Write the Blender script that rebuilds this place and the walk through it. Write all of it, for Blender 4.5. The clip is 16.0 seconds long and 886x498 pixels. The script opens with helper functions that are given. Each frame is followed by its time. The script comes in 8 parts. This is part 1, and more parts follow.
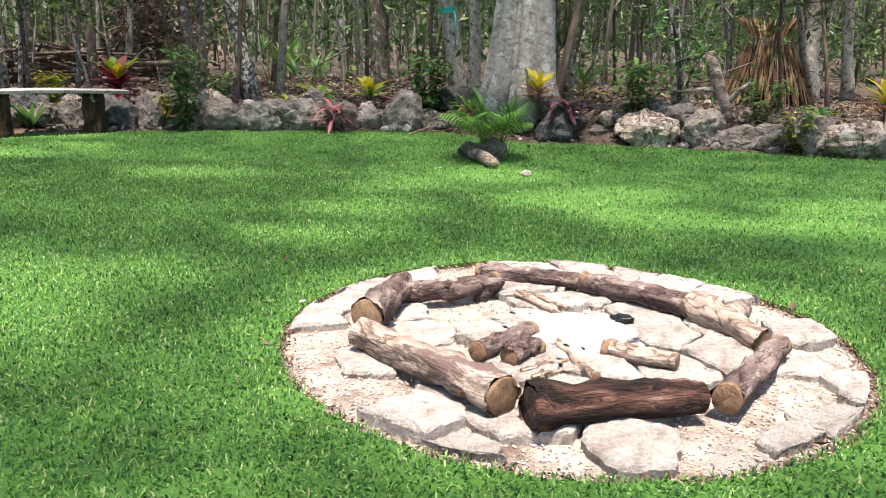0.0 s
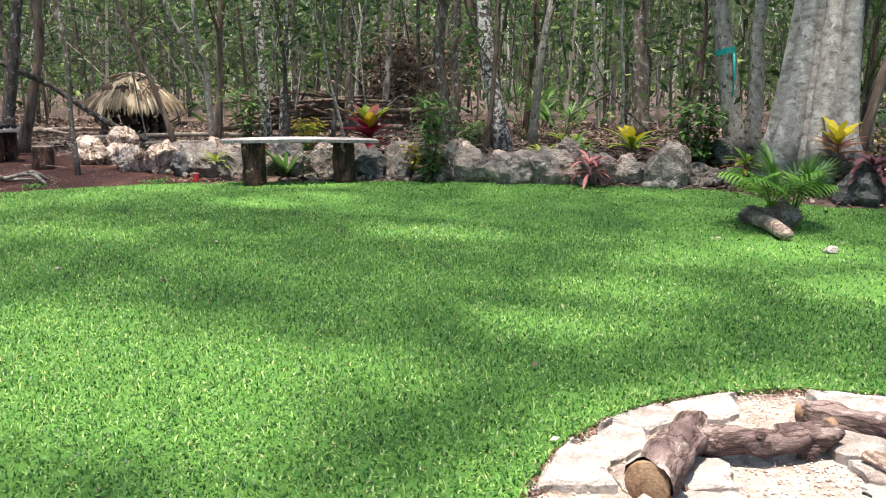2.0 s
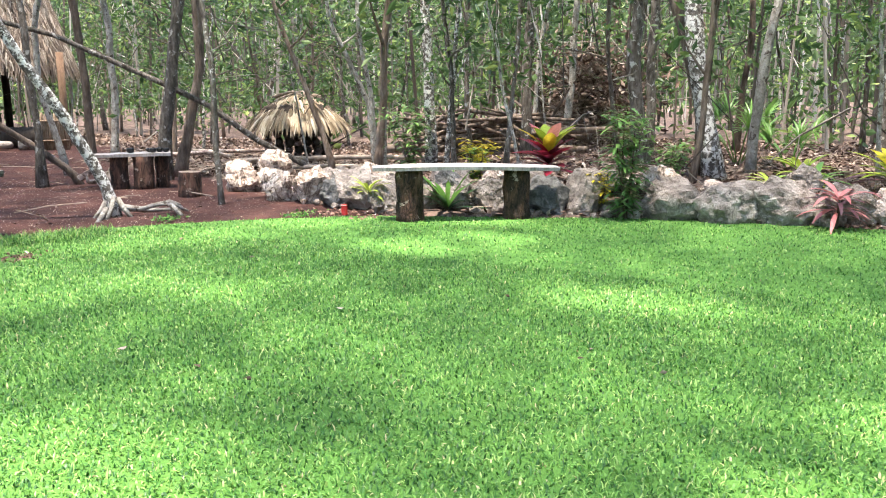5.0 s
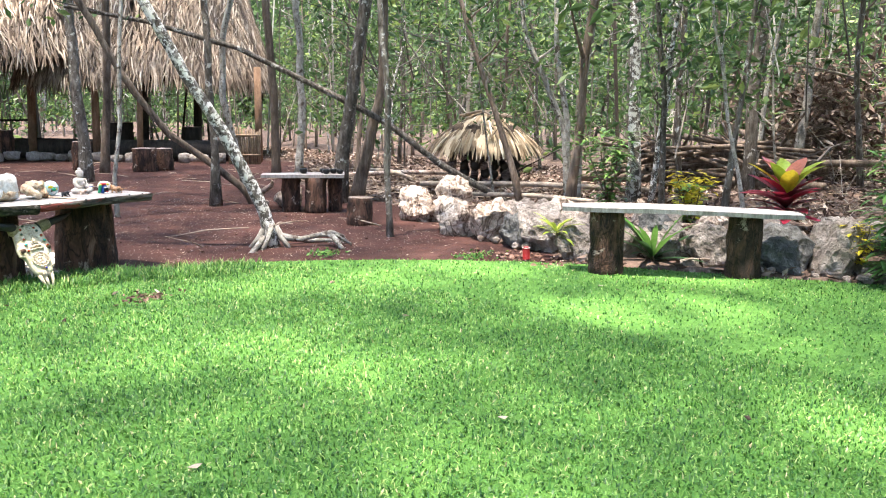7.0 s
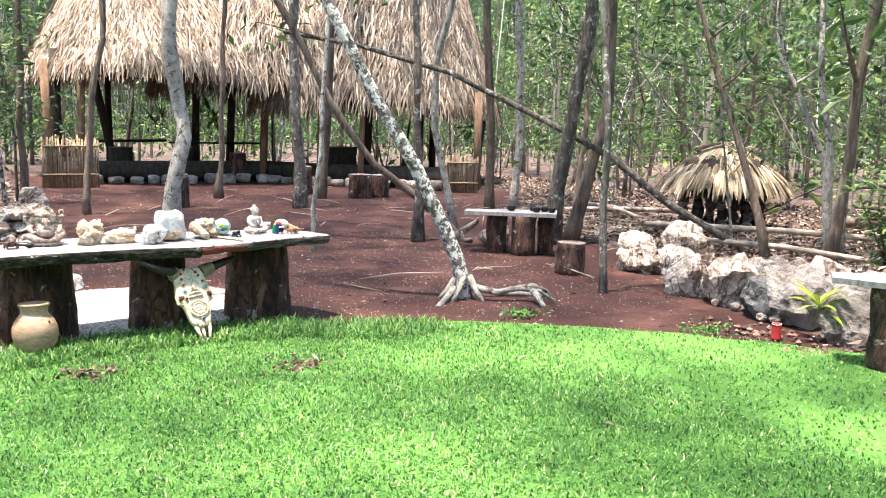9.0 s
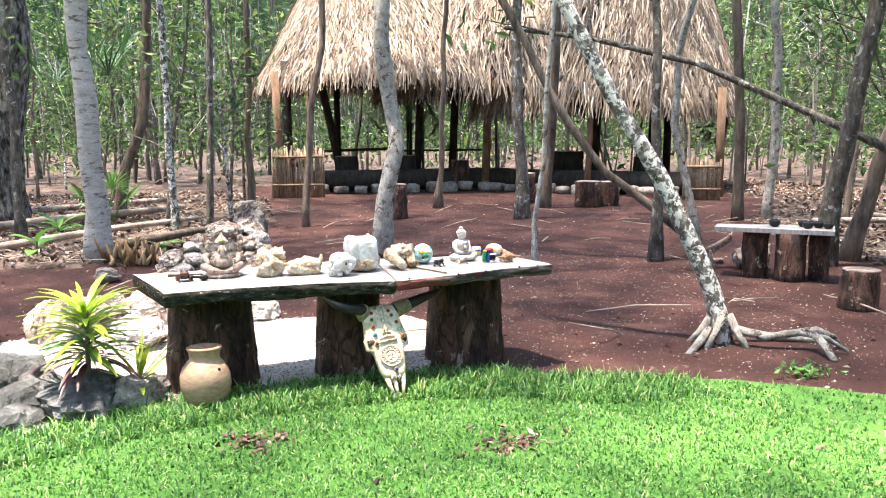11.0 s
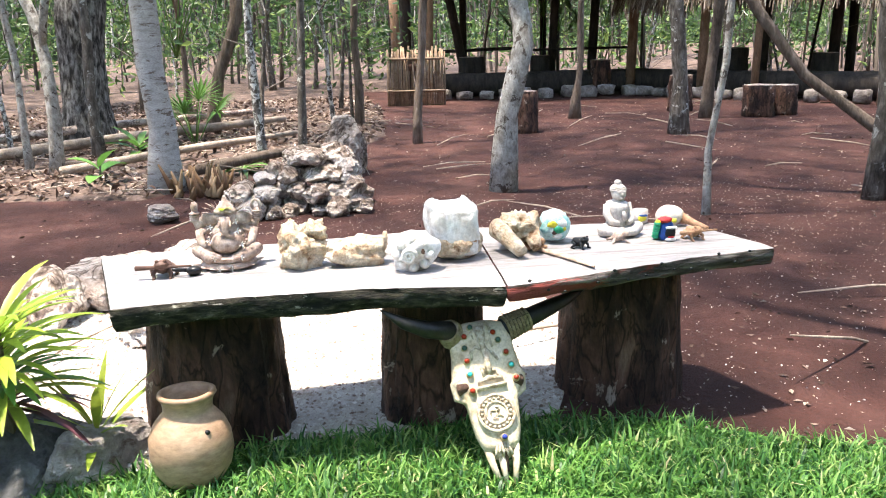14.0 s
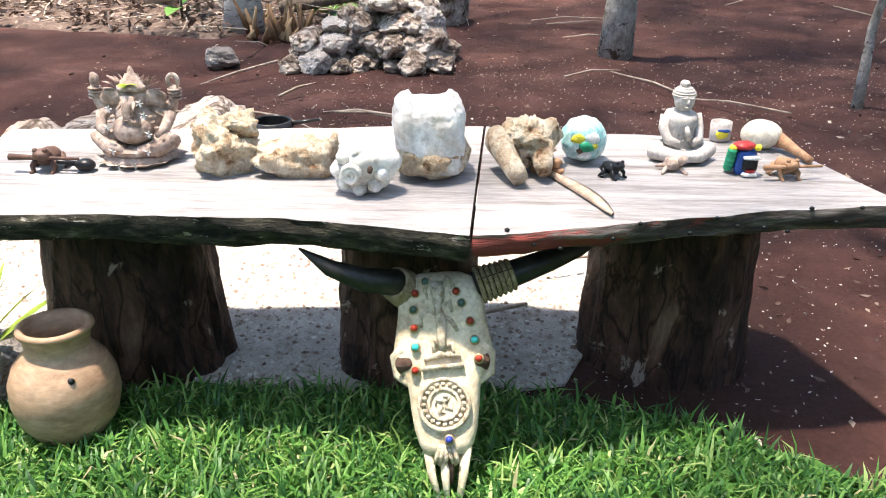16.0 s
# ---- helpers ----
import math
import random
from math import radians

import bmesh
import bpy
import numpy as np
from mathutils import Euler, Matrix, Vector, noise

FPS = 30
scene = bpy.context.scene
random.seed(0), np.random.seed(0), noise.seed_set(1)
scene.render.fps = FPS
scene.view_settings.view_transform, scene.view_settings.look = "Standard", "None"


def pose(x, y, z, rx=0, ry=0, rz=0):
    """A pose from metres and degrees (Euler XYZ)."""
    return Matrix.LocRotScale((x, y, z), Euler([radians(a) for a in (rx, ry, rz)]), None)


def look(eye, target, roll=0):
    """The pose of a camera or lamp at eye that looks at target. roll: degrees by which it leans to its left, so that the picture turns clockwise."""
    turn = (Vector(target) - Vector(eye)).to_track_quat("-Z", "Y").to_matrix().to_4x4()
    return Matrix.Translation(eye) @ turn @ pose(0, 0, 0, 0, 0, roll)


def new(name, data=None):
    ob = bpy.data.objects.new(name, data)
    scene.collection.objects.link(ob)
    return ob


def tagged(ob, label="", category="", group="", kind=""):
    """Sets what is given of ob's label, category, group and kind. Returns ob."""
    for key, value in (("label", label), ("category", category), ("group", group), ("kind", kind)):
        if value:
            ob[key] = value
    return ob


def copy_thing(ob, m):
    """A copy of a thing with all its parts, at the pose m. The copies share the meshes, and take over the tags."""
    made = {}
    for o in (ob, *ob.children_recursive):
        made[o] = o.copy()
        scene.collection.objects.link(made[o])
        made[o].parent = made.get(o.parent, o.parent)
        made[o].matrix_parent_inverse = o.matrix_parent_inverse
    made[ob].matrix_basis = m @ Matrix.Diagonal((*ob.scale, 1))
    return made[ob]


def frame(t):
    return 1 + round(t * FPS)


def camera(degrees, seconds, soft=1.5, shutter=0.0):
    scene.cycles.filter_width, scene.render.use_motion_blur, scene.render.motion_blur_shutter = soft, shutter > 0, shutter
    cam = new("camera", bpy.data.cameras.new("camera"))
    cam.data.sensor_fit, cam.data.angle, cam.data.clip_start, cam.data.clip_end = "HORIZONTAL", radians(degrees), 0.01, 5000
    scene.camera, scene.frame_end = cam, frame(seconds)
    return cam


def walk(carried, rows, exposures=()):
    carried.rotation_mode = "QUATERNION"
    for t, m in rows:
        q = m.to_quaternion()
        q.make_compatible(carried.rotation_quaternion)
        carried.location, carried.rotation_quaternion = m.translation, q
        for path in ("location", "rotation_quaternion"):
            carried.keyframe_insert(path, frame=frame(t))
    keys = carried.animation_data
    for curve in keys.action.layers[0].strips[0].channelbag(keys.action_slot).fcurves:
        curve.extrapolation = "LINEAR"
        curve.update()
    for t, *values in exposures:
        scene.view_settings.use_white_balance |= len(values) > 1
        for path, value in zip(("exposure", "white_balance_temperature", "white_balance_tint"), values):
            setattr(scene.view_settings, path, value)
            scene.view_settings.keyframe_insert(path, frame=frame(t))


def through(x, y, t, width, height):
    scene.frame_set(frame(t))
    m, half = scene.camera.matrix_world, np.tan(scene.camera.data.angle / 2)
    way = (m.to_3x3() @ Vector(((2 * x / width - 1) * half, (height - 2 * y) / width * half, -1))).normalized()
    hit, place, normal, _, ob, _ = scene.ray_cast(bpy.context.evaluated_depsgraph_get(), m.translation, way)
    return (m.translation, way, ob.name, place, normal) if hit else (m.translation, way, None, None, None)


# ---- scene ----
cam = camera(55.2, 16.0, 1.05)
METRES, EYE, TILT, LEAN, TURN = 11.1, 1.5, 0.0, 0.7, 0.0
ROWS = [
    (0.0, 0.0, 0.0, 0.0, 0.52, -14.46, -2.02),
    (0.5, -0.0063, 0.0275, -0.0016, 6.38, -15.07, -2.26),
    (1.0, -0.0137, 0.0543, -0.0001, 11.14, -15.11, -1.85),
    (1.5, -0.0201, 0.0836, 0.0014, 14.69, -13.47, -0.94),
    (2.0, -0.0261, 0.1092, 0.0011, 16.97, -12.1, -1.26),
    (2.5, -0.0359, 0.14, -0.0004, 18.84, -11.45, -1.25),
    (3.0, -0.0463, 0.1666, -0.0022, 19.79, -11.62, -1.0),
    (5.5, -0.1167, 0.3209, -0.0068, 32.02, -10.95, -0.74),
    (6.0, -0.1379, 0.3515, -0.0082, 35.16, -11.02, -1.22),
    (6.5, -0.1598, 0.3811, -0.0077, 38.39, -10.96, -0.86),
    (7.0, -0.1792, 0.4135, -0.0044, 42.0, -10.06, -1.19),
    (7.5, -0.1988, 0.4387, -0.0058, 46.86, -9.81, -1.57),
    (8.0, -0.2237, 0.4639, -0.0038, 50.11, -9.11, -1.63),
    (8.5, -0.2446, 0.4894, -0.0031, 53.47, -8.84, -0.93),
    (9.0, -0.2636, 0.5085, 0.0013, 57.31, -8.82, -1.68),
    (9.5, -0.2919, 0.5241, 0.0007, 61.65, -8.64, -1.75),
    (10.0, -0.3185, 0.5373, 0.0002, 65.27, -8.48, -1.06),
    (12.5, -0.4665, 0.5914, -0.0027, 80.65, -11.25, 0.48),
    (13.0, -0.4986, 0.597, -0.0052, 82.04, -12.39, 0.35),
    (13.5, -0.5294, 0.6021, -0.0049, 82.06, -13.45, 0.39),
    (14.0, -0.56, 0.6168, -0.0059, 81.17, -15.32, 1.3),
    (14.5, -0.5864, 0.632, -0.0067, 83.24, -17.38, 0.57),
    (15.0, -0.6132, 0.6454, -0.0087, 83.74, -20.82, -0.27),
    (15.5, -0.6317, 0.6574, -0.0099, 84.99, -23.47, -0.14),
    (16.0, -0.6382, 0.672, -0.0106, 92.1, -25.66, -0.36),
]
walk(cam, [(t, pose(0, 0, EYE, TILT, LEAN, TURN) @ pose(METRES * x, METRES * y, METRES * z, 90 + pitch, roll, yaw)) for t, x, y, z, yaw, pitch, roll in ROWS],
     [(t, stops, 7050 if t < 4 else 6950, 13) for t, stops in ((0.0, 1.7), (1.5, 1.82), (3.0, 1.98), (5.5, 2.7), (7.0, 2.66), (9.0, 2.8), (10.0, 2.8), (12.5, 2.74), (14.0, 2.68), (16.0, 2.36))])

# ---- sky and sun ----
SUN_ELEVATION, SUN_AZIMUTH = radians(79), radians(180)
world = bpy.data.worlds.new("World")
scene.world = world
world.use_nodes = True
sky = world.node_tree.nodes.new("ShaderNodeTexSky")
sky.sky_type, sky.sun_disc = "NISHITA", False
sky.sun_elevation, sky.sun_rotation = SUN_ELEVATION, SUN_AZIMUTH
background = world.node_tree.nodes["Background"]
background.inputs["Strength"].default_value = 0.15
world.node_tree.links.new(sky.outputs["Color"], background.inputs["Color"])
sun_data = bpy.data.lights.new("sun", "SUN")
sun_data.energy, sun_data.angle, sun_data.color = 3.5, radians(2.4), (1.0, 0.95, 0.86)
sun_way = Vector((math.sin(SUN_AZIMUTH) * math.cos(SUN_ELEVATION), math.cos(SUN_AZIMUTH) * math.cos(SUN_ELEVATION), math.sin(SUN_ELEVATION)))
new("sun", sun_data).matrix_world = look(sun_way * 60, (0, 0, 0))

# ---- materials ----
def nodes_of(name):
    m = bpy.data.materials.new(name)
    m.use_nodes = True
    nt = m.node_tree
    return m, nt, nt.nodes["Principled BSDF"]


def ramp_node(nt, fac, stops):
    r = nt.nodes.new("ShaderNodeValToRGB")
    el = r.color_ramp.elements
    while len(el) < len(stops):
        el.new(0.5)
    for e, (p, c) in zip(el, stops):
        e.position, e.color = p, (*c, 1)
    nt.links.new(fac, r.inputs["Fac"])
    return r.outputs["Color"]


def noise_node(nt, vec, scale, detail=6.0, rough=0.6, distort=0.0):
    n = nt.nodes.new("ShaderNodeTexNoise")
    n.inputs["Scale"].default_value, n.inputs["Detail"].default_value = scale, detail
    n.inputs["Roughness"].default_value, n.inputs["Distortion"].default_value = rough, distort
    nt.links.new(vec, n.inputs["Vector"])
    return n.outputs["Fac"]


def mix_node(nt, mode, fac, a, b):
    m = nt.nodes.new("ShaderNodeMix")
    m.data_type, m.blend_type = "RGBA", mode
    for value, key in ((fac, 0), (a, 6), (b, 7)):
        if isinstance(value, (float, int)):
            m.inputs[key].default_value = value
        elif isinstance(value, tuple):
            m.inputs[key].default_value = (*value, 1)
        else:
            nt.links.new(value, m.inputs[key])
    return m.outputs[2]


def coords(nt, stretch=(1, 1, 1), world_space=False):
    if world_space:
        out = nt.nodes.new("ShaderNodeNewGeometry").outputs["Position"]
    else:
        out = nt.nodes.new("ShaderNodeTexCoord").outputs["Object"]
    mp = nt.nodes.new("ShaderNodeMapping")
    mp.inputs["Scale"].default_value = stretch
    nt.links.new(out, mp.inputs["Vector"])
    return mp.outputs["Vector"]


def bump_to(nt, bsdf, height, strength, distance=0.02):
    b = nt.nodes.new("ShaderNodeBump")
    b.inputs["Strength"].default_value, b.inputs["Distance"].default_value = strength, distance
    nt.links.new(height, b.inputs["Height"])
    nt.links.new(b.outputs["Normal"], bsdf.inputs["Normal"])


def surface(name, stops, scale=4.0, fine=40.0, rough=0.85, bump=0.5, stretch=(1, 1, 1), world_space=False, cracks=0.0, patch=None, patch_stretch=(1, 1, 1), patch_scale=3.0, patch_at=(0.55, 0.65), vary=0.0, distort=0.3, distance=0.02, metal=0.0):
    """Two scales of noise: a coarse one through the colour stops, a fine one as grain and relief; a patch colour on top."""
    m, nt, b = nodes_of(name)
    v = coords(nt, stretch, world_space)
    coarse = noise_node(nt, v, scale, 5.0, 0.6, distort)
    grain = noise_node(nt, v, fine, 6.0, 0.7)
    col = ramp_node(nt, coarse, stops)
    g = ramp_node(nt, grain, [(0.3, (0.55, 0.55, 0.55)), (0.7, (1.25, 1.25, 1.25))])
    col = mix_node(nt, "MULTIPLY", 0.8, col, g)
    if cracks:
        cn = noise_node(nt, v, cracks, 3.0, 0.55, 0.8)
        col = mix_node(nt, "MULTIPLY", 1.0, col, ramp_node(nt, cn, [(0.455, (1, 1, 1)), (0.487, (0.45, 0.42, 0.4)), (0.5, (0.25, 0.22, 0.2)), (0.513, (0.45, 0.42, 0.4)), (0.545, (1, 1, 1))]))
    if patch:
        pn = noise_node(nt, coords(nt, patch_stretch, world_space), patch_scale, 6.0, 0.7, 0.4)
        f = ramp_node(nt, pn, [(patch_at[0], (0, 0, 0)), (patch_at[1], (1, 1, 1))])
        col = mix_node(nt, "MIX", f, col, patch)
    if vary:
        rnd = nt.nodes.new("ShaderNodeObjectInfo").outputs["Random"]
        f = ramp_node(nt, rnd, [(0, (1 - vary,) * 3), (1, (1 + vary,) * 3)])
        col = mix_node(nt, "MULTIPLY", 1.0, col, f)
    nt.links.new(col, b.inputs["Base Color"])
    b.inputs["Roughness"].default_value, b.inputs["Metallic"].default_value = rough, metal
    b.inputs["Specular IOR Level"].default_value = 0.3
    add = nt.nodes.new("ShaderNodeMath")
    add.operation = "ADD"
    nt.links.new(coarse, add.inputs[0]), nt.links.new(grain, add.inputs[1])
    bump_to(nt, b, add.outputs[0], bump, distance)
    return m


def leafy(name, stops, rough=0.5, through=0.3, island=True, noise_scale=30.0):
    """Leaves: one colour a leaf out of the stops, some light let through."""
    m, nt, b = nodes_of(name)
    if island:
        rnd = nt.nodes.new("ShaderNodeNewGeometry").outputs["Random Per Island"]
    else:
        rnd = nt.nodes.new("ShaderNodeObjectInfo").outputs["Random"]
    col = ramp_node(nt, rnd, stops)
    n = noise_node(nt, coords(nt), noise_scale, 4.0)
    col = mix_node(nt, "MULTIPLY", 0.5, col, ramp_node(nt, n, [(0.3, (0.6, 0.6, 0.6)), (0.7, (1.2, 1.2, 1.2))]))
    nt.links.new(col, b.inputs["Base Color"])
    b.inputs["Roughness"].default_value, b.inputs["Specular IOR Level"].default_value = rough, 0.35
    t = nt.nodes.new("ShaderNodeBsdfTranslucent")
    nt.links.new(col, t.inputs["Color"])
    mx = nt.nodes.new("ShaderNodeMixShader")
    mx.inputs[0].default_value = through
    nt.links.new(b.outputs[0], mx.inputs[1]), nt.links.new(t.outputs[0], mx.inputs[2])
    nt.links.new(mx.outputs[0], nt.nodes["Material Output"].inputs["Surface"])
    return m


def paint(name, colour, rough=0.5, metal=0.0, spread=0.25, scale=20.0, bump=0.15):
    lo, hi = tuple(c * (1 - spread) for c in colour), tuple(min(1, c * (1 + spread)) for c in colour)
    return surface(name, [(0.3, lo), (0.7, hi)], scale, scale * 6, rough, bump, metal=metal, distance=0.004)


M_LITTER_GROUND = surface("forest floor", [(0.3, (0.035, 0.023, 0.019)), (0.5, (0.085, 0.056, 0.045)), (0.72, (0.17, 0.12, 0.1))], 3.0, 22, 0.95, 0.9, world_space=True, patch=(0.24, 0.185, 0.155), patch_scale=9, patch_at=(0.56, 0.66))
M_RED_SOIL = surface("red soil", [(0.3, (0.028, 0.0098, 0.0078)), (0.55, (0.05, 0.0175, 0.0135)), (0.8, (0.082, 0.031, 0.0245))], 1.3, 45, 0.95, 1.0, world_space=True, patch=(0.1, 0.045, 0.037), patch_scale=2.2, patch_at=(0.5, 0.8))
M_LAWN_SOIL = surface("lawn soil", [(0.3, (0.056, 0.155, 0.026)), (0.7, (0.092, 0.225, 0.04))], 6, 60, 0.95, 0.8, world_space=True)
M_GRAVEL = surface("pale gravel", [(0.3, (0.44, 0.37, 0.32)), (0.7, (0.7, 0.65, 0.6))], 9, 120, 0.9, 0.9, world_space=True, patch=(0.26, 0.18, 0.145), patch_scale=60, patch_at=(0.56, 0.66))
M_LIMESTONE = surface("white limestone", [(0.3, (0.3, 0.235, 0.21)), (0.44, (0.5, 0.44, 0.41)), (0.7, (0.66, 0.615, 0.59))], 7, 45, 0.9, 1.0, vary=0.12, patch=(0.26, 0.19, 0.165), patch_scale=7, patch_at=(0.6, 0.68), distance=0.04)
M_ROCK = surface("weathered grey rock", [(0.25, (0.1, 0.08, 0.07)), (0.45, (0.28, 0.235, 0.21)), (0.7, (0.5, 0.445, 0.41))], 6, 28, 0.9, 1.0, vary=0.22, patch=(0.07, 0.06, 0.055), patch_scale=11, patch_at=(0.6, 0.68), distance=0.05)
# the crack lines on tan rock paint the shade of its crevices
M_ROCK_TAN = surface("tan rock", [(0.25, (0.19, 0.12, 0.095)), (0.42, (0.5, 0.385, 0.32)), (0.65, (0.76, 0.67, 0.6))], 9, 34, 0.9, 1.0, vary=0.18, patch=(0.22, 0.115, 0.085), patch_scale=9, patch_at=(0.68, 0.76), distance=0.05, cracks=3.5)
M_ROCK_DARK = surface("dark rock", [(0.25, (0.035, 0.036, 0.037)), (0.5, (0.12, 0.12, 0.12)), (0.75, (0.3, 0.3, 0.295))], 5, 40, 0.9, 1.0, vary=0.2, distance=0.03)
M_BARK_GREY = surface("grey bark", [(0.3, (0.055, 0.044, 0.036)), (0.5, (0.16, 0.135, 0.115)), (0.7, (0.32, 0.29, 0.26))], 18, 70, 0.9, 1.0, (1, 1, 0.35), patch=(0.58, 0.56, 0.53), patch_scale=9, patch_at=(0.57, 0.62), distance=0.03, vary=0.35)
M_BARK_PALE = surface("pale bark", [(0.3, (0.22, 0.19, 0.165)), (0.5, (0.44, 0.41, 0.37)), (0.7, (0.64, 0.62, 0.58))], 14, 55, 0.85, 1.0, (1, 1, 0.8), patch=(0.11, 0.085, 0.07), patch_scale=10, patch_at=(0.56, 0.6), distance=0.03, vary=0.2)
M_BARK_BROWN = surface("brown bark", [(0.3, (0.07, 0.05, 0.04)), (0.5, (0.16, 0.12, 0.095)), (0.7, (0.28, 0.22, 0.18))], 12, 60, 0.95, 1.0, (1, 1, 0.25), vary=0.35)
M_BARK_LICHEN = surface("lichen bark", [(0.32, (0.035, 0.03, 0.027)), (0.5, (0.14, 0.12, 0.105)), (0.65, (0.34, 0.31, 0.29))], 16, 60, 0.9, 1.0, (1, 1, 0.6), patch=(0.72, 0.7, 0.67), patch_scale=15, patch_at=(0.49, 0.54), distance=0.03)
M_BARK_MOTTLED = surface("mottled grey bark", [(0.3, (0.17, 0.145, 0.135)), (0.46, (0.42, 0.39, 0.37)), (0.66, (0.62, 0.59, 0.57))], 9, 60, 0.9, 1.0, (1, 1, 1.6), patch=(0.66, 0.65, 0.63), patch_scale=6, patch_at=(0.55, 0.59), distance=0.03)
M_BARK_RINGED = surface("ringed pale bark", [(0.3, (0.34, 0.31, 0.28)), (0.5, (0.5, 0.47, 0.44)), (0.7, (0.62, 0.6, 0.57))], 5, 40, 0.85, 0.8, (1.2, 1.2, 3), patch=(0.17, 0.125, 0.1), patch_scale=3.2, patch_at=(0.56, 0.6), patch_stretch=(1.6, 1.6, 6))
M_BARK_PLATED = surface("plated bark", [(0.38, (0.03, 0.026, 0.024)), (0.5, (0.17, 0.155, 0.145)), (0.62, (0.42, 0.4, 0.38))], 17, 70, 0.95, 1.0, (1, 1, 0.4), distance=0.06)
M_LOG_DARK = surface("dark log", [(0.3, (0.016, 0.01, 0.009)), (0.46, (0.062, 0.032, 0.025)), (0.62, (0.19, 0.095, 0.066)), (0.78, (0.36, 0.24, 0.18))], 9, 60, 0.6, 1.0, (1, 1, 0.35), patch=(0.44, 0.35, 0.29), patch_scale=7, patch_at=(0.62, 0.66), distance=0.04, cracks=11.0)
M_LOG_CHAR = surface("charred red-brown log", [(0.34, (0.008, 0.006, 0.006)), (0.47, (0.05, 0.024, 0.02)), (0.6, (0.17, 0.08, 0.062)), (0.74, (0.4, 0.27, 0.22))], 15, 60, 0.8, 1.0, (0.2, 1, 1), distance=0.04, cracks=14.0)
M_LOG_PINK = surface("pinkish weathered log", [(0.3, (0.055, 0.034, 0.032)), (0.48, (0.17, 0.115, 0.11)), (0.68, (0.35, 0.265, 0.25))], 8, 55, 0.9, 1.0, (0.4, 1, 1), patch=(0.46, 0.39, 0.36), patch_scale=14, patch_at=(0.58, 0.68), patch_stretch=(0.4, 1, 1), distance=0.03, cracks=12.0)
M_WOOD_PALE = surface("peeled pale wood", [(0.3, (0.26, 0.17, 0.14)), (0.48, (0.5, 0.39, 0.33)), (0.7, (0.72, 0.64, 0.57))], 7, 50, 0.8, 0.8, (0.3, 1, 1), patch=(0.15, 0.1, 0.09), patch_scale=5, patch_at=(0.47, 0.6), patch_stretch=(0.45, 1.3, 1.3), cracks=9.0)
M_CUT_END = surface("sawn end", [(0.3, (0.1, 0.06, 0.04)), (0.55, (0.28, 0.17, 0.105)), (0.8, (0.42, 0.3, 0.2))], 14, 70, 0.85, 0.5)
M_PLANK = surface("bleached grey plank", [(0.3, (0.17, 0.15, 0.147)), (0.5, (0.31, 0.286, 0.283)), (0.75, (0.43, 0.4, 0.4))], 6, 45, 0.75, 0.6, (5.0, 0.4, 1), patch=(0.46, 0.31, 0.22), patch_scale=3.0, patch_at=(0.68, 0.74), distance=0.008)
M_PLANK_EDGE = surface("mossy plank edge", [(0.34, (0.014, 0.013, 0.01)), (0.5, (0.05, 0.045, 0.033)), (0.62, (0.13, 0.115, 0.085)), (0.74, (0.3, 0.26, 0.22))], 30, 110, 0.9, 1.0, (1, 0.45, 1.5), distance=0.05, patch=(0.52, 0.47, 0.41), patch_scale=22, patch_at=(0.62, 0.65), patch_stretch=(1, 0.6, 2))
M_PLANK_RED = surface("reddish weathered plank edge", [(0.32, (0.03, 0.022, 0.02)), (0.5, (0.13, 0.1, 0.092)), (0.7, (0.42, 0.37, 0.35))], 14, 80, 0.85, 1.0, (1, 0.25, 2.5), patch=(0.34, 0.07, 0.06), patch_scale=7, patch_at=(0.53, 0.6), patch_stretch=(1, 0.4, 2), distance=0.03)
M_THATCH = leafy("dry thatch", [(0.0, (0.07, 0.047, 0.034)), (0.35, (0.16, 0.115, 0.085)), (0.75, (0.29, 0.225, 0.17)), (1.0, (0.5, 0.43, 0.35))], 0.85, 0.1)
# shade under the eaves and between thatch strips, put into a dark colour
M_THATCH_SHADE = surface("shaded thatch core", [(0.3, (0.03, 0.022, 0.016)), (0.7, (0.1, 0.07, 0.05))], 6, 50, 0.95, 0.8)
M_THATCH_PALE = leafy("pale dry palm leaves", [(0.0, (0.13, 0.09, 0.055)), (0.35, (0.29, 0.215, 0.14)), (0.75, (0.46, 0.38, 0.27)), (1.0, (0.64, 0.57, 0.45))], 0.85, 0.1)
M_THATCH_GOLD = leafy("golden thatch", [(0.0, (0.13, 0.065, 0.035)), (0.5, (0.26, 0.15, 0.08)), (1.0, (0.4, 0.27, 0.16))], 0.85, 0.1)
M_STICK = surface("dry sticks", [(0.3, (0.2, 0.15, 0.12)), (0.7, (0.45, 0.37, 0.3))], 10, 60, 0.9, 0.6, vary=0.3)
# near-black wood: the shade inside the hut and firewood shelter put into colour
M_WOOD_SHADED = surface("shaded inner wood", [(0.3, (0.02, 0.017, 0.015)), (0.7, (0.07, 0.055, 0.045))], 10, 60, 0.9, 0.7, (1, 1, 0.3))
M_POST_BROWN = surface("brown post", [(0.3, (0.16, 0.09, 0.055)), (0.7, (0.32, 0.2, 0.13))], 10, 60, 0.9, 0.7, (1, 1, 0.3))
M_REED = surface("reeds", [(0.3, (0.2, 0.13, 0.085)), (0.7, (0.42, 0.31, 0.22))], 12, 60, 0.9, 0.5, vary=0.35)
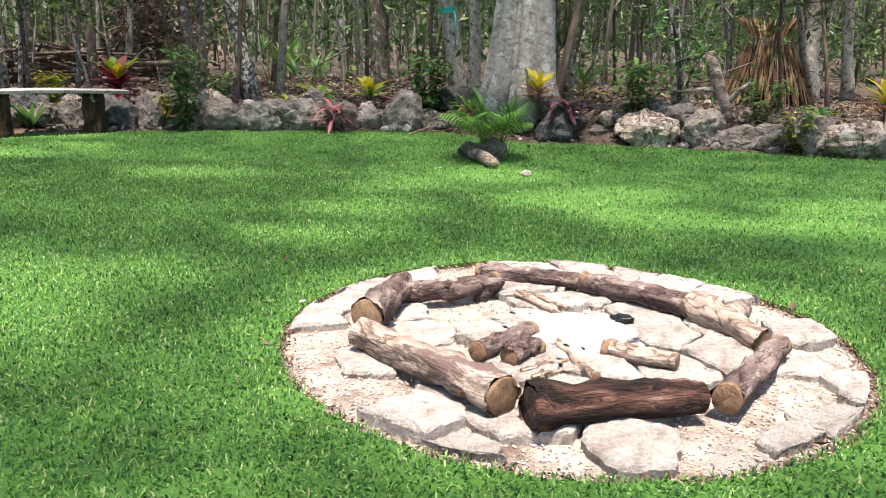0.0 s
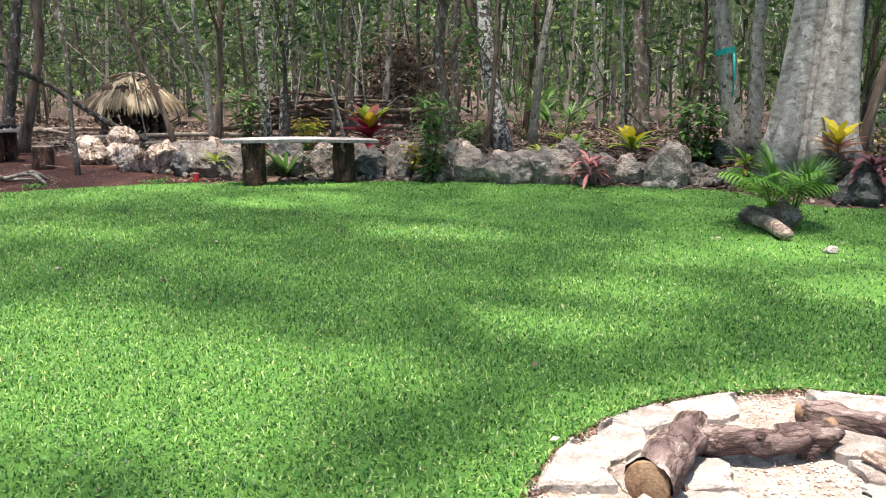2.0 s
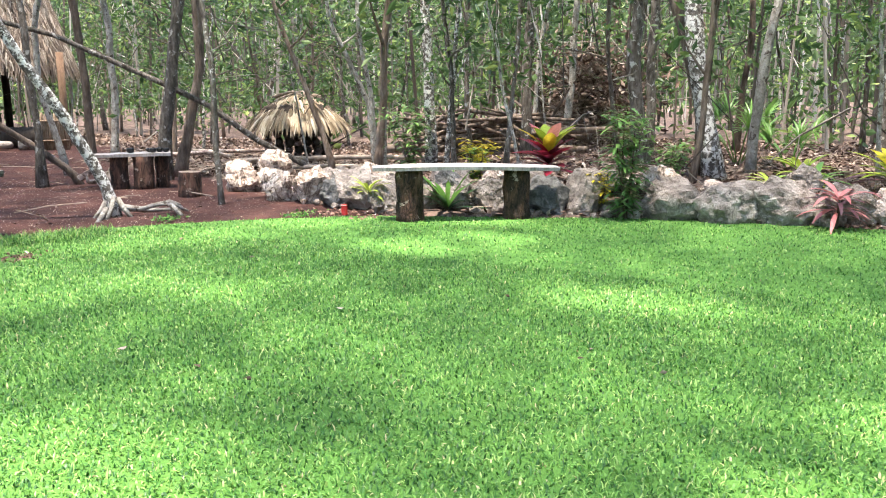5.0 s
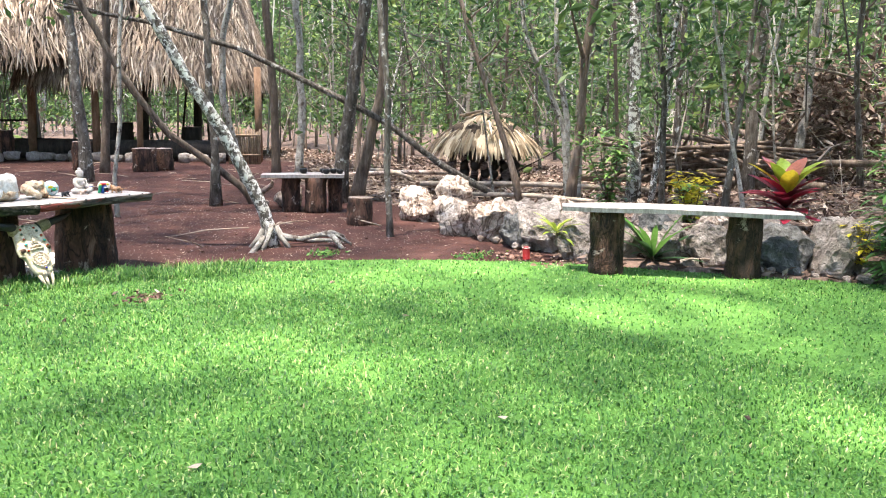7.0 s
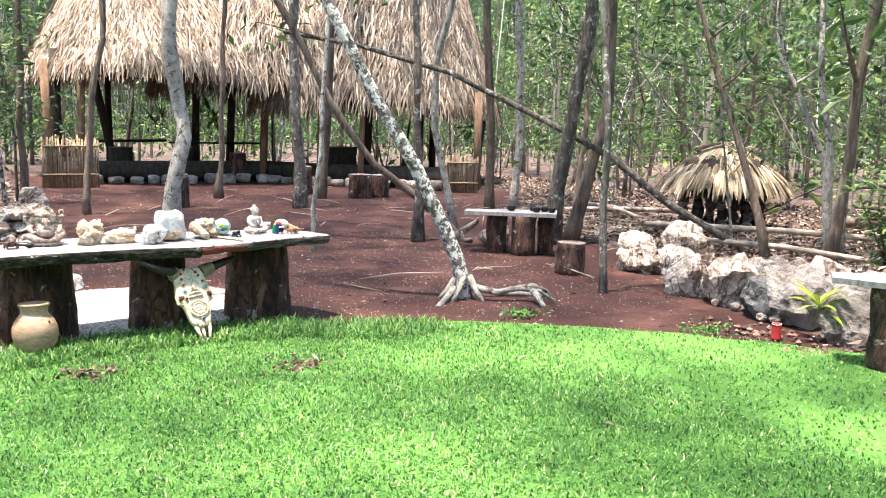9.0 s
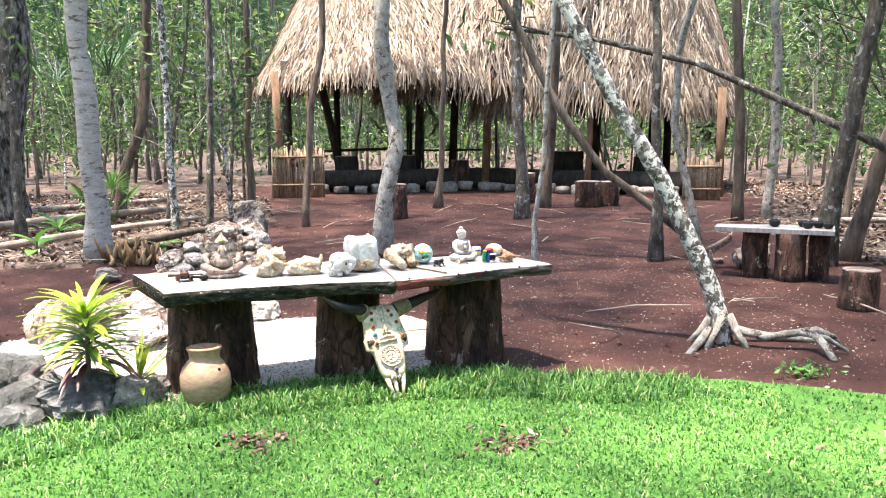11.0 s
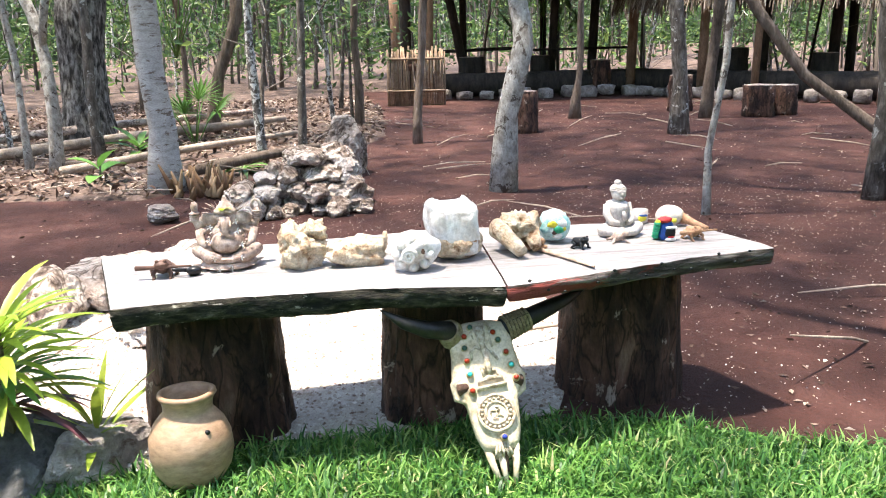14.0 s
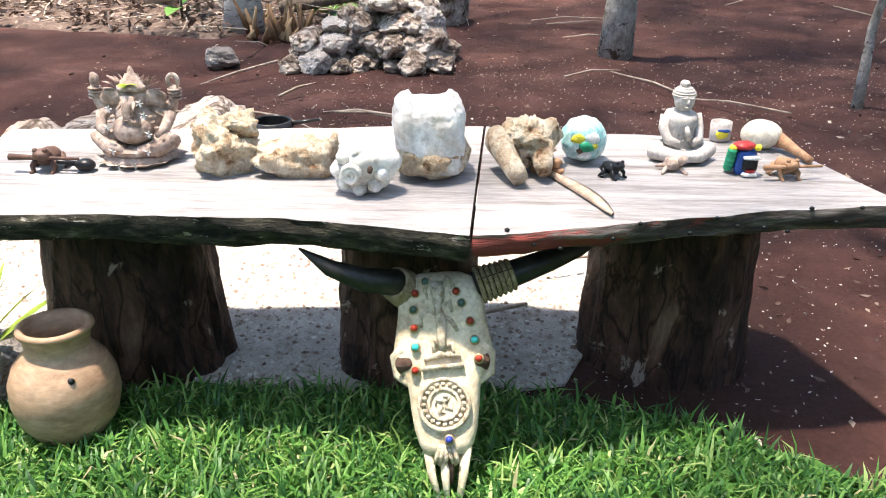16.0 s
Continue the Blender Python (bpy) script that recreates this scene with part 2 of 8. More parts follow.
M_CLAY = surface("unglazed clay", [(0.3, (0.28, 0.16, 0.1)), (0.55, (0.44, 0.29, 0.19)), (0.8, (0.58, 0.42, 0.3))], 5, 24, 0.5, 0.08, (1, 1, 2.5), patch=(0.24, 0.13, 0.08), patch_scale=6, patch_at=(0.64, 0.78), distance=0.004)
M_BONE = surface("bone", [(0.3, (0.38, 0.29, 0.18)), (0.5, (0.62, 0.52, 0.37)), (0.75, (0.76, 0.68, 0.53))], 14, 90, 0.6, 0.4, distance=0.006)
M_BONE_CARVED = surface("carved bone", [(0.35, (0.3, 0.23, 0.15)), (0.6, (0.62, 0.54, 0.42))], 60, 150, 0.7, 0.8, distance=0.006)
M_HORN = paint("black horn", (0.02, 0.019, 0.018), 0.35, 0, 0.5, 30)
M_ROPE = surface("rope", [(0.3, (0.22, 0.16, 0.09)), (0.7, (0.45, 0.36, 0.23))], 60, 150, 0.9, 0.6)
M_CORAL = surface("tan coral", [(0.32, (0.26, 0.13, 0.065)), (0.43, (0.66, 0.48, 0.32)), (0.62, (0.84, 0.74, 0.59))], 22, 90, 0.85, 1.0, distance=0.02, patch=(0.3, 0.15, 0.07), patch_scale=16, patch_at=(0.66, 0.74))
M_WHITE_STONE = surface("white stone", [(0.35, (0.55, 0.48, 0.42)), (0.55, (0.78, 0.76, 0.74)), (0.75, (0.84, 0.83, 0.82))], 9, 50, 0.8, 0.6, distance=0.01)
M_TERRACOTTA = surface("brown terracotta", [(0.3, (0.19, 0.125, 0.1)), (0.5, (0.4, 0.3, 0.25)), (0.75, (0.6, 0.51, 0.46))], 25, 90, 0.8, 0.5, distance=0.006)
M_CEMENT = surface("grey cement", [(0.3, (0.42, 0.37, 0.34)), (0.7, (0.58, 0.53, 0.5))], 20, 90, 0.85, 0.3, distance=0.005)
M_BLACK = paint("black glaze", (0.012, 0.012, 0.013), 0.3, 0, 0.5, 30)
M_BROWN_WOOD = paint("dark carved wood", (0.11, 0.06, 0.045), 0.6, 0, 0.4, 40)
M_TAN_WOOD = paint("tan carved wood", (0.42, 0.23, 0.13), 0.6, 0, 0.35, 40)
M_DRIFT = paint("bare driftwood", (0.5, 0.36, 0.27), 0.8, 0, 0.3, 25, 0.4)
M_GOURD = paint("cream gourd skin", (0.72, 0.64, 0.52), 0.5, 0, 0.12, 12)
M_TEAL = surface("teal glaze", [(0.35, (0.2, 0.48, 0.5)), (0.55, (0.5, 0.72, 0.72)), (0.7, (0.8, 0.85, 0.83))], 30, 100, 0.35, 0.2, distance=0.003)
M_YELLOW = paint("yellow paint", (0.72, 0.62, 0.06), 0.5)
M_GREEN = paint("green paint", (0.02, 0.32, 0.16), 0.45)
M_BLUE = paint("blue paint", (0.02, 0.08, 0.32), 0.4)
M_RED = paint("red paint", (0.4, 0.03, 0.03), 0.4)
M_WHITE = paint("white paint", (0.78, 0.78, 0.76), 0.5)
M_PINK = paint("pink paint", (0.62, 0.2, 0.2), 0.5)
M_GEM_RED = paint("red stone", (0.3, 0.03, 0.015), 0.15)
M_GEM_TEAL = paint("turquoise stone", (0.03, 0.48, 0.46), 0.25)
M_GEM_BLUE = paint("blue stone", (0.03, 0.05, 0.32), 0.2)
M_GEM_GREEN = paint("green stone", (0.05, 0.1, 0.08), 0.2)
M_BRASS = paint("worn brass rim", (0.45, 0.36, 0.22), 0.4, 0.6)
# tan gravel, with brown tones that also paint shade into the stone joints
M_PIT_BED = surface("fire pit gravel", [(0.3, (0.24, 0.17, 0.14)), (0.5, (0.5, 0.42, 0.37)), (0.7, (0.68, 0.62, 0.57))], 5, 90, 0.95, 1.0, world_space=True, patch=(0.17, 0.11, 0.09), patch_scale=4, patch_at=(0.56, 0.68))
M_ASH = surface("ash", [(0.3, (0.4, 0.385, 0.4)), (0.7, (0.72, 0.71, 0.73))], 16, 80, 0.95, 0.8)
# dark brown for the shade in hollows of the skull and shell
M_HOLLOW = surface("hollow shade", [(0.3, (0.06, 0.035, 0.025)), (0.7, (0.2, 0.12, 0.09))], 20, 80, 0.95, 0.8, world_space=True)
M_GRASS = leafy("grass blades", [(0.0, (0.022, 0.08, 0.024)), (0.4, (0.064, 0.2, 0.04)), (0.8, (0.175, 0.36, 0.08)), (0.97, (0.36, 0.5, 0.17)), (1.0, (0.5, 0.42, 0.26))], 0.45, 0.35)
M_LEAF = leafy("forest leaves", [(0.0, (0.03, 0.065, 0.022)), (0.5, (0.07, 0.135, 0.045)), (0.85, (0.13, 0.21, 0.065)), (1.0, (0.26, 0.34, 0.1))], 0.45, 0.45)
M_LITTER = leafy("dry leaves", [(0.0, (0.045, 0.026, 0.02)), (0.45, (0.125, 0.078, 0.06)), (0.85, (0.25, 0.185, 0.15)), (1.0, (0.5, 0.43, 0.37))], 0.85, 0.1)
M_PEBBLE = leafy("pale pebbles", [(0.0, (0.2, 0.13, 0.105)), (0.35, (0.42, 0.34, 0.29)), (1.0, (0.76, 0.72, 0.68))], 0.9, 0.0)
M_CHIPS = leafy("bark chips", [(0.0, (0.06, 0.03, 0.022)), (0.6, (0.2, 0.11, 0.085)), (0.92, (0.34, 0.22, 0.18)), (1.0, (0.6, 0.53, 0.48))], 0.9, 0.0)
L_GREEN = leafy("green leaf", [(0, (0.06, 0.17, 0.03)), (1, (0.15, 0.3, 0.07))], 0.4, 0.3, False)
L_LEAFGREEN = leafy("fresh green leaf", [(0, (0.1, 0.26, 0.03)), (1, (0.2, 0.4, 0.06))], 0.4, 0.35, False)
L_DEEP = leafy("deep green leaf", [(0, (0.02, 0.065, 0.025)), (1, (0.05, 0.12, 0.045))], 0.4, 0.25, False)
L_LIME = leafy("lime leaf", [(0, (0.2, 0.33, 0.03)), (1, (0.36, 0.45, 0.06))], 0.4, 0.35, False)
L_YELLOW = leafy("yellow leaf", [(0, (0.5, 0.44, 0.03)), (1, (0.68, 0.56, 0.05))], 0.4, 0.35, False)
L_RED = leafy("dark red leaf", [(0, (0.14, 0.015, 0.03)), (1, (0.5, 0.03, 0.07))], 0.4, 0.3, False)
L_PINK = leafy("pink leaf", [(0, (0.42, 0.13, 0.14)), (1, (0.6, 0.25, 0.24))], 0.4, 0.3, False)
L_MAROON = leafy("maroon leaf", [(0, (0.05, 0.02, 0.03)), (1, (0.16, 0.06, 0.075))], 0.45, 0.2, False)
L_ORANGE = leafy("orange leaf", [(0, (0.45, 0.16, 0.05)), (1, (0.6, 0.3, 0.1))], 0.4, 0.3, False)
L_MIXED = leafy("yellow and green leaves", [(0, (0.05, 0.13, 0.025)), (0.5, (0.12, 0.24, 0.04)), (0.75, (0.5, 0.46, 0.05)), (1, (0.66, 0.56, 0.06))], 0.4, 0.3)
L_BUSH = leafy("bush leaves", [(0, (0.05, 0.13, 0.03)), (0.6, (0.11, 0.24, 0.06)), (1, (0.22, 0.36, 0.09))], 0.4, 0.3)

# ---- shapes ----
class Shape:
    """Vertices and faces of one mesh."""

    def __init__(self):
        self.v, self.f = [], []

    def add(self, verts, faces):
        n = len(self.v)
        self.v.extend(verts)
        self.f.extend([tuple(i + n for i in f) for f in faces])
        return self

    def tube(self, pts, radii, seg=10, rough=0.0, caps=True, freq=4.0, oval=1.0):
        pts = [Vector(p) for p in pts]
        off = Vector((random.random() * 50, random.random() * 50, random.random() * 50))
        side, verts, faces = None, [], []
        for i, p in enumerate(pts):
            d = (pts[min(i + 1, len(pts) - 1)] - pts[max(i - 1, 0)]).normalized()
            if side is None:
                side = d.orthogonal().normalized()
            side = (side - d * side.dot(d)).normalized()
            up = d.cross(side)
            for k in range(seg):
                a = 2 * math.pi * k / seg
                w = side * math.cos(a) + up * math.sin(a) * oval
                r = radii[i] * (1 + rough * noise.noise((p + w * radii[i] * 2) * freq + off) + rough * 0.5 * noise.noise((p + w * radii[i]) * freq * 4 + off))
                verts.append(tuple(p + w * r))
        for i in range(len(pts) - 1):
            for k in range(seg):
                a, b = i * seg + k, i * seg + (k + 1) % seg
                faces.append((a, b, b + seg, a + seg))
        if caps:
            faces.append(tuple(range(seg - 1, -1, -1)))
            faces.append(tuple(range((len(pts) - 1) * seg, len(pts) * seg)))
        return self.add(verts, faces)

    def blob(self, centre, size, sub=3, amp=0.18, freq=1.6, flat=0.0, turn=0.0, pits=0.0):
        base, faces = ico(sub)
        off = Vector((random.random() * 90, random.random() * 90, random.random() * 90))
        c, s = math.cos(turn), math.sin(turn)
        verts = []
        for d in base:
            r = 1 + amp * noise.noise(d * freq + off) * 1.6 + amp * 0.6 * noise.noise(d * freq * 2.7 + off) + amp * 0.3 * noise.noise(d * freq * 7 + off)
            if pits:
                r -= pits * max(0, noise.noise(d * freq * 4 + off * 2)) ** 0.7
            x, y, z = d.x * r * size[0], d.y * r * size[1], d.z * r * size[2]
            z = max(z, -size[2] * (1 - flat)) if flat else z
            verts.append((centre[0] + x * c - y * s, centre[1] + x * s + y * c, centre[2] + z))
        return self.add(verts, faces)

    def block(self, centre, size, sub=3, power=0.35, amp=0.08, freq=2.5, turn=0.0, tilt=0.0):
        """A squarish worn stone."""
        base, faces = ico(sub)
        off = Vector((random.random() * 90, random.random() * 90, random.random() * 90))
        m = Matrix.Rotation(turn, 3, "Z") @ Matrix.Rotation(tilt, 3, "Y")
        verts = []
        for d in base:
            q = Vector([math.copysign(abs(k) ** power, k) for k in d])
            q *= 1 + amp * 1.8 * noise.noise(q * freq * 0.6 + off) + amp * noise.noise(q * freq * 1.7 + off) + amp * 0.5 * noise.noise(q * freq * 5 + off)
            p = m @ Vector((q.x * size[0], q.y * size[1], q.z * size[2]))
            verts.append(tuple(p + Vector(centre)))
        return self.add(verts, faces)

    def crag(self, centre, size, sub=4, planes=13, amp=0.05, turn=0.0):
        """A broken stone: a few flat cleaved faces with chipped edges and a pitted skin."""
        base, faces = ico(sub)
        off = Vector((random.random() * 90, random.random() * 90, random.random() * 90))
        cuts = [(Vector((random.gauss(0, 1), random.gauss(0, 1), random.gauss(0, 0.9))).normalized(), random.uniform(0.72, 1.0)) for _ in range(planes)]
        c, s = math.cos(turn), math.sin(turn)
        verts = []
        for d in base:
            r = 1.18
            for nrm, h in cuts:
                k = d.dot(nrm)
                if k > 0.05:
                    r = min(r, h / k)
            r *= 1 + amp * 1.5 * noise.noise(d * 2.2 + off) + amp * noise.noise(d * 5 + off) + amp * 0.6 * noise.noise(d * 11 + off)
            x, y, z = d.x * r * size[0], d.y * r * size[1], d.z * r * size[2]
            verts.append((centre[0] + x * c - y * s, centre[1] + x * s + y * c, centre[2] + z))
        return self.add(verts, faces)

    def lathe(self, profile, centre=(0, 0, 0), seg=28, wobble=0.0):
        verts, faces = [], []
        for r, z in profile:
            for k in range(seg):
                a = 2 * math.pi * k / seg
                q = r * (1 + wobble * noise.noise(Vector((math.cos(a) * 1.5, math.sin(a) * 1.5, z * 6))))
                verts.append((centre[0] + q * math.cos(a), centre[1] + q * math.sin(a), centre[2] + z))
        for i in range(len(profile) - 1):
            for k in range(seg):
                a, b = i * seg + k, i * seg + (k + 1) % seg
                faces.append((a, b, b + seg, a + seg))
        faces.append(tuple(range(seg - 1, -1, -1)))
        faces.append(tuple(range((len(profile) - 1) * seg, len(profile) * seg)))
        return self.add(verts, faces)

    def leaf(self, base, way, length, width, droop=0.5, steps=5, fold=0.25, tip=1.0, shape=0.8):
        """A blade with a folded midrib that starts along way and bends down."""
        p, d = Vector(base), Vector(way).normalized()
        side = d.cross(Vector((0, 0, 1)))
        side = side.normalized() if side.length > 1e-3 else Vector((1, 0, 0))
        verts, faces = [], []
        for i in range(steps + 1):
            u = i / steps
            w = width * 0.5 * max(0.04, math.sin(math.pi * min(1, u * 0.94 + 0.04)) ** shape) * (tip if u > 0.9 else 1)
            n = side.cross(d).normalized()
            verts += [tuple(p - side * w + n * w * fold), tuple(p), tuple(p + side * w + n * w * fold)]
            d = (d + Vector((0, 0, -droop / steps))).normalized()
            p = p + d * length / steps
        for i in range(steps):
            a = i * 3
            faces += [(a, a + 1, a + 4, a + 3), (a + 1, a + 2, a + 5, a + 4)]
        return self.add(verts, faces)

    def box(self, centre, size, m=None):
        verts = []
        for i in range(8):
            q = Vector((size[0] * (0.5 if i & 1 else -0.5), size[1] * (0.5 if i & 2 else -0.5), size[2] * (0.5 if i & 4 else -0.5)))
            q = (m @ q if m else q) + Vector(centre)
            verts.append(tuple(q))
        return self.add(verts, [(0, 2, 3, 1), (4, 5, 7, 6), (0, 1, 5, 4), (2, 6, 7, 3), (0, 4, 6, 2), (1, 3, 7, 5)])


ICO = {}


def ico(sub):
    if sub not in ICO:
        bm = bmesh.new()
        bmesh.ops.create_icosphere(bm, subdivisions=sub, radius=1)
        bm.verts.ensure_lookup_table()
        ICO[sub] = ([v.co.normalized() for v in bm.verts], [tuple(v.index for v in f.verts) for f in bm.faces])
        bm.free()
    return ICO[sub]


def mesh_of(name, s, material, smooth=True):
    me = bpy.data.meshes.new(name)
    me.from_pydata(s.v, [], s.f)
    me.materials.append(material)
    me.polygons.foreach_set("use_smooth", [smooth] * len(me.polygons))
    me.update()
    return me


def part(name, s, material, parent, label="", smooth=True, at=None):
    """Links a shape, or a ready mesh, as one mesh under a thing or part."""
    ob = new(name, s if isinstance(s, bpy.types.Mesh) else mesh_of(name, s, material, smooth))
    ob.parent = parent
    if at is not None:
        ob.matrix_basis = at
    if label:
        ob["label"] = label
    return ob


def empty(name, m, label, category, group=""):
    ob = new(name)
    ob.empty_display_size = 0.1
    ob.matrix_basis = m
    return tagged(ob, label, category, group)


def solid(name, s, material, m, label, category, group="", smooth=True, kind=""):
    ob = new(name, mesh_of(name, s, material, smooth))
    ob.matrix_basis = m
    return tagged(ob, label, category, group, kind)


def array_mesh(name, verts, polys, material, smooth=False):
    """A large mesh from numpy arrays: verts (n, 3), polys (m, k)."""
    me = bpy.data.meshes.new(name)
    verts, polys = np.asarray(verts, np.float32), np.asarray(polys, np.int32)
    k = polys.shape[1]
    me.vertices.add(len(verts))
    me.vertices.foreach_set("co", verts.ravel())
    me.loops.add(polys.size)
    me.loops.foreach_set("vertex_index", polys.ravel())
    me.polygons.add(len(polys))
    me.polygons.foreach_set("loop_start", np.arange(0, polys.size, k, dtype=np.int32))
    me.polygons.foreach_set("use_smooth", np.full(len(polys), smooth))
    me.materials.append(material)
    me.update(calc_edges=True)
    return me


def leaf_cloud(name, centres, size, material, flat=0.0, long=1.6, rng=None):
    """Many small pointed leaves with random turns, in one mesh."""
    rng = rng or np.random.default_rng(3)
    n = len(centres)
    a = rng.normal(size=(n, 3))
    a[:, 2] *= 1 - flat
    a /= np.linalg.norm(a, axis=1, keepdims=True) + 1e-6
    b = rng.normal(size=(n, 3))
    b[:, 2] *= 1 - flat
    b -= a * (a * b).sum(1, keepdims=True)
    b /= np.linalg.norm(b, axis=1, keepdims=True) + 1e-6
    s = (np.asarray(size) * rng.uniform(0.6, 1.4, n))[:, None] * 0.5
    c = np.asarray(centres)
    nrm = np.cross(a, b)
    v = np.stack([c - a * s * long, c + b * s * 0.62 - a * s * 0.15 + nrm * s * 0.2, c + a * s * long, c - b * s * 0.62 - a * s * 0.15 + nrm * s * 0.2], 1).reshape(-1, 3)
    return array_mesh(name, v, np.arange(4 * n).reshape(n, 4), material)


def smooth01(t):
    t = np.clip(t, 0, 1)
    return t * t * (3 - 2 * t)


def inside(poly, x, y):
    """Which points lie in the polygon."""
    x, y = np.asarray(x, float), np.asarray(y, float)
    hit = np.zeros(x.shape, bool)
    for (x0, y0), (x1, y1) in zip(poly, poly[1:] + poly[:1]):
        cross = (y0 > y) != (y1 > y)
        hit ^= cross & (x < (x1 - x0) * (y - y0) / ((y1 - y0) or 1e-9) + x0)
    return hit


def ragged(poly, step=0.12, amp=0.06, freq=2.5):
    """The polygon with a wavering edge."""
    out = []
    for (x0, y0), (x1, y1) in zip(poly, poly[1:] + poly[:1]):
        n = max(1, int(math.hypot(x1 - x0, y1 - y0) / step))
        for i in range(n):
            x, y = x0 + (x1 - x0) * i / n, y0 + (y1 - y0) * i / n
            out.append((x + amp * noise.noise((x * freq, y * freq, 0)) * 1.5, y + amp * noise.noise((x * freq, y * freq, 7)) * 1.5))
    return out

# ---- the ground ----
WALL_LINE = [(-10.4, 12.9), (-9.2, 12.5), (-8.3, 12.0), (-7.2, 11.8), (-6.5, 11.7), (-5.6, 12.05), (-4.4, 12.45), (-3.4, 12.65), (-2.0, 12.9), (-0.7, 13.0), (0.0, 13.2), (0.8, 12.6), (1.5, 12.1), (2.8, 11.95), (4.0, 11.65), (5.0, 11.3), (8.0, 11.0), (16.0, 11.0)]
LAWN = [(16.0, 10.9), (8.0, 10.9), (5.7, 11.15), (4.6, 11.3), (3.9, 11.5), (3.2, 11.75), (2.4, 11.86), (1.8, 11.95), (1.2, 11.9), (0.5, 12.3), (0.0, 13.0), (-0.5, 12.95), (-2.0, 12.8), (-3.7, 12.55), (-4.9, 12.0), (-6.2, 11.45), (-6.7, 11.2), (-7.4, 10.6), (-8.2, 9.75), (-8.7, 8.94), (-8.85, 8.5), (-9.1, 8.1), (-9.22, 7.6), (-9.22, 7.0), (-9.2, 6.6), (-9.1, 6.15), (-8.9, 5.68), (-8.72, 5.27), (-8.5, 4.0), (-8.0, 0.0), (-7.0, -6.0), (0.0, -9.0), (9.0, -7.0), (16.0, 0.0)]
RED_SOIL = [(-6.3, 11.6), (-7.9, 12.0), (-8.6, 12.2), (-9.6, 12.9), (-11.0, 13.7), (-13.0, 14.0), (-15.5, 15.0), (-19.0, 18.5), (-23.0, 18.0), (-28.0, 16.0), (-28.0, 8.0), (-23.0, 8.2), (-19.0, 7.9), (-16.6, 7.2), (-14.6, 5.2), (-15.0, 3.0), (-13.5, 0.0), (-8.0, 0.0), (-8.4, 5.0), (-8.9, 7.0), (-8.6, 8.5), (-7.5, 10.2)]
GRAVEL = [(-8.6, 3.2), (-8.7, 5.0), (-9.05, 6.2), (-9.15, 7.0), (-9.3, 7.75), (-9.7, 8.0), (-10.4, 8.25), (-10.95, 8.0), (-11.1, 7.0), (-11.35, 6.2), (-11.2, 5.4), (-10.8, 4.6), (-10.5, 3.2)]
PIT = (0.63, 4.1, 1.46)


def wall_y(x):
    return np.interp(x, [p[0] for p in WALL_LINE], [p[1] for p in WALL_LINE])


def height(x, y):
    """The ground's height: level in the clearing, a step up behind the retaining rocks."""
    x, y = np.asarray(x, float), np.asarray(y, float)
    return 0.28 * smooth01((y - wall_y(x) - 0.05) / 0.4) * smooth01((x + 8.6) / 1.6)


def z_at(x, y):
    return float(height(x, y))


def axis(lo, hi, step, far):
    mid = np.arange(lo, hi + 1e-6, step)
    out = [lo - d for d in (1, 3, 8, 20, 60, 200, far)][::-1]
    return np.concatenate([out, mid, [hi + d for d in (1, 3, 8, 20, 60, 200, far)]])


gx, gy = np.meshgrid(axis(-34, 18, 0.16, 1500), axis(-8, 36, 0.16, 1500), indexing="ij")
wave = np.array([noise.noise((a * 0.9, b * 0.9, 3)) * 0.05 + noise.noise((a * 3.1, b * 3.1, 9)) * 0.025 for a, b in zip(gx.ravel(), gy.ravel())]).reshape(gx.shape)
gz = height(gx, gy) + wave + 0.01
for low in (LAWN, RED_SOIL, GRAVEL):
    gz = np.where(inside(low, gx, gy), -0.06, gz)
nx, ny = gx.shape
idx = np.arange(nx * ny).reshape(nx, ny)
quads = np.stack([idx[:-1, :-1], idx[1:, :-1], idx[1:, 1:], idx[:-1, 1:]], -1).reshape(-1, 4)
ground = new("ground", array_mesh("ground", np.stack([gx, gy, gz], -1).reshape(-1, 3), quads, M_LITTER_GROUND, True))
tagged(ground, "forest floor of brown earth covered in dry leaf litter", "ground", kind="structure")


def sheet(name, poly, z, material, label, hole=None, skirt=0.12):
    """A flat piece of ground with a ragged edge and a skirt that goes down into the earth."""
    from mathutils.geometry import tessellate_polygon
    loops = [ragged(poly)]
    if hole:
        loops.append(ragged(hole, 0.08, 0.02, 6))
    s, pts = Shape(), [Vector((x, y, z)) for loop in loops for x, y in loop]
    s.v = [tuple(p) for p in pts]
    s.f = [tuple(t) for t in tessellate_polygon([[Vector((x, y, 0)) for x, y in loop] for loop in loops])]
    start = 0
    for loop in loops:
        n, base = len(loop), len(s.v)
        s.v.extend((x, y, z - skirt) for x, y in loop)
        s.f.extend((start + i, start + (i + 1) % n, base + (i + 1) % n, base + i) for i in range(n))
        start += n
    me = mesh_of(name, s, material, False)
    bm = bmesh.new()
    bm.from_mesh(me)
    bmesh.ops.recalc_face_normals(bm, faces=bm.faces)
    bm.to_mesh(me)
    bm.free()
    return tagged(new(name, me), label, "ground", kind="structure")


pit_ring = [(PIT[0] + PIT[2] * math.cos(a), PIT[1] + PIT[2] * math.sin(a)) for a in np.linspace(0, 2 * math.pi, 72, endpoint=False)]
lawn = sheet("lawn", LAWN, 0.0, M_LAWN_SOIL, "lawn of mown bright green grass", pit_ring)
red_soil = sheet("red_soil", RED_SOIL, -0.02, M_RED_SOIL, "bare raked dark red earth with fallen leaves")
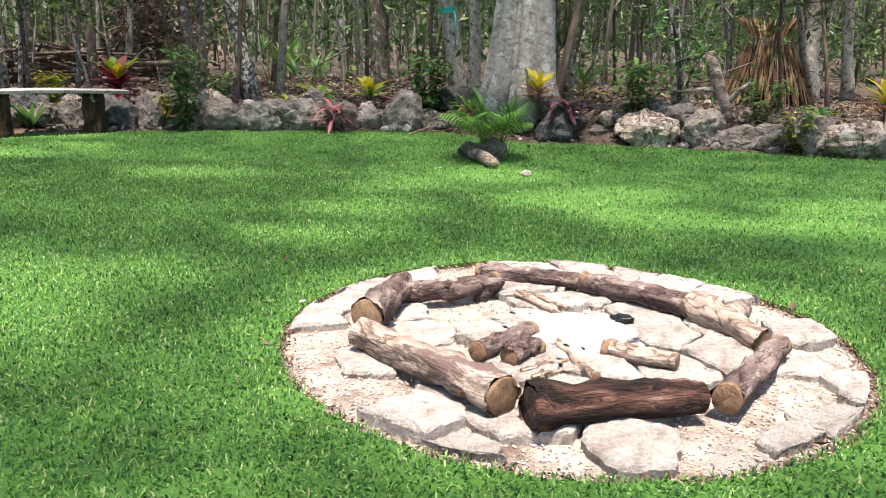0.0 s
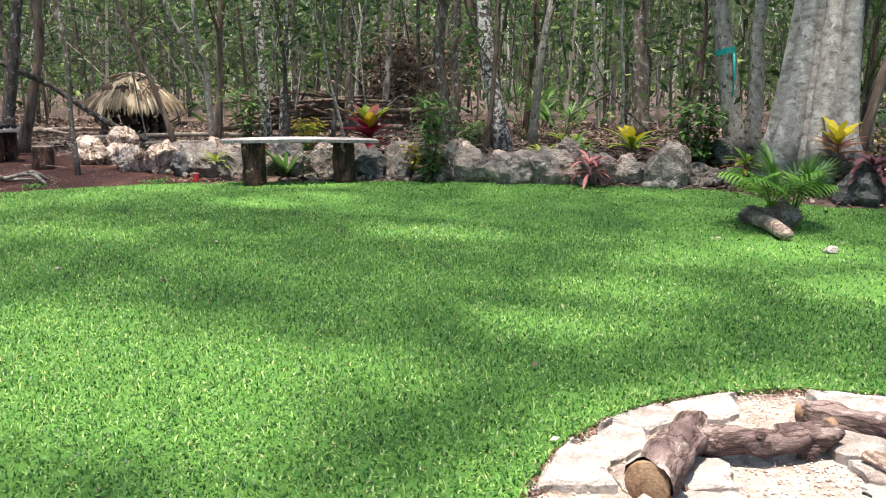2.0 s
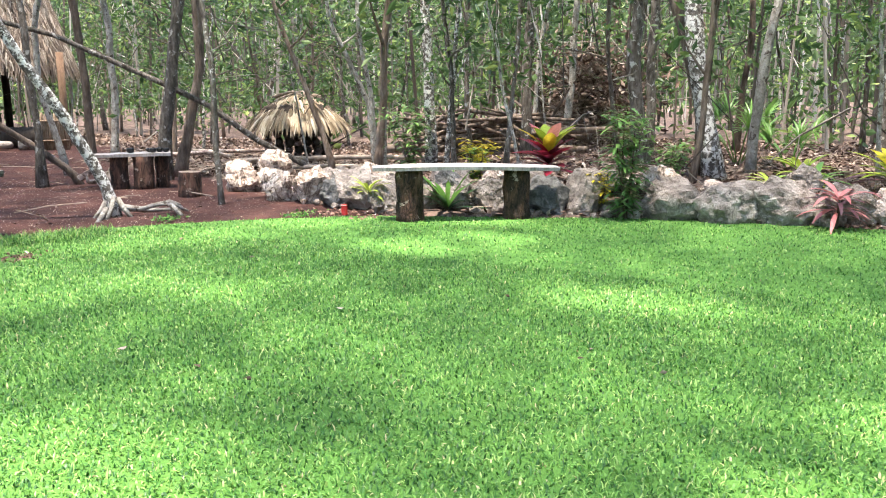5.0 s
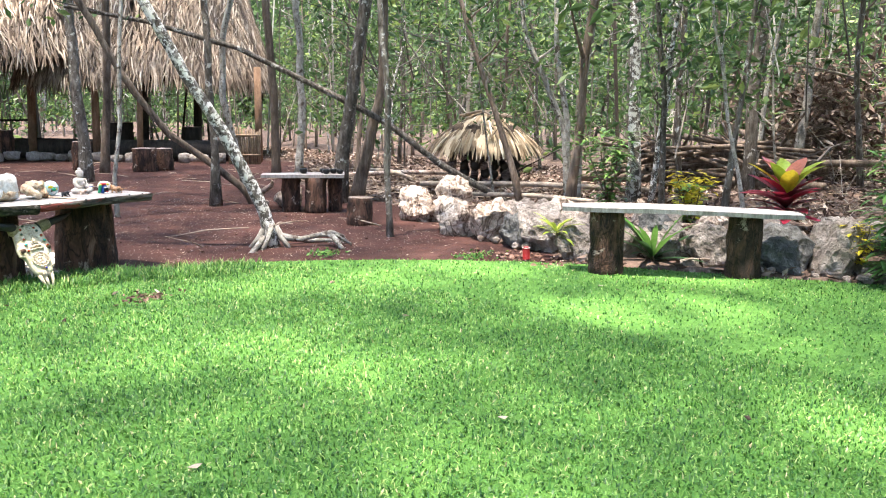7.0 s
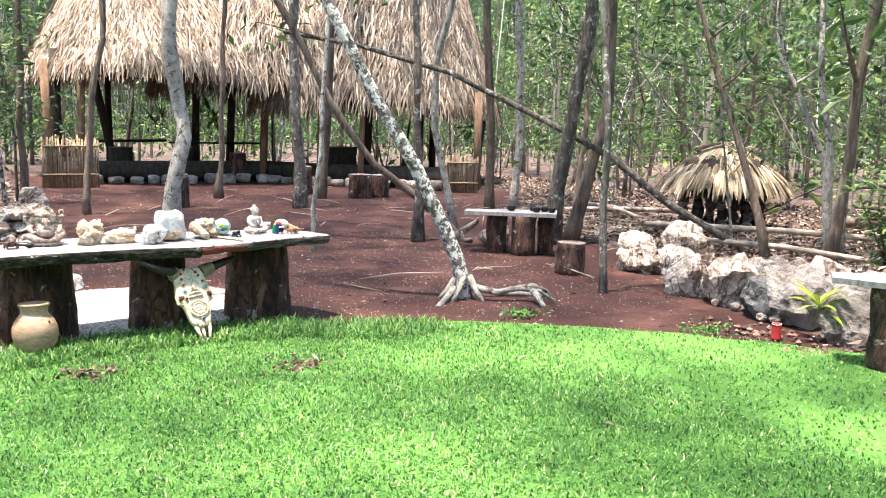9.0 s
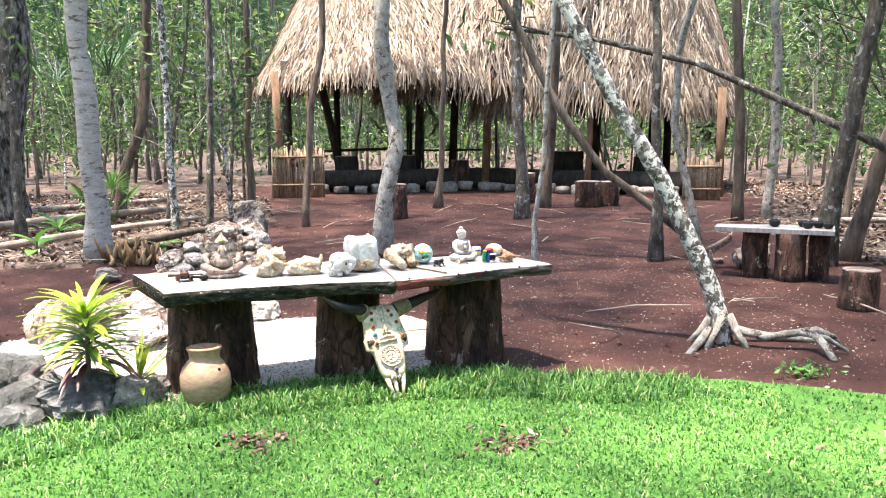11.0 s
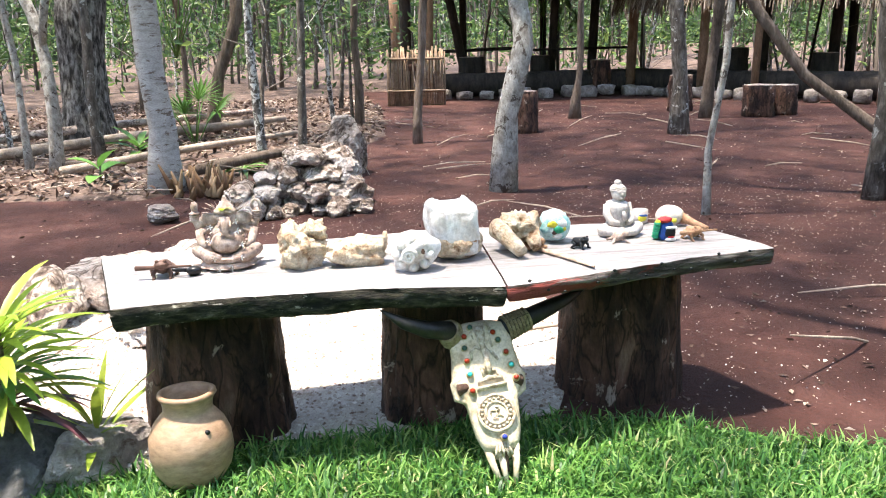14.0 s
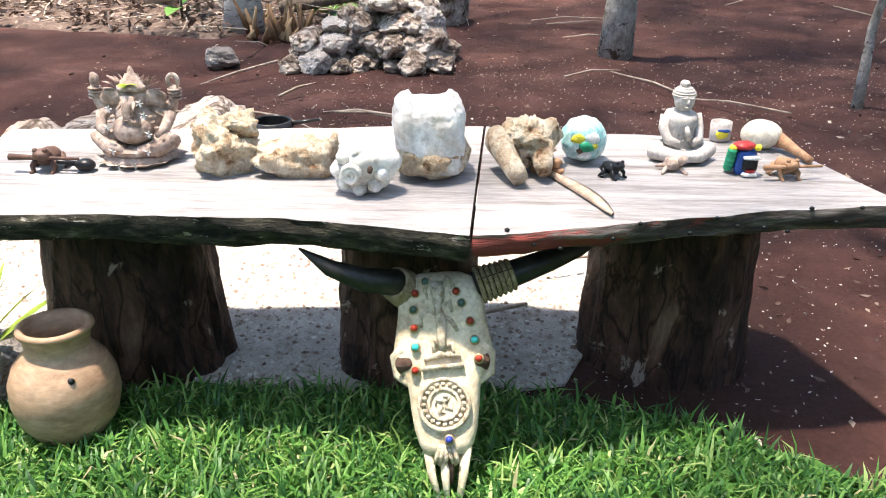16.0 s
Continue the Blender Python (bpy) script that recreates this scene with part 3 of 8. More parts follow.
gravel_patch = sheet("gravel_patch", GRAVEL, -0.008, M_GRAVEL, "patch of pale white gravel behind the plank table")
fire_bed = sheet("fire_pit_bed", [(PIT[0] + 1.5 * math.cos(a), PIT[1] + 1.5 * math.sin(a)) for a in np.linspace(0, 2 * math.pi, 48, endpoint=False)], -0.03, M_PIT_BED, "pale gravel bed of the round fire pit")

# ---- trees ----
def limb_points(p, d, length, n=5, wander=0.25, rise=0.3):
    pts, p, d = [Vector(p)], Vector(p), Vector(d).normalized()
    for i in range(n):
        d = (d + Vector((random.uniform(-1, 1), random.uniform(-1, 1), random.uniform(-1, 1))) * wander + Vector((0, 0, rise / n))).normalized()
        p = p + d * length / n
        pts.append(p.copy())
    return pts


def tree(pts, r0, r1, bark, label, limbs=4, leaves=260, limb_from=0.55, leaf=0.11, spread=0.7, seg=10, flare=1.35, material=None, group="", limb_len=1.6):
    """A tapered, slightly crooked trunk through pts with limbs, and a crown of many small leaves at their ends."""
    pts = [Vector(p) for p in pts]
    base = pts[0].copy()
    fine = []
    for a, b in zip(pts, pts[1:]):
        n = max(2, int((b - a).length / 0.3))
        fine += [a.lerp(b, i / n) for i in range(n)]
    fine.append(pts[-1])
    off = random.random() * 99
    loc = []
    for i, p in enumerate(fine):
        u = i / (len(fine) - 1)
        w = min(1, i / 3) * 0.085
        loc.append(p - base + Vector((noise.noise((p.z * 0.9, off, 0)), noise.noise((p.z * 0.9, off, 5)), 0)) * w)
    radii = [r0 + (r1 - r0) * i / (len(loc) - 1) for i in range(len(loc))]
    radii = [r * (1 + 0.12 * noise.noise((i * 0.45, off, 2))) for i, r in enumerate(radii)]
    radii[0] *= flare
    if len(radii) > 2:
        radii[1] *= 1 + (flare - 1) * 0.35
    loc[0] = loc[0] - Vector((0, 0, 0.12))
    s = Shape().tube(loc, radii, seg, 0.16, True, 5.0)
    centres = []
    for k in range(limbs):
        i = int((limb_from + (1 - limb_from) * (k + 0.5) / limbs) * (len(loc) - 1))
        a = random.uniform(0, 2 * math.pi)
        lp = limb_points(loc[i], (math.cos(a), math.sin(a), random.uniform(0.3, 0.9)), limb_len * random.uniform(0.6, 1.2))
        s.tube(lp, [radii[i] * 0.5 * (1 - 0.8 * j / (len(lp) - 1)) + 0.003 for j in range(len(lp))], 5, 0, False)
        centres += lp[2:]
    centres.append(loc[-1])
    thing = empty("tree", Matrix.Translation(base), label, "tree", group)
    part("trunk", s, bark, thing)
    if leaves:
        rng = np.random.default_rng(random.randrange(1 << 30))
        c = np.array([tuple(q) for q in centres])[rng.integers(0, len(centres), leaves)] + rng.normal(size=(leaves, 3)) * spread * np.array([0.6, 0.6, 0.4])
        part("crown", leaf_cloud("crown", c, leaf, material or M_LEAF, 0.3, 1.5, rng), None, thing)
    return thing


def up(x, y, *pts, z=None):
    z = z_at(x, y) if z is None else z
    return [(x, y, z), *pts]


# the trees that stand near the clearing
tree(up(1.08, 13.15, (1.12, 13.2, 1.0), (1.15, 13.25, 2.2), (1.3, 13.6, 5.5), (1.2, 13.8, 9.5)), 0.4, 0.2, M_BARK_MOTTLED, "huge pale grey tree with a fluted trunk", 5, 900, 0.7, 0.16, 1.6, 22, 1.35, limb_len=3)
buttress = Shape()
for a, w in ((-2.4, 0.3), (-1.5, 0.26), (-0.7, 0.34), (0.3, 0.28), (2.9, 0.32)):
    d = Vector((math.cos(a), math.sin(a), 0))
    buttress.tube([Vector((0, 0, 0.0)) + d * (0.5 + w * 0.35) - Vector((0, 0, 0.1)), d * 0.43 + Vector((0, 0, 0.45)), d * 0.36 + Vector((0.03, 0.03, 1.3)), d * 0.3 + Vector((0.06, 0.08, 2.4)), d * 0.2 + Vector((0.15, 0.3, 4.5))], [0.2, 0.15, 0.13, 0.11, 0.06], 10, 0.15)
part("buttress", buttress, M_BARK_MOTTLED, bpy.data.objects["tree"], "fluted root flanges")
tree(up(0.2, 14.1, (0.08, 14.15, 1.0), (-0.12, 14.2, 2.0), (-0.6, 14.5, 6.5)), 0.15, 0.06, M_BARK_PALE, "white-barked leaning tree with a green ribbon round it", 4, 300)
ribbon = Shape()
ribbon.tube([(-0.06, 14.15, 1.78), (-0.08, 14.15, 1.86)], [0.14, 0.145], 12, 0.05, False)
ribbon.tube([(0.05, 14.03, 1.8), (0.08, 14.0, 1.5), (0.07, 14.02, 1.2)], [0.02, 0.016, 0.008], 6)
solid("ribbon", ribbon, M_GEM_TEAL, Matrix(), "torn turquoise ribbon tied round a white tree", "ribbon")
tree(up(0.42, 14.25, (0.38, 14.25, 1.0), (0.34, 14.25, 2.0), (0.7, 14.6, 6.5)), 0.11, 0.05, M_BARK_PALE, "slender tree with white bark", 4, 300)
tree(up(2.34, 16.5, (2.28, 16.5, 1.2), (2.2, 16.55, 2.2), (2.3, 16.8, 7)), 0.06, 0.03, M_BARK_PALE, "thin sapling with white bark", 3, 200)
tree(up(6.97, 16.66, (6.95, 16.7, 1.2), (6.9, 16.72, 2.2), (7.0, 17, 7)), 0.16, 0.09, M_BARK_PALE, "straight grey-barked forest tree", 4, 300)
tree(up(6.9, 16.3, (6.5, 16.0, 1.2), (6.1, 15.7, 2.4), (5.4, 15.2, 4.5)), 0.06, 0.04, M_BARK_PALE, "thin leaning grey sapling", 3, 160)
tree(up(-3.3, 14.5, (-3.45, 14.48, 1.0), (-3.62, 14.45, 1.9), (-3.9, 14.6, 4), (-4.0, 15, 7.5)), 0.12, 0.06, M_BARK_LICHEN, "grey tree with a crooked lichen-spotted trunk", 4, 300)
tree(up(-3.42, 14.7, (-3.6, 14.75, 1.3), (-4.0, 14.8, 2.6), (-4.3, 15.0, 6.0)), 0.1, 0.04, M_BARK_BROWN, "brown leaning tree behind the planted bed", 3, 220)
tree(up(-4.64, 15.8, (-4.7, 15.8, 1.0), (-4.78, 15.8, 2.0), (-4.7, 16, 7)), 0.11, 0.06, M_BARK_GREY, "grey-barked tree of the forest", 4, 260)
tree(up(4.12, 15.25, (3.95, 15.3, 1.2), (3.8, 15.33, 2.2), (3.8, 15.5, 7)), 0.13, 0.06, M_BARK_PALE, "pale-barked tree of the forest", 4, 260)
tree(up(8.19, 17.7, (8.1, 17.7, 1.2), (7.95, 17.8, 2.3), (8, 18, 7)), 0.13, 0.06, M_BARK_PALE, "straight pale forest tree", 4, 260)
tree(up(-1.34, 16.9, (-1.4, 16.9, 1.2), (-1.46, 16.9, 2.1), (-1.5, 17, 7.5)), 0.15, 0.08, M_BARK_GREY, "stout grey forest tree", 5, 320)
tree(up(-6.89, 16.6, (-6.85, 16.6, 2), (-6.8, 16.7, 7)), 0.09, 0.05, M_BARK_GREY, "slim grey tree of the forest", 4, 240)
tree(up(-7.6, 14.6, (-7.6, 14.62, 1.0), (-7.68, 14.65, 2.0), (-7.72, 14.7, 3.2), (-7.8, 15, 7)), 0.085, 0.05, M_BARK_LICHEN, "grey tree with white lichen spots", 4, 260)
tree(up(-5.0, 17.4, (-5.0, 17.5, 2.4), (-5.1, 17.5, 7)), 0.08, 0.05, M_BARK_GREY, "slim grey tree of the forest", 3, 220)
tree(up(-3.02, 15.4, (-2.98, 15.4, 1.2), (-2.85, 15.5, 2.6), (-2.8, 15.6, 7)), 0.07, 0.04, M_BARK_PALE, "slim pale tree of the forest", 3, 220)
tree(up(-7.0, 18.9, (-6.95, 18.9, 2), (-6.8, 19, 7)), 0.08, 0.04, M_BARK_PALE, "slim pale tree of the forest", 3, 220)
for dx, dy, lean in ((0, 0, -0.35), (0.1, 0.05, 0.15), (0.05, -0.08, -0.9)):
    tree(up(-9.25 + dx, 15.6 + dy, (-9.25 + dx + lean * 0.25, 15.6, 1.2), (-9.25 + dx + lean * 0.8, 15.6 + lean * 0.3, 2.5), (-9.25 + dx + lean * 1.6, 15.8, 4.8)), 0.055, 0.02, M_BARK_PALE, "thin forked white sapling", 4, 140, 0.4, limb_len=1.0, group="forked white saplings")
tree(up(-9.4, 14.6, (-9.6, 14.5, 0.8), (-10.0, 14.4, 1.8), (-10.6, 14.2, 3.6)), 0.05, 0.03, M_BARK_BROWN, "thin brown leaning sapling", 3, 120, limb_len=0.9)

# the leaning lichen tree with its bare roots, and the trees of the red clearing
tree([(-9.25, 10.0, 0), (-9.33, 9.93, 0.35), (-9.55, 9.6, 1.2), (-9.82, 9.22, 2.05), (-10.05, 8.9, 2.65), (-10.6, 8.3, 4.2), (-11.2, 8.0, 6.5)], 0.07, 0.041, M_BARK_LICHEN, "leaning tree with black and white lichen-mottled bark", 4, 320, 0.75, flare=1.25)
roots = Shape()
for pts in ([(-9.3, 9.95, 0.22), (-9.34, 9.86, 0.06), (-9.4, 9.8, -0.04)], [(-9.22, 9.96, 0.22), (-9.2, 9.88, 0.06), (-9.19, 9.8, -0.04)], [(-9.24, 10.02, 0.2), (-9.16, 10.06, 0.05), (-9.08, 10.08, -0.04)], [(-9.22, 10.03, 0.1), (-9.05, 10.2, 0.06), (-8.95, 10.38, 0.1), (-8.8, 10.5, 0.09), (-8.72, 10.62, 0.0)], [(-9.0, 10.28, 0.08), (-8.9, 10.5, 0.12), (-8.86, 10.62, 0.07), (-8.9, 10.7, 0.0)], [(-8.86, 10.45, 0.1), (-8.72, 10.42, 0.05), (-8.6, 10.4, -0.02)], [(-9.3, 9.9, 0.08), (-9.2, 9.75, 0.02), (-9.1, 9.6, -0.03)], [(-9.3, 10.1, 0.06), (-9.2, 10.4, 0.01), (-9.0, 10.8, -0.02)]):
    roots.tube(pts, [0.032 - 0.004 * i for i in range(len(pts))], 8, 0.3)
solid("tree_root", roots, M_BARK_PALE, Matrix(), "bleached twisted surface roots of the leaning tree", "root")
tree([(-12.6, 12.2, -0.02), (-12.75, 12.0, 0.25), (-12.96, 11.66, 0.57), (-13.28, 11.16, 1.02), (-13.5, 10.84, 1.59), (-13.71, 10.51, 2.22), (-14.0, 10.07, 3.18), (-14.6, 9.6, 5.6)], 0.059, 0.037, M_BARK_BROWN, "dark leaning tree in the red clearing", 3, 220, 0.75)
tree(up(-12.8, 11.62, (-12.8, 11.62, 0.8), (-12.85, 11.62, 1.7), (-13.1, 11.7, 3.5), (-13.2, 11.8, 6.5)), 0.056, 0.037, M_BARK_GREY, "slim grey tree with spreading surface roots", 3, 200, flare=1.9)
tree(up(-12.6, 9.98, (-12.66, 10.0, 0.5), (-12.52, 10.03, 1.2), (-12.52, 10.08, 2.4), (-12.5, 10.2, 6)), 0.031, 0.021, M_BARK_PALE, "thin white crooked sapling in the red clearing", 3, 160)
tree(up(-14.1, 8.62, (-14.0, 8.66, 0.7), (-13.95, 8.78, 1.35), (-14.05, 8.72, 1.75), (-14.02, 8.65, 2.5), (-14.1, 8.7, 7.5)), 0.104, 0.067, M_BARK_PALE, "grey crooked tree in the red clearing", 4, 320, flare=1.35)
tree(up(-17.6, 11.95, (-17.6, 11.9, 1.4), (-17.7, 11.85, 2.9), (-17.8, 11.9, 7.5)), 0.104, 0.059, M_BARK_GREY, "grey tree with a swollen foot in the red clearing", 4, 300, flare=1.6)
tree(up(-20.1, 11.2, (-20.1, 11.3, 1.5), (-20.1, 11.35, 3.1), (-20.2, 11.5, 7.5)), 0.056, 0.037, M_BARK_BROWN, "slim brown tree standing in a small mound", 3, 220, flare=2.2)
tree(up(-17.8, 8.25, (-17.78, 8.35, 1.2), (-17.74, 8.53, 2.8), (-17.7, 8.7, 7)), 0.059, 0.037, M_BARK_BROWN, "slim brown tree beside the bamboo screen", 3, 220)
tree(up(-19.4, 13.2, (-19.3, 13.3, 1.5), (-19.1, 13.3, 3.2), (-19, 13.3, 7.5)), 0.096, 0.052, M_BARK_BROWN, "brown tree in front of the thatched hut", 4, 260)
tree(up(-16.1, 15.2, (-16.1, 15.2, 1.6), (-16.2, 15.1, 3.2), (-16.2, 15.2, 7.5)), 0.089, 0.052, M_BARK_BROWN, "brown-barked tree of the forest", 4, 260)
tree(up(-15.9, 15.6, (-15.85, 15.7, 1.6), (-15.9, 15.6, 3.2), (-15.8, 15.8, 7.5)), 0.081, 0.044, M_BARK_PALE, "pale-barked tree of the forest", 4, 260)
tree(up(-11.9, 13.25, (-11.85, 13.25, 0.8), (-11.75, 13.35, 1.6), (-11.62, 13.5, 3.0), (-11.5, 13.6, 7.5)), 0.1, 0.059, M_BARK_GREY, "stout grey twin-stemmed tree beside the low table", 4, 320, flare=1.5)
tree(up(-12.1, 13.75, (-11.85, 13.85, 0.9), (-11.7, 13.95, 1.8), (-11.7, 14.0, 3.3), (-11.9, 14.2, 7.5)), 0.089, 0.052, M_BARK_BROWN, "stout brown tree behind the low table", 4, 320, flare=1.5)
tree(up(-8.9, 11.38, (-8.92, 11.37, 0.45), (-8.92, 11.35, 1.2), (-8.98, 11.3, 2.75), (-9, 11.4, 6.5)), 0.037, 0.022, M_BARK_GREY, "thin grey sapling at the edge of the red earth", 3, 180)
tree([(-9.95, 15.0, -0.02), (-10.07, 14.92, 0.06), (-10.78, 14.37, 0.56), (-11.46, 13.85, 1.18), (-12.09, 13.36, 1.58), (-13.29, 12.43, 2.31), (-14.41, 11.56, 2.7), (-15.6, 10.8, 2.95)], 0.056, 0.03, M_BARK_GREY, "long grey fallen trunk leaning across the trees", 2, 60, 0.8, flare=1.0)
tree(up(-14.0, 13.02, (-14.1, 12.85, 0.72), (-14.2, 12.7, 1.58), (-14.15, 12.75, 2.45), (-14.0, 12.9, 3.5), (-14.0, 13.0, 6.5)), 0.059, 0.037, M_BARK_PALE, "thin pale crooked tree with a fork", 4, 200)
# the trees behind the plank table
tree(up(-19.0, 3.65, (-19.0, 3.75, 1.5), (-19.1, 3.9, 3.0), (-19.2, 4.0, 8)), 0.342, 0.209, M_BARK_PLATED, "thick dark tree with deeply plated bark", 5, 420, 0.7, 0.13, 1.2, 16)
tree(up(-15.0, 5.35, (-14.95, 5.33, 0.9), (-14.85, 5.3, 2.5), (-14.8, 5.3, 7.5)), 0.13, 0.096, M_BARK_RINGED, "smooth pale tree with a ringed trunk", 4, 380, 0.7, 0.13, 1.2, 14, 1.6)
tree(up(-16.2, 3.97, (-16.25, 4.0, 1.3), (-16.25, 3.95, 1.75), (-16.6, 3.5, 2.7), (-16.9, 3.2, 6)), 0.074, 0.037, M_BARK_PALE, "pale forked young tree", 3, 200)
tree([(-16.25, 3.98, 1.5), (-16.15, 4.15, 2.1), (-16.0, 4.3, 3.0), (-15.9, 4.4, 6)], 0.044, 0.03, M_BARK_PALE, "upper fork of a pale young tree", 2, 140, flare=1.0)
tree(up(-16.8, 3.5, (-16.8, 3.5, 1.3), (-16.8, 3.4, 2.7), (-16.9, 3.3, 6)), 0.044, 0.03, M_BARK_PALE, "thin pale sapling in the forest", 3, 180)
tree(up(-16.1, 6.27, (-16.1, 6.22, 1.2), (-16.12, 6.18, 2.6), (-16.1, 6.1, 6.5)), 0.052, 0.033, M_BARK_LICHEN, "thin mottled sapling in the forest", 3, 180)
tree(up(-16.55, 6.7, (-16.55, 6.75, 1.2), (-16.56, 6.8, 2.7), (-16.6, 6.9, 6.5)), 0.052, 0.033, M_BARK_GREY, "thin grey sapling in the forest", 3, 180)
tree(up(-19.7, 5.3, (-19.7, 5.45, 0.9), (-19.75, 5.8, 1.7), (-19.8, 5.9, 3), (-20, 6, 7)), 0.104, 0.052, M_BARK_BROWN, "dark crooked forest tree", 4, 240)
tree(up(-20.05, 7.58, (-20.05, 7.6, 3), (-20, 7.7, 7)), 0.067, 0.037, M_BARK_BROWN, "slim dark forest tree", 3, 220)
tree(up(-19.7, 2.15, (-19.7, 2.2, 3), (-19.7, 2.2, 7)), 0.089, 0.044, M_BARK_BROWN, "dark tree of the forest", 3, 220)

# the dead forked tree by the rocks
dead = Shape()
dead.tube([(4.02, 12.3, 0.15), (3.98, 12.3, 0.5), (3.86, 12.34, 0.8), (3.74, 12.38, 1.12), (3.68, 12.4, 1.3)], [0.085, 0.08, 0.085, 0.09, 0.06], 12, 0.15)
dead.tube([(3.97, 12.3, 0.6), (4.08, 12.27, 0.72), (4.25, 12.22, 0.9)], [0.05, 0.04, 0.025], 8, 0.1)
dead.tube([(3.85, 12.34, 0.78), (3.6, 12.42, 0.76), (3.3, 12.5, 0.72)], [0.04, 0.035, 0.025], 8, 0.1)
solid("dead_tree", dead, M_WOOD_PALE, Matrix(), "bare bleached stump of a forked dead tree", "tree")
tree(up(3.55, 13.2, (3.5, 13.2, 0.8), (3.4, 13.2, 1.8), (3.4, 13.3, 3.5)), 0.05, 0.03, M_BARK_GREY, "leafy young tree behind the dead tree", 6, 420, 0.1, 0.09, 0.5, limb_len=0.8, material=L_BUSH)

# saplings of the wood, six kinds, copied about
CLEAR = [(-24.5, 7.8), (-19.5, 7.6), (-16.8, 6.6), (-15.2, 3.2), (-14.0, -2.0), (-9.0, -12.0), (18.0, -12.0), (18.0, 11.5), (9.0, 12.0), (3.2, 12.6), (0.0, 13.8), (-5.0, 13.3), (-8.0, 12.9), (-10.5, 14.5), (-15.5, 15.6), (-19.5, 19.5), (-24.0, 19.5), (-31.0, 16.0), (-31.0, 9.0)]
kinds = []
for i, (bark, r, h, lab) in enumerate(((M_BARK_GREY, 0.035, 6.0, "slender grey forest sapling"), (M_BARK_PALE, 0.03, 6.5, "slender pale forest sapling"), (M_BARK_BROWN, 0.04, 6.5, "slender brown forest sapling"), (M_BARK_GREY, 0.065, 7.5, "straight grey forest tree"), (M_BARK_BROWN, 0.055, 7.0, "dark forest tree with thin branches"), (M_BARK_LICHEN, 0.04, 6.0, "lichen-spotted sapling of the forest"))):
    q = random.uniform(-0.3, 0.3)
    kinds.append(tree([(0, 40 + i, 0.2), (q * 0.4, 40 + i, 2.2), (q, 40 + i + q, 4.2), (q * 0.5, 40 + i, h)], r, r * 0.45, bark, lab, 7, 300, 0.22, 0.12, 0.55, 7, limb_len=1.1, group="forest saplings"))
rng = random.Random(11)
spots = []
while len(spots) < 250:
    x, y = rng.uniform(-34, 17), rng.uniform(-6, 33)
    if inside(CLEAR, np.array([x]), np.array([y]))[0] or (x > -13 and y < 11) or any((x - a) ** 2 + (y - b) ** 2 < 0.3 for a, b in spots):
        continue
    spots.append((x, y))
for x, y in spots:
    lean = rng.gauss(0, 5), rng.gauss(0, 5)
    copy_thing(rng.choice(kinds), Matrix.Translation((x, y, z_at(x, y) - 0.02)) @ pose(0, 0, 0, lean[0], lean[1], rng.uniform(0, 360)) @ Matrix.Scale(rng.choice((0.6, 0.7, 0.8, 0.9, 1.1, 1.3)), 4))

# ---- the depth of the wood ----
rng = np.random.default_rng(5)


def ring_points(n, near, far):
    """Points round the clearing between two distances from its edge, by rejection."""
    out = []
    while len(out) < n:
        x, y = rng.uniform(-30 - far, 14 + far, 4000), rng.uniform(-10 - far, 14 + far, 4000)
        cx, cy = np.clip(x, -24, 12), np.clip(y, -6, 12)
        d = np.hypot(x - cx, y - cy)
        ok = (d > near) & (d < far) & ~inside(CLEAR, x, y)
        out += list(zip(x[ok], y[ok]))
    return np.array(out[:n])


def far_trunks(n):
    pts = ring_points(n, 6, 42)
    v, f = [], []
    for i, (x, y) in enumerate(pts):
        r, h = rng.uniform(0.014, 0.055), rng.uniform(6, 10)
        dx, dy = rng.normal(0, 0.5, 2)
        lx, ly = rng.normal(0, 0.15, 2)
        base = len(v)
        for u, k in ((0, 1.2), (0.45, 0.85), (1, 0.4)):
            for a in (0, 1.57, 3.14, 4.71):
                v.append((x + dx * u + (lx if u == 0.45 else 0) + math.cos(a) * r * k, y + dy * u + (ly if u == 0.45 else 0) + math.sin(a) * r * k, h * u))
        for lvl in (0, 4):
            f += [(base + lvl + k, base + lvl + (k + 1) % 4, base + lvl + 4 + (k + 1) % 4, base + lvl + 4 + k) for k in range(4)]
    return array_mesh("far_trunks", v, f, M_FAR_TRUNK)


def open_ground(p):
    """Leaves that would stand over the open litter behind the wall."""
    x, y, z = p[:, 0], p[:, 1], p[:, 2]
    return ((x > -14.5) & (x < -3.5) & (y < 19.4) & (y > 12) & (z < 2.4)) | ((x < -14) & (x > -22) & (y < 9) & (z < 1.6))


def clumps(n_clump, per, near, far, z_lo, z_hi, spread):
    c = ring_points(n_clump, near, far)
    z = z_lo + (z_hi - z_lo) * rng.beta(1.3, 1.2, n_clump)
    c = np.column_stack([c, z])
    return (c[:, None, :] + rng.normal(size=(n_clump, per, 3)) * spread * np.array([1, 1, 0.6])).reshape(-1, 3)


M_FAR_TRUNK = leafy("far trunks", [(0, (0.035, 0.027, 0.022)), (0.6, (0.13, 0.11, 0.095)), (0.88, (0.28, 0.25, 0.22)), (1, (0.52, 0.49, 0.45))], 0.9, 0.0)
woods = empty("woods", Matrix(), "dense tropical dry forest of thin trunks and green leaves", "forest")
tagged(woods, kind="stuff")
part("trunks", far_trunks(2600), None, woods)
pts = clumps(1500, 34, 3, 14, 0.8, 5.5, 0.5)
pts = pts[~open_ground(pts)]
part("leaves", leaf_cloud("near_leaves", pts, 0.12, M_LEAF, 0.2, 1.5, rng), None, woods)
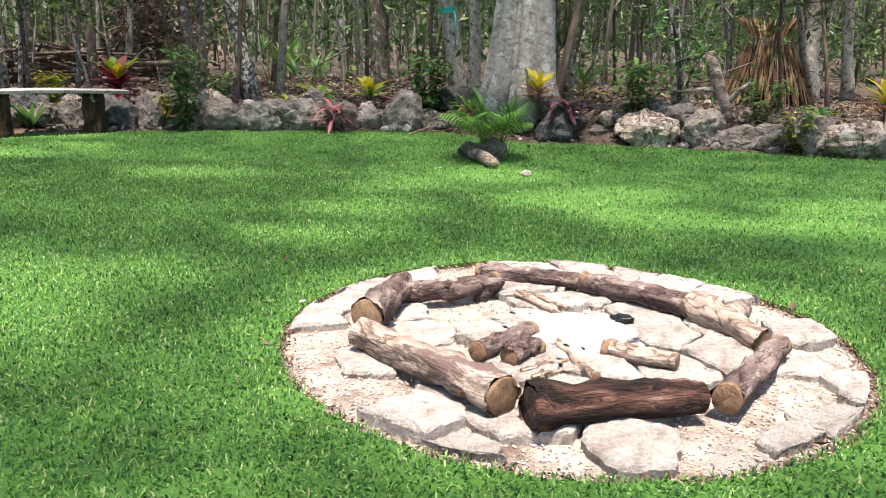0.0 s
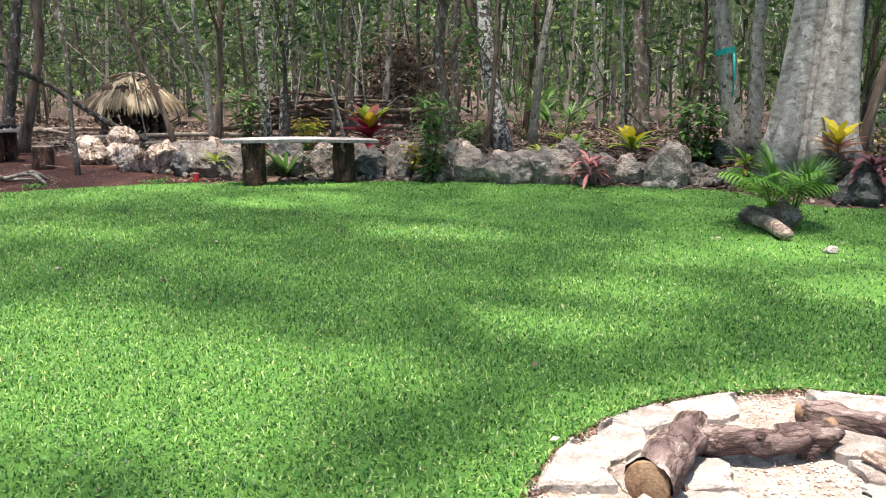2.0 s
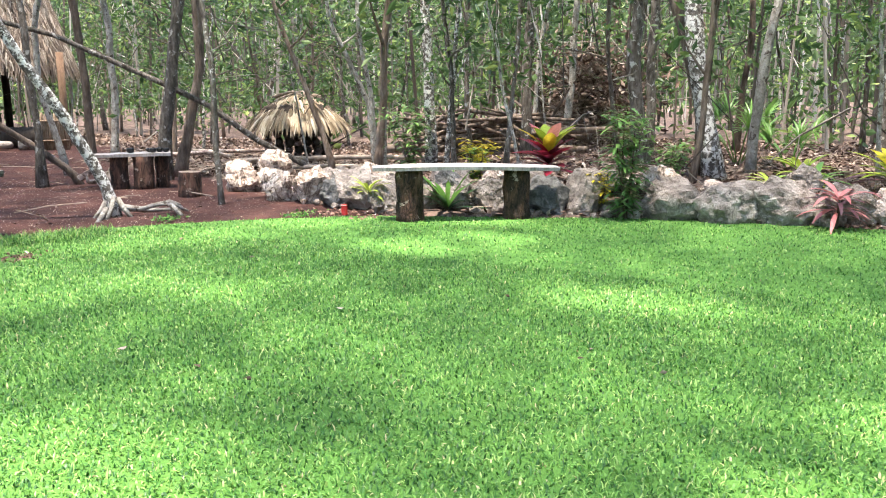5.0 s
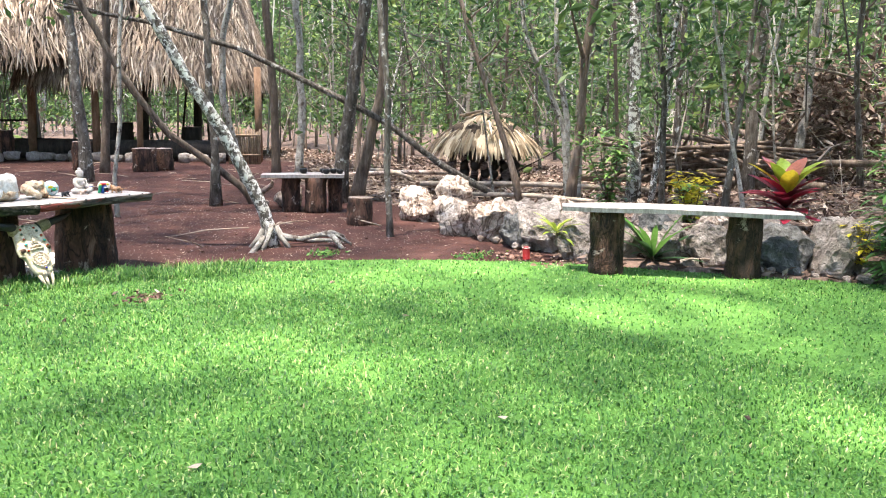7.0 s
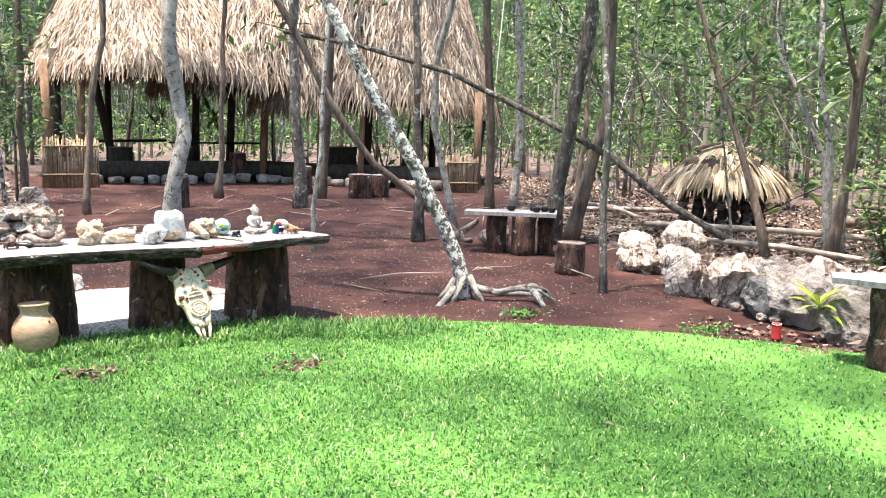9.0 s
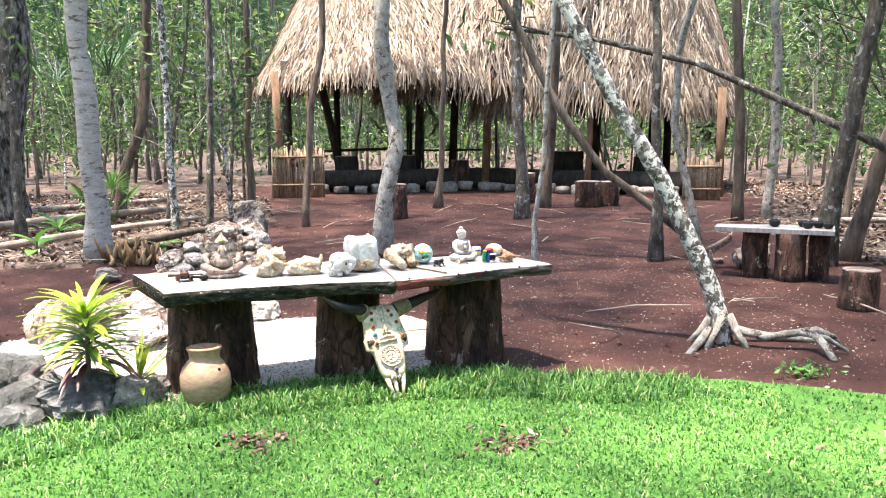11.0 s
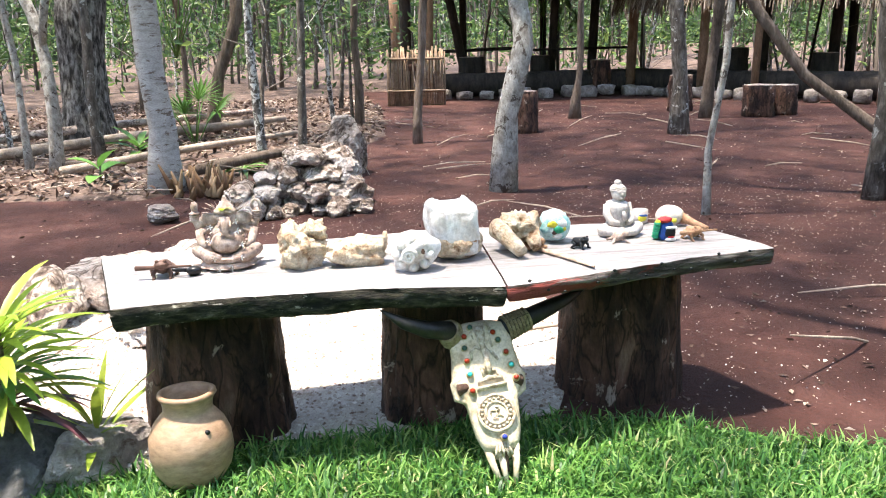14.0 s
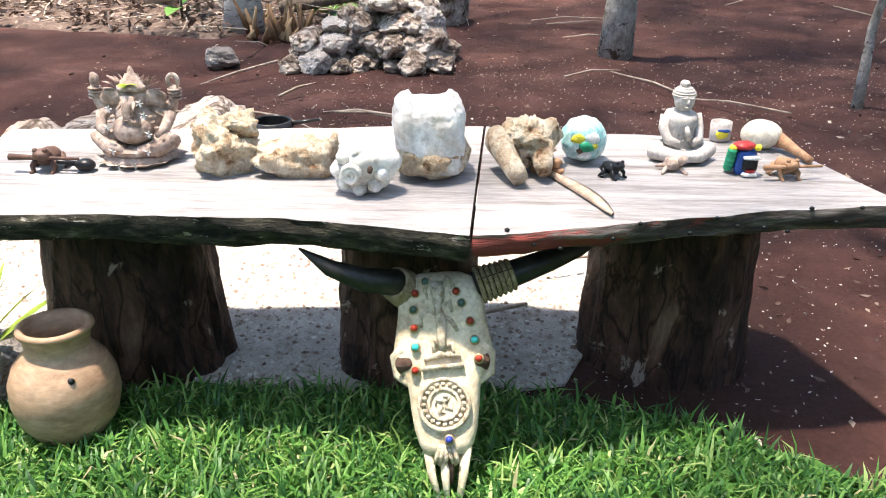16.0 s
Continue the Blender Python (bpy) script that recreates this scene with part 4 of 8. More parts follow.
pts = clumps(480, 30, 2, 16, 0.2, 1.6, 0.35)
pts = pts[~open_ground(pts)]
part("undergrowth", leaf_cloud("undergrowth", pts, 0.11, M_LEAF, 0.2, 1.6, rng), None, woods)
pts = clumps(1900, 36, 10, 42, 0.3, 10, 1.0)
part("leaves", leaf_cloud("far_leaves", pts, 0.26, M_LEAF, 0.2, 1.4, rng), None, woods)

pts = clumps(900, 30, 9, 36, 0.15, 2.0, 0.8)
part("undergrowth", leaf_cloud("far_undergrowth", pts[~open_ground(pts)], 0.2, M_LEAF, 0.2, 1.5, rng), None, woods)

# bare twigs and thin branches between the trunks
tw = Shape()
for x, y in np.concatenate([ring_points(1700, 1.2, 12), ring_points(700, 8, 24)]):
    p, d = Vector((x, y, rng.uniform(0.1, 4.2))), Vector((*rng.normal(0, 0.7, 2), rng.uniform(-0.3, 1.2))).normalized()
    ln, r0 = rng.uniform(0.8, 2.6), rng.uniform(0.006, 0.018)
    q = p + d * ln * 0.5 + Vector(rng.normal(0, 0.08, 3))
    e = q + (d + Vector(rng.normal(0, 0.3, 3))) * ln * 0.5
    tw.tube([p, q, e], [r0, r0 * 0.8, r0 * 0.4], 4, 0, False)
    e2 = q + (d + Vector(rng.normal(0, 0.7, 3))) * ln * 0.4
    tw.tube([q, q.lerp(e2, 0.5) + Vector((0, 0, 0.03)), e2], [r0 * 0.6, r0 * 0.5, r0 * 0.25], 4, 0, False)
part("branches", mesh_of("branches", tw, M_FAR_TRUNK, False), None, woods)

# unseen canopy added to filter the sun, thinner over the clearing than the wood
canopy = empty("canopy", Matrix(), "high leafy forest canopy out of view, added to dapple the sun", "foliage")
tagged(canopy, kind="stuff")
# spots of the ground that the sun reaches through gaps cut for them in the leaves: x, y, half-widths across and along
SUN_SPOTS = [(-5.1, 9.85, 0.5, 0.28), (-4.75, 10.65, 0.45, 0.25), (-7.65, 8.7, 0.3, 0.55), (-7.25, 9.45, 0.3, 0.55), (-6.2, 7.6, 0.4, 0.3), (-5.5, 7.65, 0.45, 0.3), (-2.6, 5.0, 0.9, 0.35), (-3.8, 5.0, 0.8, 0.6),
             (-2.7, 4.25, 0.8, 0.45), (-1.1, 6.2, 0.5, 0.3), (-0.7, 7.2, 0.6, 0.35), (-0.5, 8.4, 0.5, 0.35), (0.5, 9.1, 0.6, 0.5), (1.1, 7.7, 0.7, 0.5), (1.65, 7.1, 0.6, 0.35), (1.7, 8.2, 0.7, 0.3),
             (3.0, 6.9, 0.7, 0.35), (3.7, 7.7, 0.7, 0.4), (-2.65, 8.8, 0.7, 0.3), (-7.1, 10.5, 0.7, 0.3), (0.6, 4.1, 1.5, 1.4), (-10.3, 6.5, 0.7, 1.7), (-9.5, 5.3, 0.9, 0.6), (-9.2, 12.6, 0.6, 0.4),
             (-5.5, 11.6, 0.7, 0.4)]


def sunlit(p):
    """Which leaves would stand in the way of the sun over one of those spots."""
    gx_, gy_ = p[:, 0] - sun_way.x * p[:, 2] / sun_way.z, p[:, 1] - sun_way.y * p[:, 2] / sun_way.z
    wob = 0.25 * np.sin(gx_ * 7 + 2 * np.sin(gy_ * 5)) + 0.2 * np.sin(gy_ * 9 + gx_ * 4)
    hit = np.zeros(len(p), bool)
    for x, y, a_, b_ in SUN_SPOTS:
        hit |= ((gx_ - x) / a_) ** 2 + ((gy_ - y) / b_) ** 2 < 1.25 + wob
    return hit


n = 2600
c = np.column_stack([rng.uniform(-46, 28, n), rng.uniform(-22, 46, n), rng.uniform(9, 14, n)])
gap = np.array([noise.noise((a * 0.35, b * 0.35, 379.62)) for a, b in c[:, :2]])
c = c[~inside(CLEAR, c[:, 0], c[:, 1]) & (gap > np.where(((c[:, 0] > -7) & (c[:, 1] > 10)) | ((c[:, 0] < -13) & (c[:, 1] < 9)), -0.22, np.where(c[:, 1] > 10, 0.1, -0.06))) & (rng.uniform(size=n) < 0.8)]
pts = (c[:, None, :] + rng.normal(size=(len(c), 90, 3)) * np.array([0.75, 0.75, 0.4])).reshape(-1, 3)
part("leaves", leaf_cloud("canopy_leaves", pts[~sunlit(pts)], 0.2, M_LEAF, 0.5, 1.4, rng), None, canopy)
n = 130000
pts = np.column_stack([rng.uniform(-24, 14, n), rng.uniform(-9, 17, n), rng.uniform(10.5, 13, n)])
thin = np.array([noise.noise((a * 0.45, b * 0.45, 70.65)) for a, b in pts[:, :2]])
# leaf density by zone sets how much sun reaches lawn, table and red earth
pts = pts[inside(CLEAR, pts[:, 0], pts[:, 1]) & (rng.uniform(size=n) < np.where(pts[:, 0] < -10.2, 0.66, np.where((pts[:, 0] < -8.5) & (pts[:, 1] > 5.2), 0.58, np.where(pts[:, 0] < -6.4, 0.4, 0.7))) + 0.1 * thin) & ~sunlit(pts)]
part("leaves", leaf_cloud("clearing_leaves", pts, 0.18, M_LEAF, 0.5, 1.4, rng), None, canopy)

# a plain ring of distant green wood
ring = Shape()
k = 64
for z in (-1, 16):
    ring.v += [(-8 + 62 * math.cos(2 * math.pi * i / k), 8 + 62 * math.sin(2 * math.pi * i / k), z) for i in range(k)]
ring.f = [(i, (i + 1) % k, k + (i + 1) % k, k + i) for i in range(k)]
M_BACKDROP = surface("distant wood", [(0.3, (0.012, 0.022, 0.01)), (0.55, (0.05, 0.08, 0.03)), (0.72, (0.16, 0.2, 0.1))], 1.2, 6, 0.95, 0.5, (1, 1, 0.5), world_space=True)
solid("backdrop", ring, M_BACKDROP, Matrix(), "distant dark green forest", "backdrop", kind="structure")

# ---- the thatched hut ----
def thatch_roof(parent, cx, cy, turn, half_l, half_d, eave, ridge, ridge_half, strands, overhang=0.55, name="thatch"):
    """A hipped roof with rounded ends: a core coloured dark for shade, and layers of dry palm strips lying on it and
    hanging over its edge.
    """
    rg = np.random.default_rng(int(half_l * 100))
    c, s = math.cos(turn), math.sin(turn)

    def at(a, u):
        ex, ey = math.copysign(abs(math.cos(a)) ** 0.75, math.cos(a)) * half_l, math.copysign(abs(math.sin(a)) ** 0.75, math.sin(a)) * half_d
        rx = max(-ridge_half, min(ridge_half, ex * 0.75))
        x, y = ex + (rx - ex) * u, ey * (1 - u)
        return Vector((cx + x * c - y * s, cy + x * s + y * c, eave + (ridge - eave) * u ** 1.05))

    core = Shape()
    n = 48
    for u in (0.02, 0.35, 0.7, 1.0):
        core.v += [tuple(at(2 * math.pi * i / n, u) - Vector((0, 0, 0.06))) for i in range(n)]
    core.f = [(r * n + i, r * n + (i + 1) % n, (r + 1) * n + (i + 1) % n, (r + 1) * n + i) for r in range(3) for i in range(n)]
    part("roof_core", core, M_THATCH_SHADE, parent, "thatch core coloured dark for the shade under the strips")
    v, f = [], []
    for k in range(strands):
        a, row = rg.uniform(0, 2 * math.pi), rg.integers(0, 13)
        u = min(0.98, row / 12 + rg.uniform(0, 0.09))
        top, low = at(a, min(1, u + 0.1)), at(a, max(0, u - 0.02))
        d = (low - top).normalized()
        side = d.cross(Vector((0, 0, 1))).normalized()
        out = side.cross(d).normalized()
        out = out if out.z > 0 else -out
        w, length = rg.uniform(0.008, 0.022), rg.uniform(0.35, 0.75) * (1.35 if row == 0 else 1)
        side = (side + d * rg.normal(0, 0.18)).normalized()
        d = (d + side * rg.normal(0, 0.22)).normalized()
        base = low + out * rg.uniform(0.02, 0.09) - d * length * 0.45
        mid = base + d * length * 0.6 + out * rg.uniform(-0.01, 0.07)
        end = mid + (d + Vector((0, 0, -0.55 if row == 0 else -0.12))).normalized() * length * 0.45 + side * rg.normal(0, 0.04)
        i = len(v)
        v += [base - side * w, base + side * w, mid - side * w, mid + side * w, end - side * w * 0.5, end + side * w * 0.5]
        f += [(i, i + 1, i + 3, i + 2), (i + 2, i + 3, i + 5, i + 4)]
    part(name, array_mesh(name, np.array([tuple(q) for q in v]), f, M_THATCH), None, parent)


def log_wall(line, z0, z1, thick, material, parent, name, seg=6):
    s = Shape()
    s.tube([(x, y, (z0 + z1) / 2) for x, y in line], [(z1 - z0) / 2] * len(line), 10, 0.1)
    part(name, s, material, parent)


hut = empty("thatched_hut", Matrix(), "open thatched palm-leaf hut on timber posts with a low stone sill", "hut")
thatch_roof(hut, -27.7, 12.9, radians(92), 4.3, 4.0, 2.82, 7.2, 2.0, 42000)
thatch_roof(hut, -24.4, 17.2, radians(50), 3.3, 2.9, 2.12, 6.7, 1.9, 26000)
thatch_roof(hut, -26.2, 15.2, radians(70), 3.6, 3.3, 2.5, 7.0, 2.0, 22000)
for x, y, top, r, lean in ((-24.9, 8.75, 2.9, 0.1, -0.1), (-24.95, 9.4, 2.8, 0.09, 0.1), (-24.8, 13.95, 2.9, 0.11, 0.12), (-23.2, 14.9, 2.5, 0.1, 0.05), (-20.4, 17.9, 2.4, 0.1, 0.0), (-22.3, 15.6, 2.4, 0.08, 0.08)):
    s = Shape().tube([(x, y, -0.1), (x, y + lean * 0.5, top / 2), (x, y + lean, top)], [r, r * 0.95, r * 0.9], 10, 0.1)
    part("post", s, M_POST_BROWN, hut, "reddish brown timber post")
# posts, beam and rails under the roof, their shade painted as near-black wood
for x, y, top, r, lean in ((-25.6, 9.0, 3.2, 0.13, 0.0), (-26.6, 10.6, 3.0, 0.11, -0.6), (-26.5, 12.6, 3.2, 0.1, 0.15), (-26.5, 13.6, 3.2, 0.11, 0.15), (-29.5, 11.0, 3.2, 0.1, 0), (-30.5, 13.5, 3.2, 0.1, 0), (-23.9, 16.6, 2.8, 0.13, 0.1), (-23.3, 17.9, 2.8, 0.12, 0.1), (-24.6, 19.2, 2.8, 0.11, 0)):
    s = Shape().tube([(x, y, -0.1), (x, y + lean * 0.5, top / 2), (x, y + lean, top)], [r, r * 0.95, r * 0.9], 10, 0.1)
    part("post", s, M_WOOD_SHADED, hut, "inner timber post coloured dark for the shade of the roof")
sill_line = [(-24.7, 9.5), (-24.45, 11.2), (-24.35, 12.6), (-24.25, 13.9), (-22.9, 14.75), (-21.7, 15.6), (-20.7, 16.6), (-19.9, 17.3)]
bench_line = [(-25.4, 9.5), (-25.2, 11.2), (-25.1, 12.6), (-25.0, 14.2), (-23.5, 15.2), (-22.3, 16.1), (-21.3, 17.1), (-20.5, 17.9)]
log_wall(bench_line, 0.0, 0.52, 0.3, M_WOOD_SHADED, hut, "sill_beam")
random.seed(21)
for (x0, y0), (x1, y1) in zip(sill_line, sill_line[1:]):
    n = max(1, int(math.hypot(x1 - x0, y1 - y0) / 0.36))
    for i in range(n):
        u = (i + random.uniform(0.3, 0.7)) / n
        w = random.uniform(0.14, 0.24)
        s = Shape().block((x0 + (x1 - x0) * u, y0 + (y1 - y0) * u, random.uniform(0.06, 0.12)), (0.14, w, random.uniform(0.09, 0.15)), 2, 0.5, 0.12, 2.5, math.atan2(y1 - y0, x1 - x0) - math.pi / 2)
        part("stone", s, M_ROCK, hut)
rails = Shape().tube([(-26.4, 11.9, 0.95), (-26.3, 14.6, 0.95)], [0.03, 0.03], 6)
part("rail", rails, M_WOOD_SHADED, hut)
rails = Shape().tube([(-26.9, 9.6, 0.95), (-26.6, 11.9, 1.0)], [0.04, 0.04], 6)
part("rail", rails, M_WOOD_SHADED, hut)


def reed_screen(p0, p1, h, n, label):
    thing = empty("reed_screen", Matrix.Translation((*p0, 0)), label, "screen")
    d = Vector((p1[0] - p0[0], p1[1] - p0[1], 0))
    for i in range(n):
        q = d * i / (n - 1)
        r = d.length / n * 0.55
        top = h + random.uniform(-0.07, 0.06)
        part("reed", Shape().tube([q - Vector((0, 0, 0.05)), q + Vector((random.uniform(-0.02, 0.02), random.uniform(-0.02, 0.02), top * 0.5)), q + Vector((random.uniform(-0.03, 0.03), random.uniform(-0.03, 0.03), top))], [r, r, r * 0.9], 6), M_REED, thing)
    for z in (h * 0.25, h * 0.82):
        part("batten", Shape().tube([Vector((0.04, 0, z)), d + Vector((0.04, 0, z))], [0.025, 0.025], 6), M_REED, thing)
    return thing


screen = reed_screen((-23.75, 8.4), (-23.6, 9.55), 1.12, 30, "bound reed screen standing on the red earth")
plate = Shape().box((0.07, 0.62, 0.78), (0.02, 0.42, 0.2))
part("plaque", plate, M_BROWN_WOOD, screen, "small dark wooden plaque")
reed_screen((-20.05, 16.75), (-19.6, 17.35), 0.85, 16, "short reed screen beside the thatched hut")


def stump(x, y, r, h, label, bark=None, group="", z=-0.02):
    thing = empty("log_stool", pose(x, y, z, 0, 0, random.uniform(0, 360)), label, "stool", group)
    n = 6
    part("trunk", Shape().tube([(0, 0, -0.03 + (h + 0.03) * i / n) for i in range(n + 1)], [r * (1.06 - 0.06 * i / n) for i in range(n + 1)], 18, 0.16, True, 7), bark or M_LOG_DARK, thing)
    part("top", Shape().tube([(0, 0, h - 0.004), (0, 0, h + 0.006)], [r * 0.97, r * 0.96], 18, 0.1), M_WOOD_PALE, thing, "pale sawn top")
    return thing


stump(-19.35, 14.1, 0.25, 0.5, "thick sawn log stool on the red earth", M_LOG_DARK, "log stools by the hut")
stump(-19.42, 14.6, 0.2, 0.48, "sawn log stool on the red earth", M_LOG_DARK, "log stools by the hut")
stump(-18.5, 9.96, 0.17, 0.6, "tall sawn log post on the red earth", M_LOG_DARK)
stump(-20.6, 13.3, 0.2, 0.62, "sawn log stool beside a tree", M_LOG_DARK, "log stools by the hut")
stump(-24.9, 13.3, 0.22, 0.75, "sawn log stool on the sill of the hut", M_LOG_DARK)
stump(-24.2, 16.0, 0.4, 0.95, "thick log block inside the hut coloured dark for shade", M_WOOD_SHADED)
stump(-26.2, 10.6, 0.3, 0.85, "log block inside the hut coloured dark for shade", M_WOOD_SHADED)
stump(-26.0, 12.2, 0.22, 0.85, "log block inside the hut coloured dark for shade", M_WOOD_SHADED)
stump(-22.6, 17.3, 0.25, 0.85, "log block inside the hut coloured dark for shade", M_WOOD_SHADED)

# ---- rocks of the retaining wall ----
random.seed(4)


def rock(x, y, w, h, material, label="rough grey limestone rock in the low retaining wall", group="rocks of the retaining wall", z=-0.03, depth=None, name="rock"):
    s = Shape().crag((0, 0, h * 0.46), (w * 0.56, (depth or w * 0.75) * 0.56, h * 0.6), 4 if w > 0.18 else 2, 11, 0.11)
    return solid(name, s, material, pose(x, y, z, random.uniform(-6, 6), random.uniform(-6, 6), random.uniform(-25, 25)), label, "rock", group, False)


for row in (((-4.41, 12.55, 0.40, 0.49), (-4.09, 12.62, 0.22, 0.16), (-3.85, 12.72, 0.34, 0.22), (-3.46, 12.75, 0.62, 0.46), (-2.86, 12.78, 0.64, 0.48), (-2.29, 12.9, 0.6, 0.45)),
            ((-1.84, 13.0, 0.38, 0.33), (-1.52, 13.08, 0.34, 0.4), (-1.2, 13.12, 0.42, 0.37), (-0.68, 13.1, 0.54, 0.6), (-0.21, 13.3, 0.46, 0.32), (0.2, 13.35, 0.4, 0.3)),
            ((2.05, 12.42, 0.5, 0.24), (3.52, 11.92, 0.62, 0.5), (3.98, 11.77, 0.5, 0.33), (4.4, 11.65, 0.5, 0.35), (4.89, 11.44, 0.58, 0.5), (5.8, 11.2, 0.5, 0.5))):
    for x, y, w, h in row:
        rock(x, y, w, h, M_ROCK)
rock(2.8, 12.05, 0.76, 0.48, M_ROCK_TAN, "smooth brown boulder in the low retaining wall")
rock(5.4, 11.27, 0.75, 0.46, M_ROCK_TAN, "brown boulder in the low retaining wall")
rock(1.54, 12.2, 0.52, 0.45, M_ROCK_DARK, "dark rock at the foot of the huge tree")
rock(6.6, 11.25, 0.7, 0.4, M_ROCK)
rock(7.4, 11.2, 0.6, 0.45, M_ROCK)
for x, y, w, h in ((-9.66, 12.7, 0.5, 0.42), (-9.25, 12.8, 0.46, 0.3), (-9.5, 12.6, 0.16, 0.22), (-8.75, 12.3, 0.42, 0.36), (-8.38, 12.08, 0.42, 0.36), (-7.98, 12.07, 0.52, 0.42)):
    rock(x, y, w, h, M_ROCK_TAN, "cream and brown rock in the low retaining wall")
for x, y, w, h in ((-7.72, 12.2, 0.4, 0.4), (-7.2, 11.95, 0.56, 0.5), (-6.95, 12.2, 0.5, 0.42), (-6.55, 11.72, 0.45, 0.34), (-6.62, 12.05, 0.42, 0.42), (-6.2, 12.0, 0.4, 0.4), (-5.85, 12.15, 0.42, 0.4), (-5.4, 12.3, 0.46, 0.38)):
    rock(x, y, w, h, M_ROCK)
rock(-7.45, 11.88, 0.4, 0.36, M_ROCK_DARK, "dark blue-grey rock in the low retaining wall")
rock(-4.85, 12.45, 0.5, 0.4, M_ROCK_DARK, "dark rock in the low retaining wall")
rock(-5.12, 12.4, 0.4, 0.34, M_ROCK_DARK, "dark rock in the low retaining wall")
rng = random.Random(8)
for i in range(46):
    x = rng.uniform(-9.4, 5.9)
    if 0.4 < x < 1.6:
        continue
    y = float(wall_y(x)) + rng.uniform(0.22, 0.5)
    w = rng.uniform(0.2, 0.42)
    rock(x, y, w, w * rng.uniform(0.6, 0.9), rng.choice((M_ROCK, M_ROCK, M_ROCK_DARK, M_ROCK_TAN)), "rough stone on top of the retaining wall", "top stones of the retaining wall", z_at(x, y) - 0.02 if x > -8 else 0.2)
for i in range(40):
    x = rng.uniform(-9.2, 5.6)
    if 0.2 < x < 1.9:
        continue
    w = rng.uniform(0.07, 0.16)
    rock(x, float(wall_y(x)) - rng.uniform(0.0, 0.12), w, w * 0.7, rng.choice((M_ROCK, M_ROCK_TAN, M_LIMESTONE)), "small stone at the foot of the wall", "small stones at the wall foot", -0.01)

# rocks behind the plank table
pile = random.Random(6)
for lvl, n_, y0, y1 in ((0, 10, 6.0, 7.3), (0, 9, 6.05, 7.25), (1, 9, 6.15, 7.2), (2, 7, 6.35, 7.2), (3, 4, 6.65, 7.15)):
    for i in range(n_):
        x, y = -13.55 - 0.1 * lvl + pile.uniform(-0.2, 0.2) * (1 - lvl * 0.15) - (0.3 if n_ == 9 and lvl == 0 else 0), y0 + (y1 - y0) * (i + pile.uniform(0.2, 0.8)) / n_
        w = pile.uniform(0.18, 0.34)
        rock(x, y, w, w * pile.uniform(0.42, 0.62), pile.choice((M_ROCK_TAN, M_ROCK_TAN, M_ROCK_TAN, M_LIMESTONE)), "broken brown and cream rock in a loose pile", "rock pile behind the table", -0.03 + lvl * 0.135)
rock(-15.6, 7.2, 0.5, 0.55, M_ROCK_TAN, "upright flat rock standing behind the pile", "", -0.02)
for x, y, w, h, mt, lab in ((-13.5, 5.55, 0.28, 0.14, M_ROCK, "grey rock on the red earth"), (-11.4, 5.6, 0.62, 0.22, M_ROCK_TAN, "long tan rock at the gravel edge"), (-11.5, 6.05, 0.6, 0.24, M_ROCK_TAN, "long tan rock at the gravel edge"), (-10.95, 5.35, 0.4, 0.26, M_ROCK_TAN, "tan rock at the gravel edge"), (-10.9, 4.75, 0.5, 0.22, M_LIMESTONE, "pale rock at the gravel edge"), (-10.6, 5.95, 0.42, 0.2, M_LIMESTONE, "pale rock on the gravel"), (-11.2, 6.9, 0.3, 0.16, M_LIMESTONE, "pale rock at the gravel edge"), (-10.8, 4.2, 0.5, 0.25, M_ROCK_TAN, "tan rock at the gravel edge"), (-9.2, 5.98, 0.36, 0.16, M_LIMESTONE, "pale stone at the lawn edge")):
    rock(x, y, w, h, mt, lab, "rocks round the gravel", -0.02, name="rock")
rock(-9.2, 5.22, 0.6, 0.36, M_ROCK_DARK, "large dark grey rock at the lawn edge", "", -0.05, 0.6)
rock(-9.12, 5.72, 0.42, 0.2, M_ROCK_DARK, "dark rock under the yellow-green plant", "", -0.03, 0.4)

